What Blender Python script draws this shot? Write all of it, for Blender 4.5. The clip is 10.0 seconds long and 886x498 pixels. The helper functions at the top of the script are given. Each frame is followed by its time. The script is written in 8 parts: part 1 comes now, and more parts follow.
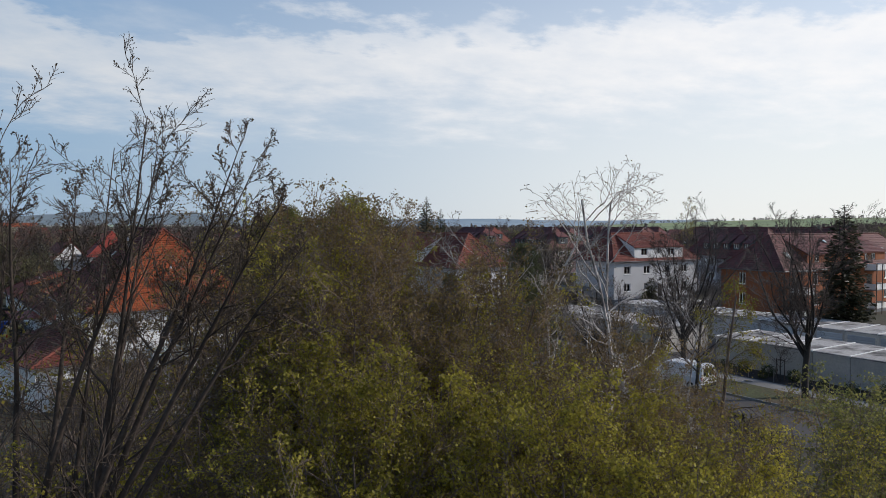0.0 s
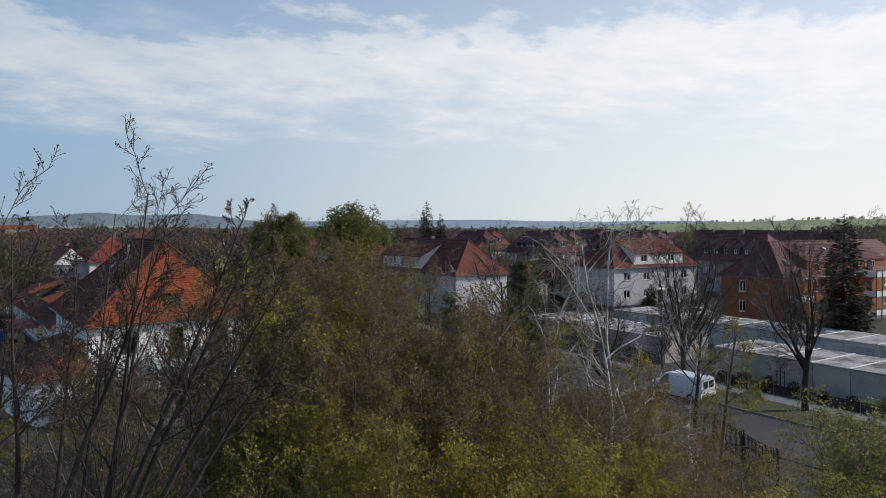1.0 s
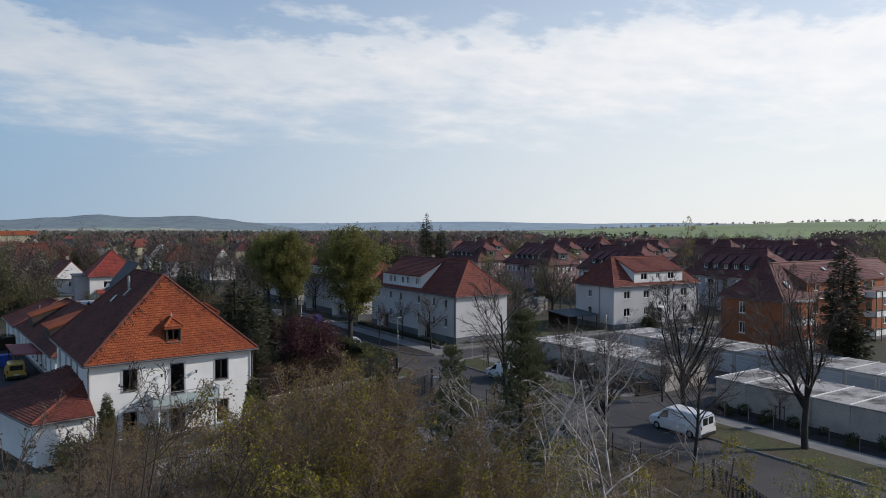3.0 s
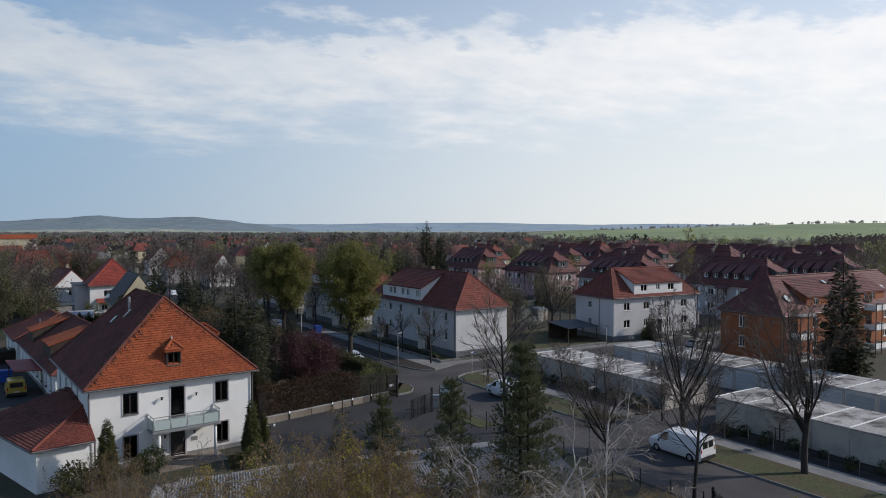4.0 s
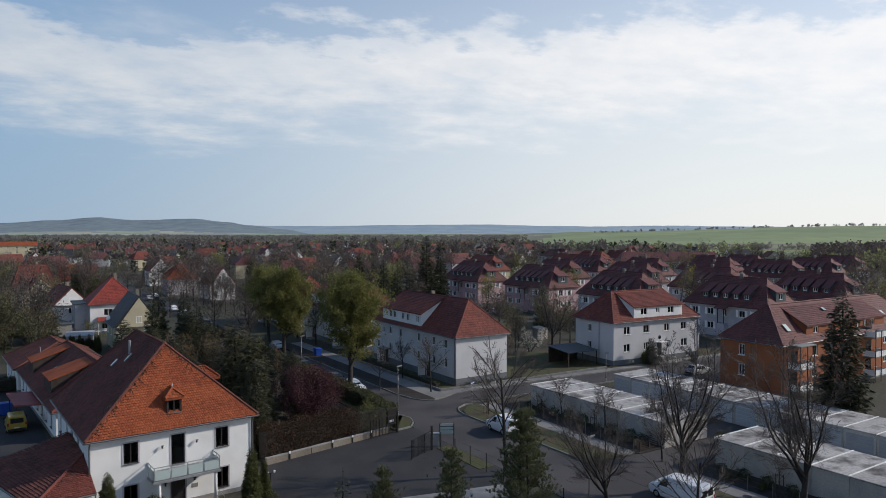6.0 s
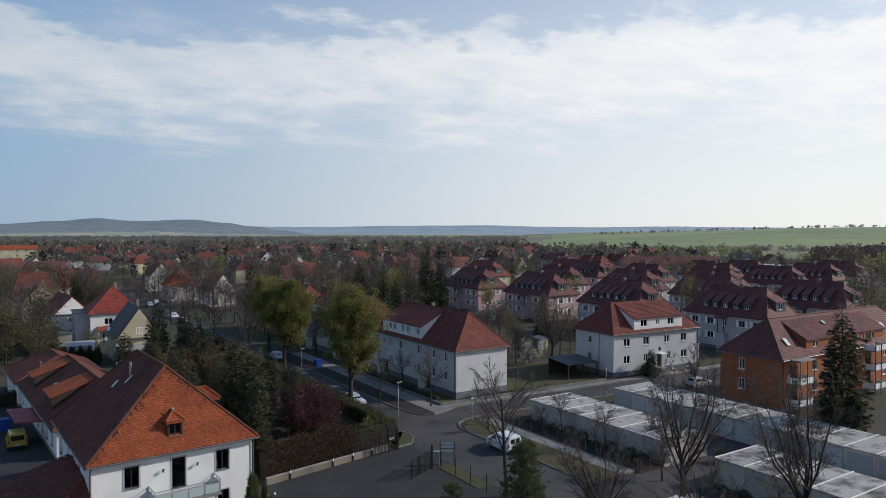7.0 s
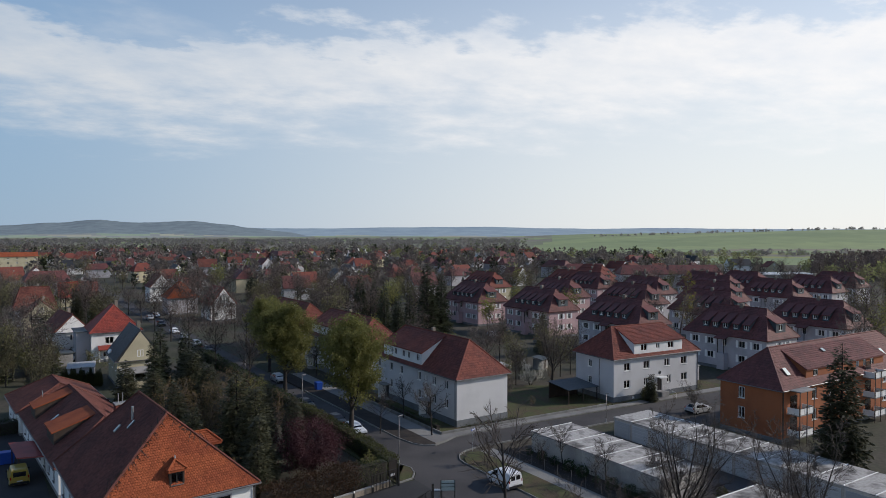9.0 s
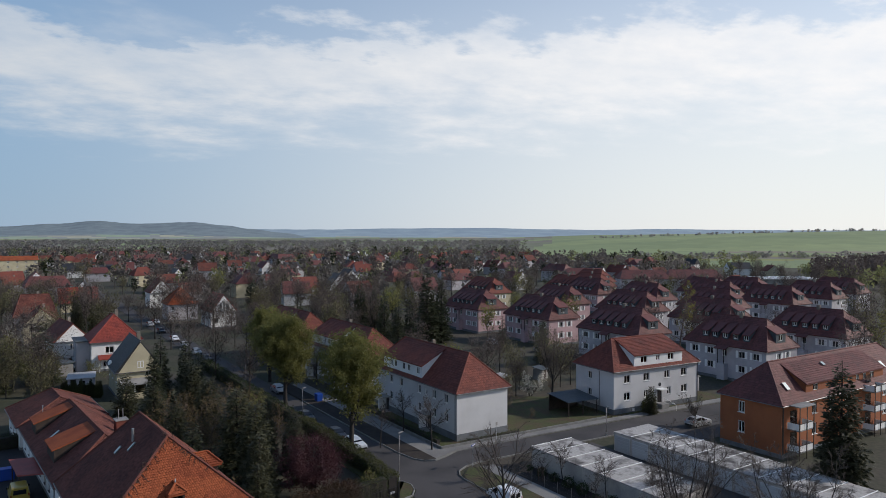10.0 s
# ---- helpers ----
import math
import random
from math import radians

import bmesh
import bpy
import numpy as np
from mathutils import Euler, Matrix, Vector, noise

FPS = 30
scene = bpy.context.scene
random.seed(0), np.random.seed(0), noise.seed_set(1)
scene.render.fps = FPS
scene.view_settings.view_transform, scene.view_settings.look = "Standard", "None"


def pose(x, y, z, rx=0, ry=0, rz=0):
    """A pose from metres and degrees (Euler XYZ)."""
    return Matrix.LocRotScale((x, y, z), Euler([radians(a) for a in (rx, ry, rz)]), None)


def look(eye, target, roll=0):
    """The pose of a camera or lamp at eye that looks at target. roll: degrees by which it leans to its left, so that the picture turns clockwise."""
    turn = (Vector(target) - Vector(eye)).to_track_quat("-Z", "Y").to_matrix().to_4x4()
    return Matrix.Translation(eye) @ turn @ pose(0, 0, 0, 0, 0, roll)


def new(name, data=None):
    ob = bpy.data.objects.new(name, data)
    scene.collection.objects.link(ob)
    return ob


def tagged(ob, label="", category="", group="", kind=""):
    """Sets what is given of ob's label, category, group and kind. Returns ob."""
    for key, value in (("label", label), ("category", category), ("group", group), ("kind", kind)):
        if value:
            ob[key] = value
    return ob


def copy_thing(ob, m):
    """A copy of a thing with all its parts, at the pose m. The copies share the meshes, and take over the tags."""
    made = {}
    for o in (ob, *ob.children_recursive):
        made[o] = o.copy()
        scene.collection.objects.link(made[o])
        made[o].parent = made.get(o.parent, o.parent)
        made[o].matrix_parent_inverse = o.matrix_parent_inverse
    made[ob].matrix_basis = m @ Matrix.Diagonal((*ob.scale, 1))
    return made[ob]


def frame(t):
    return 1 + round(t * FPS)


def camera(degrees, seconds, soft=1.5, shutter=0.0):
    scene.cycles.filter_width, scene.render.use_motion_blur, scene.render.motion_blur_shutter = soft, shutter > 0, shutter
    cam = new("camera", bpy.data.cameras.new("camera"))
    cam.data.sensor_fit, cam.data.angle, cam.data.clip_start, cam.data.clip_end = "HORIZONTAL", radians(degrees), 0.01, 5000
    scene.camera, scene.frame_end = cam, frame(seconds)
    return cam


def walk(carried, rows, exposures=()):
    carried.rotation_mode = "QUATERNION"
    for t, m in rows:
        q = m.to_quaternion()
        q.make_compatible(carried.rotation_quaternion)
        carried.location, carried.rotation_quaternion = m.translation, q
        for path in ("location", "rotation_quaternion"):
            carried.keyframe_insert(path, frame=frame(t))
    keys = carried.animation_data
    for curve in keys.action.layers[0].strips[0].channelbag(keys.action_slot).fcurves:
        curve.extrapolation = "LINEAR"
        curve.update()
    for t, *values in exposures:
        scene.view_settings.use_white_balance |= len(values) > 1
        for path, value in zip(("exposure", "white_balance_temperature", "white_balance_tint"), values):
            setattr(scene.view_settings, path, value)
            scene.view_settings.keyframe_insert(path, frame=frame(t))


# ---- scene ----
# x: along the cross street, y: along the main street, both in metres from below the camera
cam = camera(65.45, 10.0, 0.55)
VIEW = 33.0
PATH = [
    (0, 12.62, -1.920),
    (0.5, 13.02, -1.879),
    (1, 13.50, -1.844),
    (1.5, 14.10, -1.810),
    (2, 14.73, -1.779),
    (2.5, 15.42, -1.750),
    (4, 17.95, -1.658),
    (4.5, 18.84, -1.634),
    (5, 19.76, -1.605),
    (5.5, 20.70, -1.575),
    (7, 23.44, -1.501),
    (7.5, 24.37, -1.474),
    (8, 25.30, -1.451),
    (8.5, 26.27, -1.439),
    (9, 27.27, -1.425),
    (9.5, 28.23, -1.398),
    (10, 29.12, -1.357),
]
# from the sixth second on the camera drifts a little to the left and back
DRIFT = {7: 0.25, 7.5: 0.45, 8: 0.65, 8.5: 0.75, 9: 0.9, 9.5: 1.0, 10: 1.0}
C33, S33 = math.cos(radians(VIEW)), math.sin(radians(VIEW))
walk(cam, [(t, pose(DRIFT.get(t, 0) * (-0.12 * C33 - 0.20 * S33), DRIFT.get(t, 0) * (0.12 * S33 - 0.20 * C33), z, 90 + p, 0, -VIEW)) for t, z, p in PATH], [(0.0, -0.25, 6530, 12), (10.0, -0.25, 6560, 12)])

# ---- light ----
SUN = Vector((0.80, -0.36, 0.48)).normalized()
sun = new("sun", bpy.data.lights.new("sun", "SUN"))
sun.data.energy, sun.data.angle, sun.data.color = 3.9, radians(1.0), (1.0, 0.93, 0.84)
sun.matrix_world = look(SUN * 200, (0, 0, 0))

world = bpy.data.worlds.new("sky")
scene.world = world
world.use_nodes = True


def sky_nodes():
    """Blue sky with a pale veil near the horizon, brighter towards the sun, and a bank of thin cloud."""
    nt = world.node_tree
    nt.nodes.clear()
    N, Lk = nt.nodes.new, nt.links.new

    def calc(op, a, b=None, c=None, clamp=False):
        n = N("ShaderNodeMath")
        n.operation, n.use_clamp = op, clamp
        for i, q in enumerate((a, b, c)):
            if q is None:
                continue
            if isinstance(q, (int, float)):
                n.inputs[i].default_value = q
            else:
                Lk(q, n.inputs[i])
        return n.outputs[0]

    def step(x, a, b):
        n = N("ShaderNodeMapRange")
        n.interpolation_type = "SMOOTHSTEP"
        Lk(x, n.inputs["Value"])
        n.inputs["From Min"].default_value, n.inputs["From Max"].default_value = a, b
        return n.outputs[0]

    def blend(fac, a, b):
        n = N("ShaderNodeMixRGB")
        for i, q in enumerate((fac, a, b)):
            if isinstance(q, tuple):
                n.inputs[i].default_value = (*q, 1)
            elif isinstance(q, (int, float)):
                n.inputs[i].default_value = q
            else:
                Lk(q, n.inputs[i])
        return n.outputs[0]

    out, bg = N("ShaderNodeOutputWorld"), N("ShaderNodeBackground")
    sky = N("ShaderNodeTexSky")
    sky.sky_type, sky.sun_disc = "NISHITA", False
    sky.sun_elevation, sky.sun_rotation = math.asin(SUN.z), math.atan2(SUN.x, SUN.y)
    sky.air_density, sky.dust_density, sky.ozone_density = 1.1, 0.15, 1.5
    gain = N("ShaderNodeMixRGB")
    gain.blend_type = "MULTIPLY"
    gain.inputs[0].default_value, gain.inputs[2].default_value = 1.0, (SKY_GAIN * 0.86, SKY_GAIN * 1.00, SKY_GAIN * 1.12, 1)
    Lk(sky.outputs[0], gain.inputs[1])
    sep = N("ShaderNodeSeparateXYZ")
    Lk(N("ShaderNodeTexCoord").outputs["Generated"], sep.inputs[0])
    x, y, z = sep.outputs
    up = calc("MAXIMUM", z, 0.0)
    flat = calc("ADD", up, 0.16)
    comb = N("ShaderNodeCombineXYZ")
    Lk(calc("DIVIDE", x, flat), comb.inputs[0])
    Lk(calc("DIVIDE", y, flat), comb.inputs[1])
    mapping = N("ShaderNodeMapping")
    mapping.inputs["Rotation"].default_value = (0, 0, radians(VIEW))
    mapping.inputs["Location"].default_value = CLOUD_SHIFT
    mapping.inputs["Scale"].default_value = (0.8, 1.0, 1.0)
    Lk(comb.outputs[0], mapping.inputs[0])

    def clouds(scale, detail, rough):
        n = N("ShaderNodeTexNoise")
        n.inputs["Scale"].default_value, n.inputs["Detail"].default_value, n.inputs["Roughness"].default_value = scale, detail, rough
        Lk(mapping.outputs[0], n.inputs["Vector"])
        return n.outputs["Fac"]

    hx, hy = SUN.x / math.hypot(SUN.x, SUN.y), SUN.y / math.hypot(SUN.x, SUN.y)
    toward = calc("ADD", calc("MULTIPLY", x, hx), calc("MULTIPLY", y, hy))
    side = step(toward, -0.62, 0.72)
    veil = blend(side, (0.270, 0.440, 0.655), (1.03, 1.06, 1.06))
    low = calc("SUBTRACT", 1.0, step(z, 0.02, 0.62))
    base = blend(calc("MULTIPLY", low, 0.90), gain.outputs[0], veil)
    n1, n2 = clouds(1.15, 8.0, 0.55), clouds(4.2, 8.0, 0.6)
    edge = calc("ADD", z, calc("ADD", calc("MULTIPLY_ADD", n1, 0.24, -0.12), calc("MULTIPLY_ADD", n2, 0.13, -0.065)))
    bank = calc("MULTIPLY", step(edge, 0.105, 0.215), calc("SUBTRACT", 1.0, step(edge, 0.250, 0.278)))
    wisps = calc("MULTIPLY", step(n1, 0.54, 0.70), calc("MULTIPLY", step(z, 0.12, 0.30), 0.6))
    mass = calc("MULTIPLY", calc("MAXIMUM", bank, wisps), calc("MULTIPLY_ADD", n2, 1.3, 0.12), clamp=True)
    cloud = blend(side, (0.70, 0.765, 0.825), (1.14, 1.15, 1.15))
    Lk(blend(mass, base, cloud), bg.inputs[0])
    bg.inputs[1].default_value = 1.0
    Lk(bg.outputs[0], out.inputs[0])


SKY_GAIN = 0.14
CLOUD_SHIFT = (0.0, 0.0, 0.0)
sky_nodes()

# ---- tools ----
CV, SV = math.cos(radians(VIEW)), math.sin(radians(VIEW))


def cw(X, Y):
    """Plan place of a spot X to the right and Y ahead of the first camera."""
    return X * CV + Y * SV, -X * SV + Y * CV


class Mesh:
    """Collects faces for one mesh."""

    def __init__(self):
        self.v, self.f, self.m = [], [], []

    def add(self, verts, faces, mi=0):
        o = len(self.v)
        self.v.extend([tuple(q) for q in verts])
        self.f.extend([tuple(i + o for i in f) for f in faces])
        self.m.extend([mi] * len(faces))
        return self

    def poly(self, pts, mi=0):
        return self.add(pts, [tuple(range(len(pts)))], mi)

    def box(self, x0, y0, z0, x1, y1, z1, mi=0):
        return self.add([(x0, y0, z0), (x1, y0, z0), (x1, y1, z0), (x0, y1, z0), (x0, y0, z1), (x1, y0, z1), (x1, y1, z1), (x0, y1, z1)],
                        [(0, 3, 2, 1), (4, 5, 6, 7), (0, 1, 5, 4), (1, 2, 6, 5), (2, 3, 7, 6), (3, 0, 4, 7)], mi)

    def cbox(self, x0, y0, z0, x1, y1, z1, c=0.02, mi=0):
        """A box with chamfered upright and top edges."""
        def ring(i, z):
            return [(x0 + i + c, y0 + i, z), (x1 - i - c, y0 + i, z), (x1 - i, y0 + i + c, z), (x1 - i, y1 - i - c, z),
                    (x1 - i - c, y1 - i, z), (x0 + i + c, y1 - i, z), (x0 + i, y1 - i - c, z), (x0 + i, y0 + i + c, z)]
        v = ring(0, z0) + ring(0, z1 - c) + ring(c, z1)
        f = [tuple(range(7, -1, -1)), tuple(range(16, 24))]
        for k in (0, 8):
            f += [(k + i, k + (i + 1) % 8, k + 8 + (i + 1) % 8, k + 8 + i) for i in range(8)]
        return self.add(v, f, mi)

    def prism(self, outline, z0, z1, mi=0):
        n = len(outline)
        v = [(x, y, z0) for x, y in outline] + [(x, y, z1) for x, y in outline]
        return self.add(v, [tuple(range(n - 1, -1, -1)), tuple(range(n, 2 * n))] + [(i, (i + 1) % n, n + (i + 1) % n, n + i) for i in range(n)], mi)

    def tube(self, pts, radii, sides=6, mi=0, cap=True):
        pts = [Vector(p) for p in pts]
        n = len(pts)
        if not isinstance(radii, (list, tuple)):
            radii = [radii] * n
        verts, faces = [], []
        side = None
        for i, p in enumerate(pts):
            d = (pts[min(i + 1, n - 1)] - pts[max(i - 1, 0)])
            if d.length < 1e-9:
                d = Vector((0, 0, 1))
            d.normalize()
            if side is None:
                side = d.orthogonal().normalized()
            side = side - d * side.dot(d)
            side = side.normalized() if side.length > 1e-6 else d.orthogonal().normalized()
            up = d.cross(side)
            r = radii[i]
            for k in range(sides):
                a = 2 * math.pi * k / sides
                q = p + (side * math.cos(a) + up * math.sin(a)) * r
                verts.append((q.x, q.y, q.z))
            if i:
                o = (i - 1) * sides
                for k in range(sides):
                    k2 = (k + 1) % sides
                    faces.append((o + k, o + k2, o + sides + k2, o + sides + k))
        if cap:
            faces.append(tuple(range(sides - 1, -1, -1)))
            faces.append(tuple(range((n - 1) * sides, n * sides)))
        return self.add(verts, faces, mi)

    def data(self, name, mats, smooth=False):
        me = bpy.data.meshes.new(name)
        me.from_pydata(self.v, [], self.f)
        for q in mats if isinstance(mats, (list, tuple)) else [mats]:
            me.materials.append(q)
        if len(me.materials) > 1:
            me.polygons.foreach_set("material_index", self.m)
        if smooth:
            me.polygons.foreach_set("use_smooth", [True] * len(self.f))
        me.update()
        return me


def quads(name, verts, mat, per=4):
    """A mesh of many loose faces of `per` corners from an array of corners."""
    n = len(verts) // per
    me = bpy.data.meshes.new(name)
    me.vertices.add(n * per)
    me.vertices.foreach_set("co", np.asarray(verts, dtype=np.float32).ravel())
    me.loops.add(n * per)
    me.loops.foreach_set("vertex_index", np.arange(n * per, dtype=np.int32))
    me.polygons.add(n)
    me.polygons.foreach_set("loop_start", np.arange(0, n * per, per, dtype=np.int32))
    me.polygons.foreach_set("loop_total", np.full(n, per, dtype=np.int32))
    me.materials.append(mat)
    me.update(calc_edges=True)
    return me


def part(name, mesh, mats, parent, label="", smooth=False, loc=None, rz=0.0):
    data = mesh.data(name, mats, smooth) if isinstance(mesh, Mesh) else mesh
    ob = new(name, data)
    ob.parent = parent
    if loc is not None:
        ob.location = loc
    if rz:
        ob.rotation_euler = (0, 0, radians(rz))
    return tagged(ob, label)


def thing(name, label, category, loc=(0, 0, 0), rz=0.0, group="", kind="", data=None):
    ob = new(name, data)
    ob.location, ob.rotation_euler = loc, (0, 0, radians(rz))
    return tagged(ob, label, category, group, kind)


def place(x, y, z=0.0, rz=0.0, s=1.0):
    """A pose for copy_thing; the size goes into the scale."""
    return pose(x, y, z, 0, 0, rz) @ Matrix.Scale(s, 4)


def copy_at(ob, x, y, z=0.0, rz=0.0, s=1.0, label=""):
    c = copy_thing(ob, pose(x, y, z, 0, 0, rz))
    c.scale = (s, s, s)
    if label:
        c["label"] = label
    return c


# ---- materials ----
def material(name, colour, rough=0.8, spread=0.25, scale=0.6, grain=12.0, bump=0.2, second=None, metal=0.0, where="Object", island=0.0, spec=0.4, patch=(0.42, 0.62), each=0.0):
    """Two scales of noise over a base colour; second: the colour of large stains."""
    m = bpy.data.materials.new(name)
    m.use_nodes = True
    nt = m.node_tree
    N, Lk = nt.nodes.new, nt.links.new
    b = nt.nodes["Principled BSDF"]
    b.inputs["Roughness"].default_value, b.inputs["Metallic"].default_value = rough, metal
    b.inputs["Specular IOR Level"].default_value = spec
    if where == "World":
        vec = N("ShaderNodeNewGeometry").outputs["Position"]
    else:
        vec = N("ShaderNodeTexCoord").outputs[where]

    def noise_at(sc, detail):
        n = N("ShaderNodeTexNoise")
        n.inputs["Scale"].default_value, n.inputs["Detail"].default_value = sc, detail
        Lk(vec, n.inputs["Vector"])
        return n.outputs["Fac"]

    def mixed(kind, fac, a, c):
        n = N("ShaderNodeMixRGB")
        n.blend_type = kind
        for i, q in enumerate((fac, a, c)):
            if isinstance(q, (int, float)):
                n.inputs[i].default_value = q
            elif isinstance(q, tuple):
                n.inputs[i].default_value = (*q, 1)
            else:
                Lk(q, n.inputs[i])
        return n.outputs[0]

    def ramp(src, p0, p1, c0, c1):
        n = N("ShaderNodeValToRGB")
        e = n.color_ramp.elements
        e[0].position, e[1].position, e[0].color, e[1].color = p0, p1, (*c0, 1), (*c1, 1)
        Lk(src, n.inputs[0])
        return n.outputs[0]

    big, fine = noise_at(scale, 5.0), noise_at(grain, 4.0)
    base = mixed("MIX", ramp(big, patch[0], patch[1], (0, 0, 0), (1, 1, 1)), colour, second if second else tuple(c * (1 - spread) for c in colour))
    lo, hi = 1 - spread * 0.7, 1 + spread * 0.5
    base = mixed("MULTIPLY", 1.0, base, ramp(fine, 0.3, 0.7, (lo,) * 3, (hi,) * 3))
    if island:
        rnd = N("ShaderNodeNewGeometry").outputs["Random Per Island"]
        base = mixed("MULTIPLY", 1.0, base, ramp(rnd, 0.0, 1.0, (1 - island,) * 3, (1 + island * 0.6,) * 3))
    if each:
        rnd = N("ShaderNodeObjectInfo").outputs["Random"]
        base = mixed("MULTIPLY", 1.0, base, ramp(rnd, 0.0, 1.0, (1 - each,) * 3, (1 + each * 0.5,) * 3))
    Lk(base, b.inputs["Base Color"])
    if bump:
        bp = N("ShaderNodeBump")
        bp.inputs["Strength"].default_value, bp.inputs["Distance"].default_value = bump, 0.02
        Lk(fine, bp.inputs["Height"])
        Lk(bp.outputs[0], b.inputs["Normal"])
    return m


def leaf_material(name, colour, second, rough=0.6, through_light=0.25):
    """Leaves: hue varies leaf by leaf and tree by tree."""
    m = bpy.data.materials.new(name)
    m.use_nodes = True
    nt = m.node_tree
    N, Lk = nt.nodes.new, nt.links.new
    b = nt.nodes["Principled BSDF"]
    b.inputs["Roughness"].default_value = rough
    b.inputs["Specular IOR Level"].default_value = 0.25
    r = N("ShaderNodeNewGeometry").outputs["Random Per Island"]
    n = N("ShaderNodeTexNoise")
    n.inputs["Scale"].default_value = 0.8
    Lk(N("ShaderNodeTexCoord").outputs["Object"], n.inputs["Vector"])
    add = N("ShaderNodeMath")
    add.operation = "MULTIPLY_ADD"
    Lk(n.outputs["Fac"], add.inputs[0])
    add.inputs[1].default_value = 1.0
    half = N("ShaderNodeMath")
    half.operation = "MULTIPLY_ADD"
    Lk(r, half.inputs[0])
    half.inputs[1].default_value, half.inputs[2].default_value = 0.8, -0.4
    Lk(half.outputs[0], add.inputs[2])
    mix = N("ShaderNodeValToRGB")
    e = mix.color_ramp.elements
    e[0].position, e[1].position, e[0].color, e[1].color = 0.25, 0.75, (*colour, 1), (*second, 1)
    Lk(add.outputs[0], mix.inputs[0])
    oi = N("ShaderNodeObjectInfo")
    var = N("ShaderNodeHueSaturation")
    k = N("ShaderNodeMath")
    k.operation = "MULTIPLY_ADD"
    Lk(oi.outputs["Random"], k.inputs[0])
    k.inputs[1].default_value, k.inputs[2].default_value = 0.5, 0.75
    Lk(k.outputs[0], var.inputs["Value"])
    Lk(mix.outputs[0], var.inputs["Color"])
    Lk(var.outputs[0], b.inputs["Base Color"])
    tr = N("ShaderNodeBsdfTranslucent")
    Lk(var.outputs[0], tr.inputs["Color"])
    ms = N("ShaderNodeMixShader")
    ms.inputs[0].default_value = through_light
    Lk(b.outputs[0], ms.inputs[1])
    Lk(tr.outputs[0], ms.inputs[2])
    Lk(ms.outputs[0], nt.nodes["Material Output"].inputs["Surface"])
    return m


def glass_material(name, colour=(0.55, 0.6, 0.62), rough=0.03):
    m = bpy.data.materials.new(name)
    m.use_nodes = True
    b = m.node_tree.nodes["Principled BSDF"]
    b.inputs["Base Color"].default_value = (*colour, 1)
    b.inputs["Roughness"].default_value = rough
    b.inputs["Transmission Weight"].default_value = 1.0
    b.inputs["IOR"].default_value = 1.45
    return m


PLASTER_WHITE = material("white_plaster", (0.76, 0.76, 0.745), 0.9, 0.06, 0.35, 30, 0.1, (0.68, 0.68, 0.665))
PLASTER_PALE = material("pale_white_plaster", (0.545, 0.545, 0.55), 0.9, 0.07, 0.3, 30, 0.1, (0.49, 0.49, 0.495))
PLASTER_GREY = material("grey_white_plaster", (0.47, 0.45, 0.47), 0.9, 0.08, 0.35, 30, 0.1, (0.39, 0.375, 0.39))
PLASTER_PINK = material("pink_plaster", (0.48, 0.33, 0.335), 0.9, 0.08, 0.35, 30, 0.1, (0.41, 0.28, 0.285))
PLASTER_CREAM = material("cream_plaster", (0.50, 0.45, 0.31), 0.9, 0.08, 0.35, 30, 0.1, (0.43, 0.38, 0.26))
PLASTER_ORANGE = material("orange_plaster", (0.30, 0.105, 0.045), 0.9, 0.08, 0.35, 30, 0.1, (0.25, 0.086, 0.038))
PLINTH = material("grey_plinth", (0.16, 0.17, 0.18), 0.9, 0.2, 0.8, 20, 0.2)
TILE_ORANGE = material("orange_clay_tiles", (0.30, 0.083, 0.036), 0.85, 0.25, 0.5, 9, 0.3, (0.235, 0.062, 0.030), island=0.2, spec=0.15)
TILE_BROWN = material("brown_clay_tiles", (0.165, 0.062, 0.048), 0.85, 0.25, 0.4, 9, 0.2, (0.120, 0.049, 0.040), island=0.3, spec=0.15)
TILE_RED = material("red_roof_tiles", (0.185, 0.056, 0.040), 0.75, 0.22, 0.4, 9, 0.25, (0.140, 0.046, 0.036), island=0.28, spec=0.25)
TILE_MAROON = material("maroon_roof_tiles", (0.150, 0.055, 0.050), 0.7, 0.2, 0.4, 9, 0.2, (0.115, 0.046, 0.043), island=0.22, spec=0.3)
TILE_BRIGHT = material("bright_red_tiles", (0.27, 0.048, 0.032), 0.7, 0.2, 0.4, 9, 0.2, (0.21, 0.040, 0.030), island=0.25)
TILE_DARK = material("anthracite_tiles", (0.035, 0.037, 0.042), 0.6, 0.2, 0.4, 9, 0.2, island=0.25)
SLATE = material("grey_slate_cladding", (0.07, 0.085, 0.095), 0.6, 0.2, 2.0, 14, 0.2)
WOOD_TAN = material("brown_boards", (0.16, 0.105, 0.07), 0.8, 0.25, 1.5, 20, 0.2)
CAR_PANE = material("dark_pane", (0.014, 0.016, 0.018), 0.08, 0.1, 1.0, 10, 0.0, spec=0.6)
SHEET_ROOF = material("pale_sheet_roof", (0.42, 0.42, 0.42), 0.6, 0.15, 0.3, 3, 0.1, (0.34, 0.34, 0.34))
WOOD_DARK = material("dark_wood", (0.05, 0.035, 0.028), 0.7, 0.3, 1.5, 25, 0.2)
WOOD_WHITE = material("white_painted_frames", (0.80, 0.80, 0.78), 0.5, 0.05, 1.0, 30, 0.0)
FRAME_DARK = material("dark_brown_frames", (0.03, 0.025, 0.024), 0.45, 0.2, 1.0, 30, 0.0)
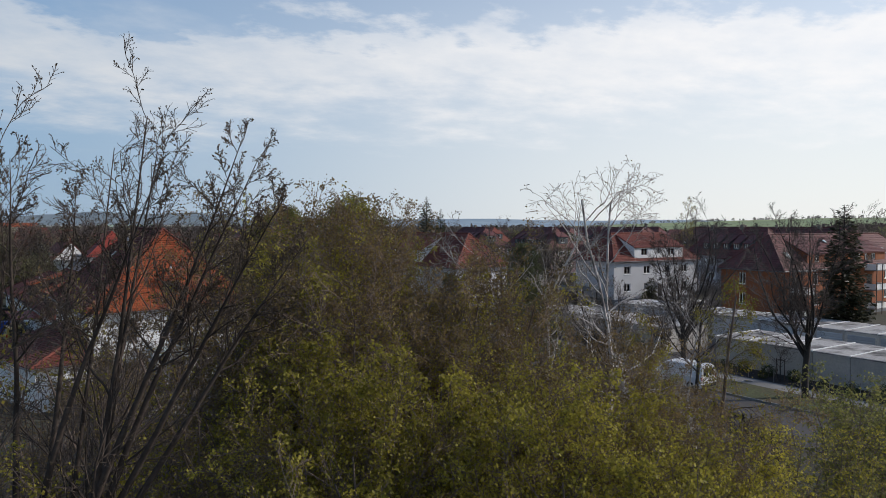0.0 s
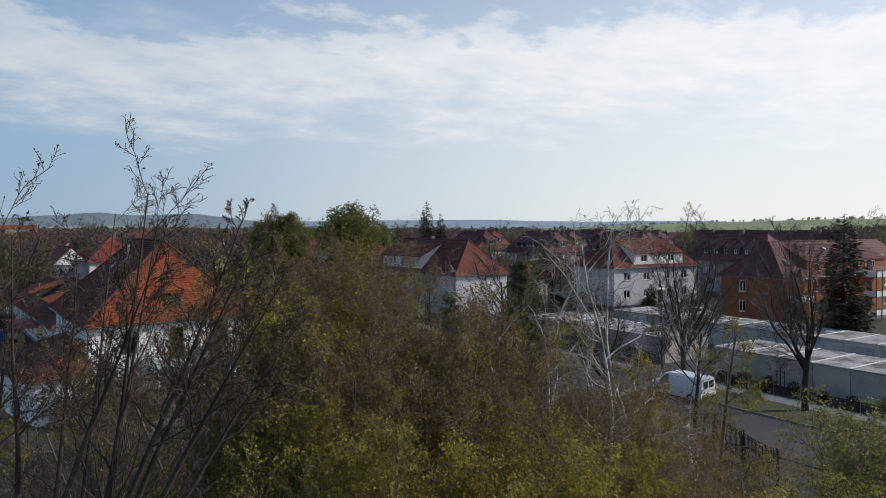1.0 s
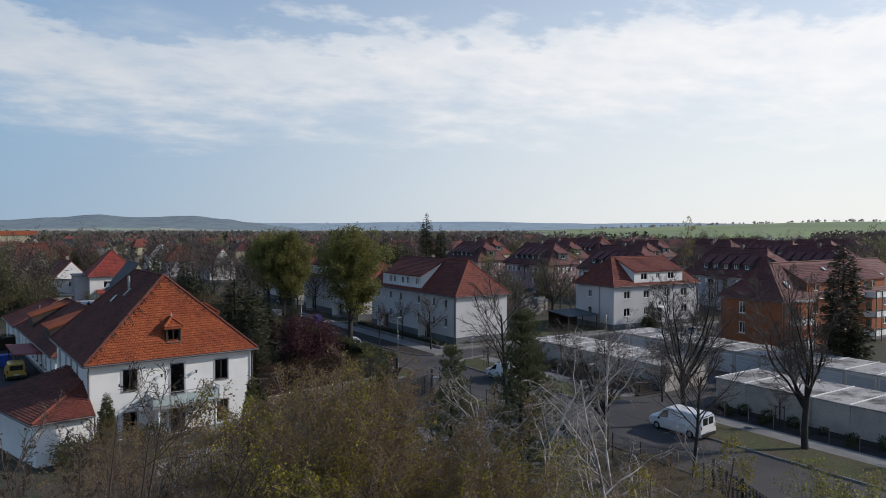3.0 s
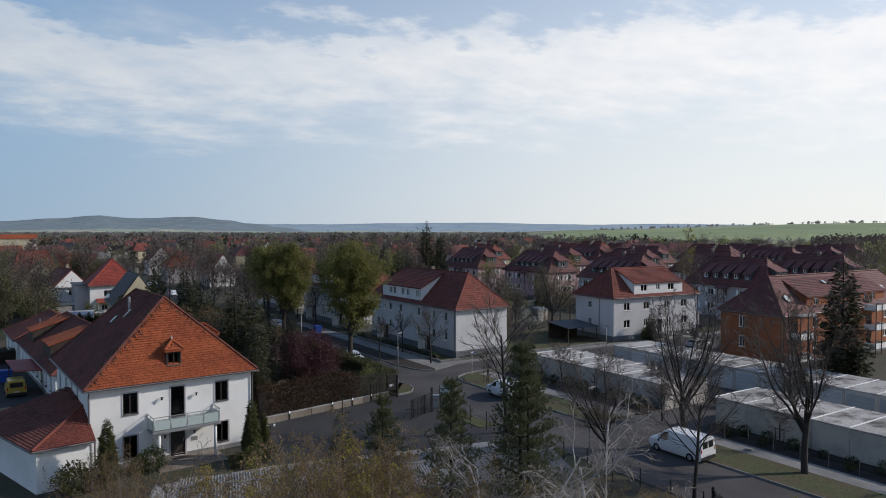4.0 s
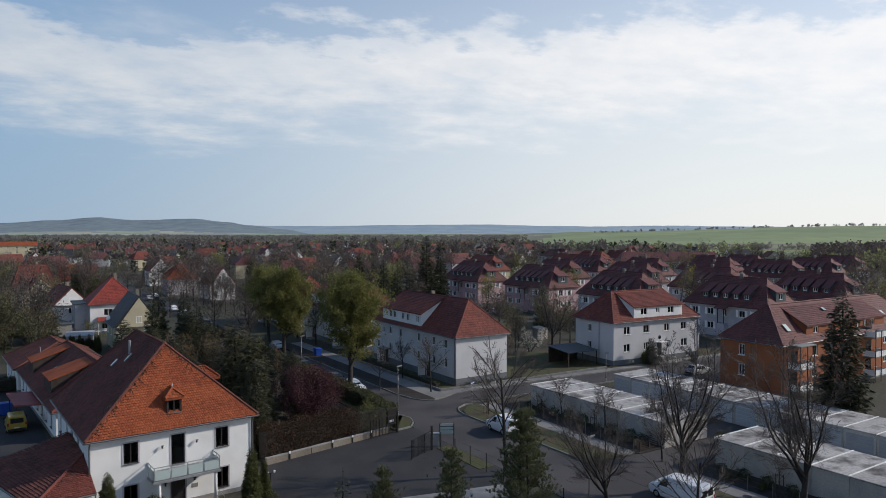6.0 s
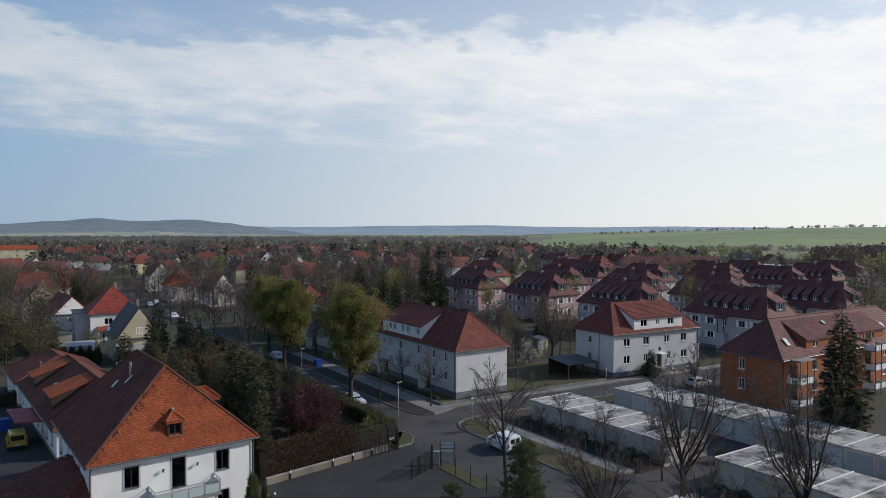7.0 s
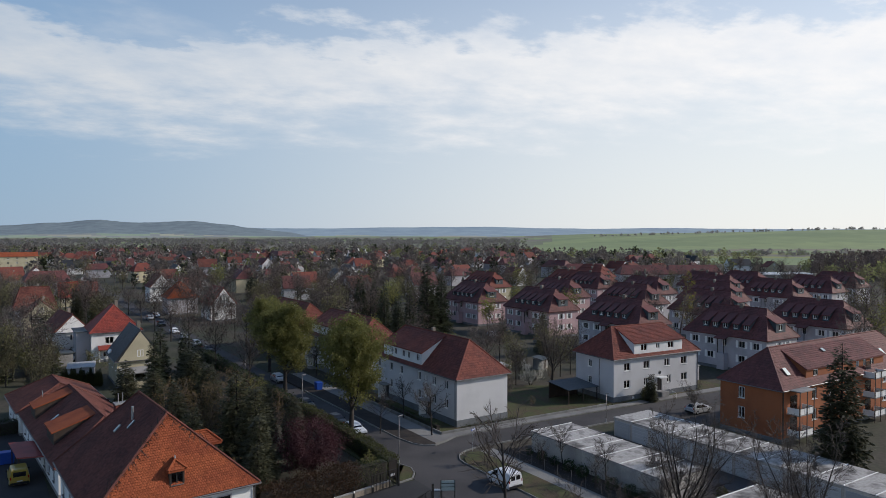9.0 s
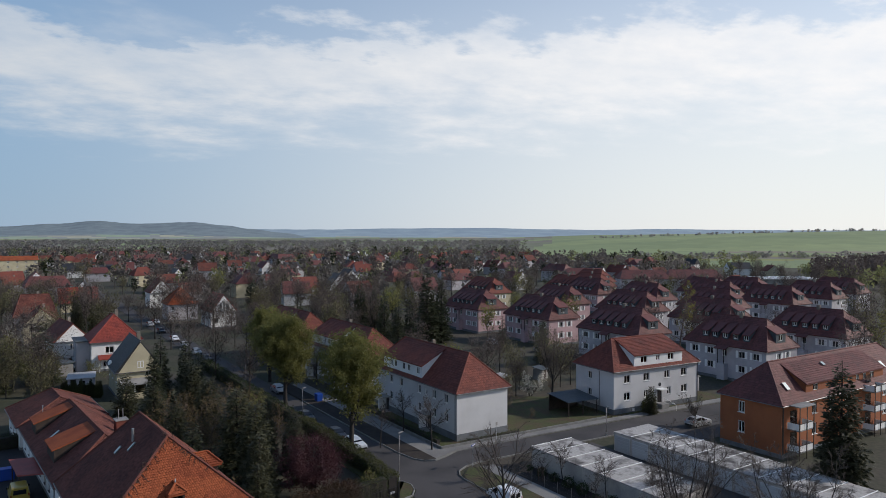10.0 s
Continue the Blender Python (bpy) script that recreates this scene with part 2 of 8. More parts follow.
GLASS = glass_material("window_glass", (0.30, 0.33, 0.35))
GLASS_MILK = material("frosted_glass", (0.42, 0.50, 0.49), 0.25, 0.06, 0.8, 20, 0.0, spec=0.5)
STEEL = material("galvanised_steel", (0.46, 0.48, 0.50), 0.4, 0.15, 1.5, 30, 0.05, metal=0.7)
ZINC = material("zinc_gutter", (0.20, 0.19, 0.19), 0.5, 0.2, 1.5, 30, 0.05, metal=0.6)
IRON = material("black_painted_iron", (0.012, 0.012, 0.013), 0.5, 0.2, 2.0, 30, 0.05)
ASPHALT = material("grey_asphalt", (0.068, 0.063, 0.063), 0.9, 0.28, 0.16, 7.0, 0.25, (0.047, 0.044, 0.045), where="World")
ASPHALT_DARK = material("dark_driveway_paving", (0.028, 0.028, 0.031), 0.9, 0.3, 0.3, 6.0, 0.3, (0.038, 0.037, 0.038), where="World")
PAVING = material("pale_pavement", (0.22, 0.215, 0.205), 0.9, 0.2, 0.3, 9.0, 0.2, (0.17, 0.165, 0.16), where="World")
KERB = material("concrete_kerb", (0.21, 0.21, 0.20), 0.9, 0.2, 0.8, 14, 0.2, each=0.15)
CONCRETE = material("grey_concrete", (0.27, 0.265, 0.255), 0.9, 0.15, 0.4, 10, 0.2, (0.20, 0.195, 0.19))
SANDSTONE = material("sandstone_wall", (0.26, 0.225, 0.185), 0.9, 0.25, 0.8, 10, 0.3, (0.185, 0.16, 0.13), each=0.2)
GRASS = material("spring_grass", (0.060, 0.068, 0.023), 0.95, 0.55, 0.45, 6.0, 0.8, (0.076, 0.056, 0.031), where="World")
SOIL = material("dark_planting_bed", (0.024, 0.019, 0.017), 0.95, 0.35, 0.7, 8.0, 0.5, (0.038, 0.030, 0.024), where="World")
GROUND = material("ground_cover", (0.042, 0.046, 0.024), 0.95, 0.4, 0.06, 1.6, 0.4, (0.064, 0.054, 0.040), where="World")
BARK = material("dark_bark", (0.044, 0.037, 0.033), 0.9, 0.35, 1.5, 14, 0.4)
BARK_BROWN = material("brown_twig_bark", (0.180, 0.136, 0.113), 0.9, 0.35, 1.5, 14, 0.4)
BARK_BIRCH = material("white_birch_bark", (0.50, 0.47, 0.44), 0.85, 0.25, 2.5, 9, 0.3, (0.16, 0.14, 0.125), patch=(0.48, 0.64))
LEAF_SPRING = leaf_material("young_yellow_green_leaves", (0.375, 0.325, 0.052), (0.215, 0.19, 0.036), 0.6, 0.5)
LEAF_OLIVE = leaf_material("brownish_bud_leaves", (0.24, 0.172, 0.072), (0.165, 0.117, 0.056), 0.6, 0.55)
LEAF_GREEN = leaf_material("mid_green_leaves", (0.245, 0.240, 0.078), (0.150, 0.150, 0.050), 0.6, 0.55)
LEAF_DARK = leaf_material("dark_green_leaves", (0.045, 0.062, 0.022), (0.030, 0.044, 0.017))
LEAF_RED = leaf_material("dark_red_leaves", (0.082, 0.031, 0.035), (0.056, 0.024, 0.028))
LEAF_HEDGE_BROWN = leaf_material("reddish_brown_hedge_leaves", (0.090, 0.046, 0.028), (0.060, 0.042, 0.022))
NEEDLE = leaf_material("dark_spruce_needles", (0.052, 0.059, 0.030), (0.033, 0.039, 0.021))
NEEDLE_PINE = leaf_material("pine_needles", (0.105, 0.112, 0.055), (0.070, 0.078, 0.040))
THUJA_LEAF = leaf_material("thuja_scales", (0.085, 0.090, 0.032), (0.055, 0.060, 0.022))
BLOSSOM = leaf_material("white_blossom", (0.62, 0.58, 0.52), (0.45, 0.44, 0.36))
OLIVE_NEEDLE = leaf_material("olive_cypress_sprays", (0.068, 0.068, 0.036), (0.043, 0.045, 0.025))
LEAF_BUD = leaf_material("small_brown_buds", (0.10, 0.075, 0.045), (0.07, 0.05, 0.03))

# ---- ground, streets ----
FARLAND = material("far_meadows", (0.155, 0.170, 0.105), 0.95, 0.25, 0.0030, 0.02, 0.0, (0.165, 0.150, 0.120), where="World", patch=(0.47, 0.53))
FIELD = material("green_winter_crop", (0.205, 0.255, 0.115), 0.95, 0.15, 0.0035, 0.03, 0.0, (0.170, 0.220, 0.105), where="World", patch=(0.40, 0.66))
FIELD_PALE = material("pale_green_crop", (0.235, 0.285, 0.125), 0.95, 0.15, 0.0035, 0.03, 0.0, (0.205, 0.255, 0.115), where="World", patch=(0.40, 0.66))
FIELD_OLIVE = material("olive_rape_field", (0.235, 0.245, 0.075), 0.95, 0.15, 0.0045, 0.03, 0.0, (0.19, 0.205, 0.07), where="World", patch=(0.40, 0.66))
FIELD_TAN = material("ploughed_tan_field", (0.215, 0.185, 0.135), 0.95, 0.2, 0.0045, 0.03, 0.0, (0.18, 0.16, 0.12), where="World", patch=(0.40, 0.66))


def smooth01(x, a, b):
    t = max(0.0, min(1.0, (x - a) / (b - a)))
    return t * t * (3 - 2 * t)


def terrain(X, Y):
    """Height of the land: level town, a field that rises gently beyond it."""
    if Y < 300:
        return -0.06
    side = smooth01(X / Y, 0.10, 0.62)
    return -0.06 + smooth01(Y, 800, 1750) * (10 + 23 * side) * smooth01(X / Y, 0.06, 0.22) + 3.0 * noise.noise((X * 0.002, Y * 0.002, 0.3)) * smooth01(Y, 900, 1600)


def land_use(X, Y):
    """Which crop or meadow covers a spot of the far land."""
    r = math.hypot(X, Y)
    if r < 640:
        return 0
    t = X / max(Y, 1.0)
    if Y < 1:
        return 0
    if t > 0.115 + 0.05 * smooth01(Y, 900, 1700):
        lean = Y + 0.10 * X
        if lean < 760:
            return 2 if t > 0.36 else 1
        if lean < 800:
            return 4
        if lean < 835 + 60 * t:
            return 1
        if lean < 905:
            return 4 if t > 0.30 else 3
        if lean < 985:
            return 2
        if lean < 1030:
            return 5 if t > 0.42 else 2
        return 3 if noise.noise((X * 0.0012, Y * 0.004, 5.0)) > 0.12 else 2
    k = noise.noise((X * 0.004, Y * 0.0035, 2.0))
    return 3 if k > 0.34 else (5 if k < -0.36 else (2 if 0.16 < k < 0.22 else 1))


def build_ground():
    g = Mesh()
    radii = [0, 6, 12, 20, 30, 42, 56, 75, 100, 130, 170, 220, 290, 370, 460, 560, 640] + [680 + 24 * i for i in range(45)] + [1790, 1900, 2050, 2200, 2450, 2700, 3050, 3400, 4200, 4800]
    turns = [math.radians(a) for a in list(range(-180, -44, 8)) + [a * 0.75 for a in range(-58, 59)] + list(range(46, 180, 8))]
    n = len(turns)
    for r in radii:
        for a in turns:
            X, Y = r * math.sin(a), r * math.cos(a)
            p = cw(X, Y)
            g.v.append((p[0], p[1], terrain(X, Y) if r < 4500 else -40))
    for i in range(len(radii) - 1):
        for k in range(n):
            k2 = (k + 1) % n
            g.f.append((i * n + k, i * n + k2, (i + 1) * n + k2, (i + 1) * n + k))
            a, r = (turns[k] + turns[k2]) / 2 if k2 else math.pi, (radii[i] + radii[i + 1]) / 2
            g.m.append(land_use(r * math.sin(a), r * math.cos(a)))
    g.f = [f[::-1] for f in g.f]
    return tagged(new("ground", g.data("ground", [GROUND, FARLAND, FIELD, FIELD_PALE, FIELD_OLIVE, FIELD_TAN])), "level ground of gardens, meadows and fields", "ground", kind="structure")


build_ground()


def sheet(name, outline, top, mat, label, category, depth=0.3):
    return tagged(new(name, Mesh().prism(outline, top - depth, top).data(name, mat)), label, category, kind="structure")


sheet("road", [(38.7, -30), (45.7, -30), (45.7, 38.6), (45.75, 45.2), (45.7, 66.0), (46.0, 67.6), (46.9, 69.0), (48.5, 69.9), (51, 70.3), (97, 68.1), (190, 62.0),
               (190, 66.6), (100, 72.6), (82, 73.8), (56, 75.2), (51, 75.3), (48.6, 74.2), (46.6, 73.6), (45.2, 74.2), (44.4, 75.6), (43.9, 79), (43.7, 110), (43.6, 160), (43.4, 430),
               (38.4, 430), (38.7, 160), (38.9, 110), (39.0, 76), (39.2, 70.5), (39.8, 68.2), (39.4, 66.4), (38.2, 65.0), (38.2, 50)], 0.0, ASPHALT, "grey asphalt street with a side street", "road")
sheet("driveway", [(17.8, 46), (38.2, 46), (38.2, 64.6), (35.9, 64.6), (21, 61.6), (17.9, 61.0)], -0.004, ASPHALT_DARK, "dark paved driveway behind the open gate", "driveway")
sheet("road_garage_court", [(45.76, 39.1), (50.0, 39.3), (55.4, 39.5), (62.4, 39.4), (62.4, 6), (69.0, 6), (69.0, 68.4), (62.4, 68.9), (62.4, 44.9), (55.4, 44.9), (50.0, 45.3), (45.76, 45.2)], -0.008, ASPHALT, "grey asphalt court between the garages", "road")
sheet("road_parking", [(78, 60.5), (97, 60.5), (97, 68.05), (78, 68.95)], -0.012, ASPHALT, "asphalt parking beside the side street", "road")
sheet("road_yard", [(-16, 66), (4.6, 66), (3.2, 118), (-16, 118)], -0.012, ASPHALT_DARK, "dark paved yard beside the annex", "yard")
# verges, pavements and beds, a kerb's height above the street
sheet("verge", [(45.95, 45.6), (49.9, 45.6), (49.9, 68.6), (48.4, 68.9), (46.7, 67.4), (45.95, 65.8)], 0.10, GRASS, "grass verge beside the street", "verge")
sheet("verge_south", [(45.95, -28), (49.9, -28), (49.9, 38.7), (47.2, 38.7), (46.2, 38.2), (45.95, 37.0)], 0.10, GRASS, "grass verge beside the street", "verge")
sheet("verge_north", [(44.1, 79.4), (44.7, 76.0), (45.4, 74.6), (46.6, 74.1), (47.0, 74.3), (47.0, 126), (44.0, 126)], 0.10, SOIL, "worn verge with street trees", "verge")
sheet("verge_corner", [(39.4, 69.2), (39.6, 68.0), (39.1, 66.6), (38.0, 65.3), (36.1, 64.9), (36.0, 69.6), (38.5, 72.0), (38.7, 76), (38.6, 110), (36, 110), (35.9, 64.8)], 0.10, GRASS, "rounded grass corner by the gate", "verge")
sheet("pavement", [(49.9, 45.6), (51.9, 45.6), (51.9, 68.6), (49.9, 68.6)], 0.104, PAVING, "pale paved footpath", "pavement")
sheet("pavement_south", [(49.9, -28), (51.9, -28), (51.9, 38.9), (49.9, 38.9)], 0.104, PAVING, "pale paved footpath", "pavement")
sheet("pavement_north", [(47.0, 74.3), (48.6, 74.7), (51, 75.7), (56, 75.6), (82, 74.2), (100, 73.0), (150, 69.6), (150, 71.4), (100, 74.8), (82, 75.6), (56, 77.0), (49.4, 77.0), (49.4, 126), (47.0, 126)], 0.104, PAVING, "pale paved footpath round the corner", "pavement")
sheet("planting_bed", [(51.9, 45.0), (55.4, 45.0), (55.4, 66.5), (51.9, 68.4)], 0.07, SOIL, "dark planting bed below the garage wall", "bed")
sheet("planting_bed_south", [(51.9, -28), (55.4, -28), (55.4, 39.2), (51.9, 39.2)], 0.07, SOIL, "dark planting bed below the garage wall", "bed")
sheet("lawn", [(49.9, 77.2), (63.5, 77.2), (70, 76.6), (81, 76.0), (81, 92), (63.5, 106), (49.9, 106)], 0.06, GRASS, "lawn round the white house", "lawn")
sheet("lawn_east", [(81.2, 75.9), (100, 75.0), (108, 74.5), (108, 92), (81.2, 92)], 0.06, GRASS, "lawn round the white house", "lawn")
sheet("lawn_sign", [(36.4, 50), (38.1, 50), (38.1, 57.2), (36.4, 57.2)], 0.05, GRASS, "small lawn by the sign", "lawn")
sheet("concrete_strip", [(8, 47.6), (36.0, 42.6), (36.3, 45.9), (17.7, 50.4), (9, 51.0)], 0.02, CONCRETE, "pale concrete strip in the yard", "paving")


def kerb(points, name="kerb"):
    """A row of kerb stones, one object each."""
    row = thing(name, "row of concrete kerb stones", "kerb", (points[0][0], points[0][1], 0), kind="structure")
    stone = Mesh().cbox(0, -0.07, -0.2, 0.985, 0.07, 0.13, 0.02).data("kerb_stone", KERB)
    base = Vector((points[0][0], points[0][1]))
    for p, q in zip(points, points[1:]):
        p, q = Vector(p), Vector(q)
        d = q - p
        n = max(1, round(d.length))
        for i in range(n):
            ob = part("kerb_stone", stone, None, row, loc=(*(p + d * i / n - base), 0), rz=math.degrees(math.atan2(d.y, d.x)))
            ob.scale = (d.length / n, 1, 1)


kerb([(45.85, 18), (45.85, 37.2), (46.2, 38.5), (47.2, 39.0)])
kerb([(47.2, 45.4), (45.95, 45.6), (45.82, 65.9), (46.1, 67.5), (47.0, 68.9), (48.6, 69.8), (51, 70.2), (75, 69.0)])
kerb([(44.0, 112), (44.05, 79.2), (44.55, 75.8), (45.3, 74.4), (46.6, 73.8), (48.6, 74.4), (51, 75.5), (62, 74.9)])
kerb([(36.0, 64.7), (38.1, 65.1), (39.2, 66.5), (39.7, 68.1), (39.2, 70.0), (38.8, 74), (38.8, 100)])

# ---- buildings ----
PANES = {}


def window(parent, loc, rz, w, h, style="white", bars=1, sill=True, across=()):
    """A window set into a wall: its frame, with pane and sill as parts. Local x along the wall, y into it."""
    key = (round(w, 2), round(h, 2), style, bars, sill, across)
    if key not in PANES:
        mat = WOOD_WHITE if style != "dark" else FRAME_DARK
        fr, t = Mesh(), 0.075 if style == "dark" else 0.10
        fr.box(0, 0.02, 0, w, 0.09, t)
        fr.box(0, 0.02, h - t, w, 0.09, h)
        fr.box(0, 0.021, t, t, 0.089, h - t)
        fr.box(w - t, 0.021, t, w, 0.089, h - t)
        for i in range(bars):
            x = w * (i + 1) / (bars + 1)
            fr.box(x - 0.05, 0.015, t, x + 0.05, 0.085, h - t)
        for q in across:
            fr.box(t, 0.022, h * q - 0.025, w - t, 0.084, h * q + 0.025)
        gl = Mesh().box(t * 0.5, 0.045, t * 0.5, w - t * 0.5, 0.06, h - t * 0.5)
        si = Mesh().cbox(-0.06, -0.18, -0.05, w + 0.06, 0.05, 0.0, 0.012)
        if style == "far":
            # one closed shape: frame ring, two lights with a bar between, all joined
            fr, m0, m1 = Mesh(), w / 2 - 0.05, w / 2 + 0.05
            xs, zs = (0, t, m0, m1, w - t, w), (0, t, h - t, h)
            fr.add([(x, y, z) for y in (0.02, 0.055) for z in zs for x in xs], [])
            for k in range(3):
                for i in range(5):
                    a = k * 6 + i
                    if k == 1 and i in (1, 3):
                        q, e = [a, a + 1, a + 7, a + 6], 24
                        fr.f.append(tuple(v + e for v in q))
                        fr.m.append(1)
                        for u, v in zip(q, q[1:] + q[:1]):
                            fr.f.append((u, u + e, v + e, v)[::-1])
                            fr.m.append(0)
                    else:
                        fr.f.append((a, a + 1, a + 7, a + 6))
                        fr.m.append(0)
        PANES[key] = (fr.data("window", [mat, GLASS]), gl.data("pane", GLASS), si.data("sill", ZINC if style != "white" else WOOD_WHITE))
    f, g, s = PANES[key]
    ob = part("window", f, None, parent, loc=loc, rz=rz)
    if style != "far":
        part("pane", g, None, ob)
    if sill:
        part("sill", s, None, ob)
    return ob


def facade(mesh, o, rz, w, z0, z1, openings, mi=0, depth=0.14, inner=True):
    """A wall face from o along the turn rz, with openings (x, z, w, h) that have reveals."""
    ex = Vector((math.cos(radians(rz)), math.sin(radians(rz)), 0))
    inn = Vector((-ex.y, ex.x, 0))
    o = Vector((o[0], o[1], 0))
    xs = sorted({0, w, *[q[0] for q in openings], *[q[0] + q[2] for q in openings]})
    zs = sorted({z0, z1, *[q[1] for q in openings], *[q[1] + q[3] for q in openings]})
    zs = [z for z in zs if z0 <= z <= z1]

    def at(x, z, d=0.0):
        p = o + ex * x + inn * d
        return (p.x, p.y, z)

    for x0, x1 in zip(xs, xs[1:]):
        for a0, a1 in zip(zs, zs[1:]):
            cx, cz = (x0 + x1) / 2, (a0 + a1) / 2
            if any(q[0] < cx < q[0] + q[2] and q[1] < cz < q[1] + q[3] for q in openings):
                continue
            mesh.poly([at(x0, a0), at(x1, a0), at(x1, a1), at(x0, a1)], mi)
    for x, z, ww, hh in openings:
        c = [(x, z), (x + ww, z), (x + ww, z + hh), (x, z + hh)]
        for (xa, za), (xb, zb) in zip(c, c[1:] + c[:1]):
            mesh.poly([at(xa, za), at(xa, za, depth), at(xb, zb, depth), at(xb, zb)], mi)
    return at


def tile_plane(verts, poly, mat_w=0.22, mat_h=0.34, lift=0.05, rng=None, wave=0.012):
    """Overlapping tiles on a flat roof face; poly starts with its eave edge."""
    p0, p1 = Vector(poly[0]), Vector(poly[1])
    s = (p1 - p0).normalized()
    n = s.cross(Vector(poly[2]) - p0).normalized()
    up = n.cross(s)
    flat = [((Vector(p) - p0).dot(s), (Vector(p) - p0).dot(up)) for p in poly]
    top = max(q[1] for q in flat)
    rows = max(1, int(top / mat_h))
    for k in range(rows):
        t0, t1 = k * mat_h, (k + 1) * mat_h + 0.03
        tm = k * mat_h + mat_h * 0.5
        hits = []
        for (a, b), (c, d) in zip(flat, flat[1:] + flat[:1]):
            if (b - tm) * (d - tm) < 0:
                hits.append(a + (c - a) * (tm - b) / (d - b))
        if len(hits) < 2:
            continue
        lo, hi = min(hits), max(hits)
        count = max(1, int((hi - lo) / mat_w))
        for i in range(count):
            sh = 0.5 * mat_w * (k % 2) if 0 < i < count - 1 else 0.0
            a0, a1 = lo + (hi - lo) * i / count + sh, lo + (hi - lo) * (i + 1) / count - 0.008 + sh
            am = (a0 + a1) * 0.5
            j = rng.uniform(-0.012, 0.012)
            b0 = p0 + up * (t0 + j)
            b1 = p0 + up * t1
            L0, L1 = n * (lift + rng.uniform(0, 0.01)), n * 0.008
            A, B, Cc = b0 + s * a0 + L0, b0 + s * am + L0 + n * wave, b0 + s * a1 + L0
            D, E, F = b1 + s * a1 + L1, b1 + s * am + L1 + n * wave, b1 + s * a0 + L1
            A2, C2 = b0 + s * a0 - n * 0.005, b0 + s * a1 - n * 0.005
            o = len(verts.v)
            verts.v.extend([A[:], B[:], Cc[:], D[:], E[:], F[:], A2[:], C2[:]])
            verts.f.extend([(o, o + 1, o + 4, o + 5), (o + 1, o + 2, o + 3, o + 4), (o + 6, o + 7, o + 2, o + 1, o)])
            verts.m.extend([0, 0, 0])


def roof_planes(x0, x1, y0, y1, z0, zr, axis, hip0, hip1):
    """The faces of a hipped or gabled roof, each from its eave, and the ridge and hip lines."""
    if axis == "y":
        xm = (x0 + x1) / 2
        r0, r1 = (xm, y0 + hip0, zr), (xm, y1 - hip1, zr)
        c = [(x0, y0, z0), (x1, y0, z0), (x1, y1, z0), (x0, y1, z0)]
        planes = {"front": [c[0], c[1], r0], "right": [c[1], c[2], r1, r0], "back": [c[2], c[3], r1], "left": [c[3], c[0], r0, r1]}
        lines = [(r0, r1)]
        lines += [(c[0], r0), (c[1], r0)] if hip0 else []
        lines += [(c[2], r1), (c[3], r1)] if hip1 else []
        if not hip0:
            planes.pop("front")
        if not hip1:
            planes.pop("back")
    else:
        ym = (y0 + y1) / 2
        r0, r1 = (x0 + hip0, ym, zr), (x1 - hip1, ym, zr)
        c = [(x0, y0, z0), (x1, y0, z0), (x1, y1, z0), (x0, y1, z0)]
        planes = {"front": [c[0], c[1], r1, r0], "right": [c[1], c[2], r1], "back": [c[2], c[3], r0, r1], "left": [c[3], c[0], r0]}
        lines = [(r0, r1)]
        lines += [(c[0], r0), (c[3], r0)] if hip0 else []
        lines += [(c[1], r1), (c[2], r1)] if hip1 else []
        if not hip0:
            planes.pop("left")
        if not hip1:
            planes.pop("right")
    return planes, lines


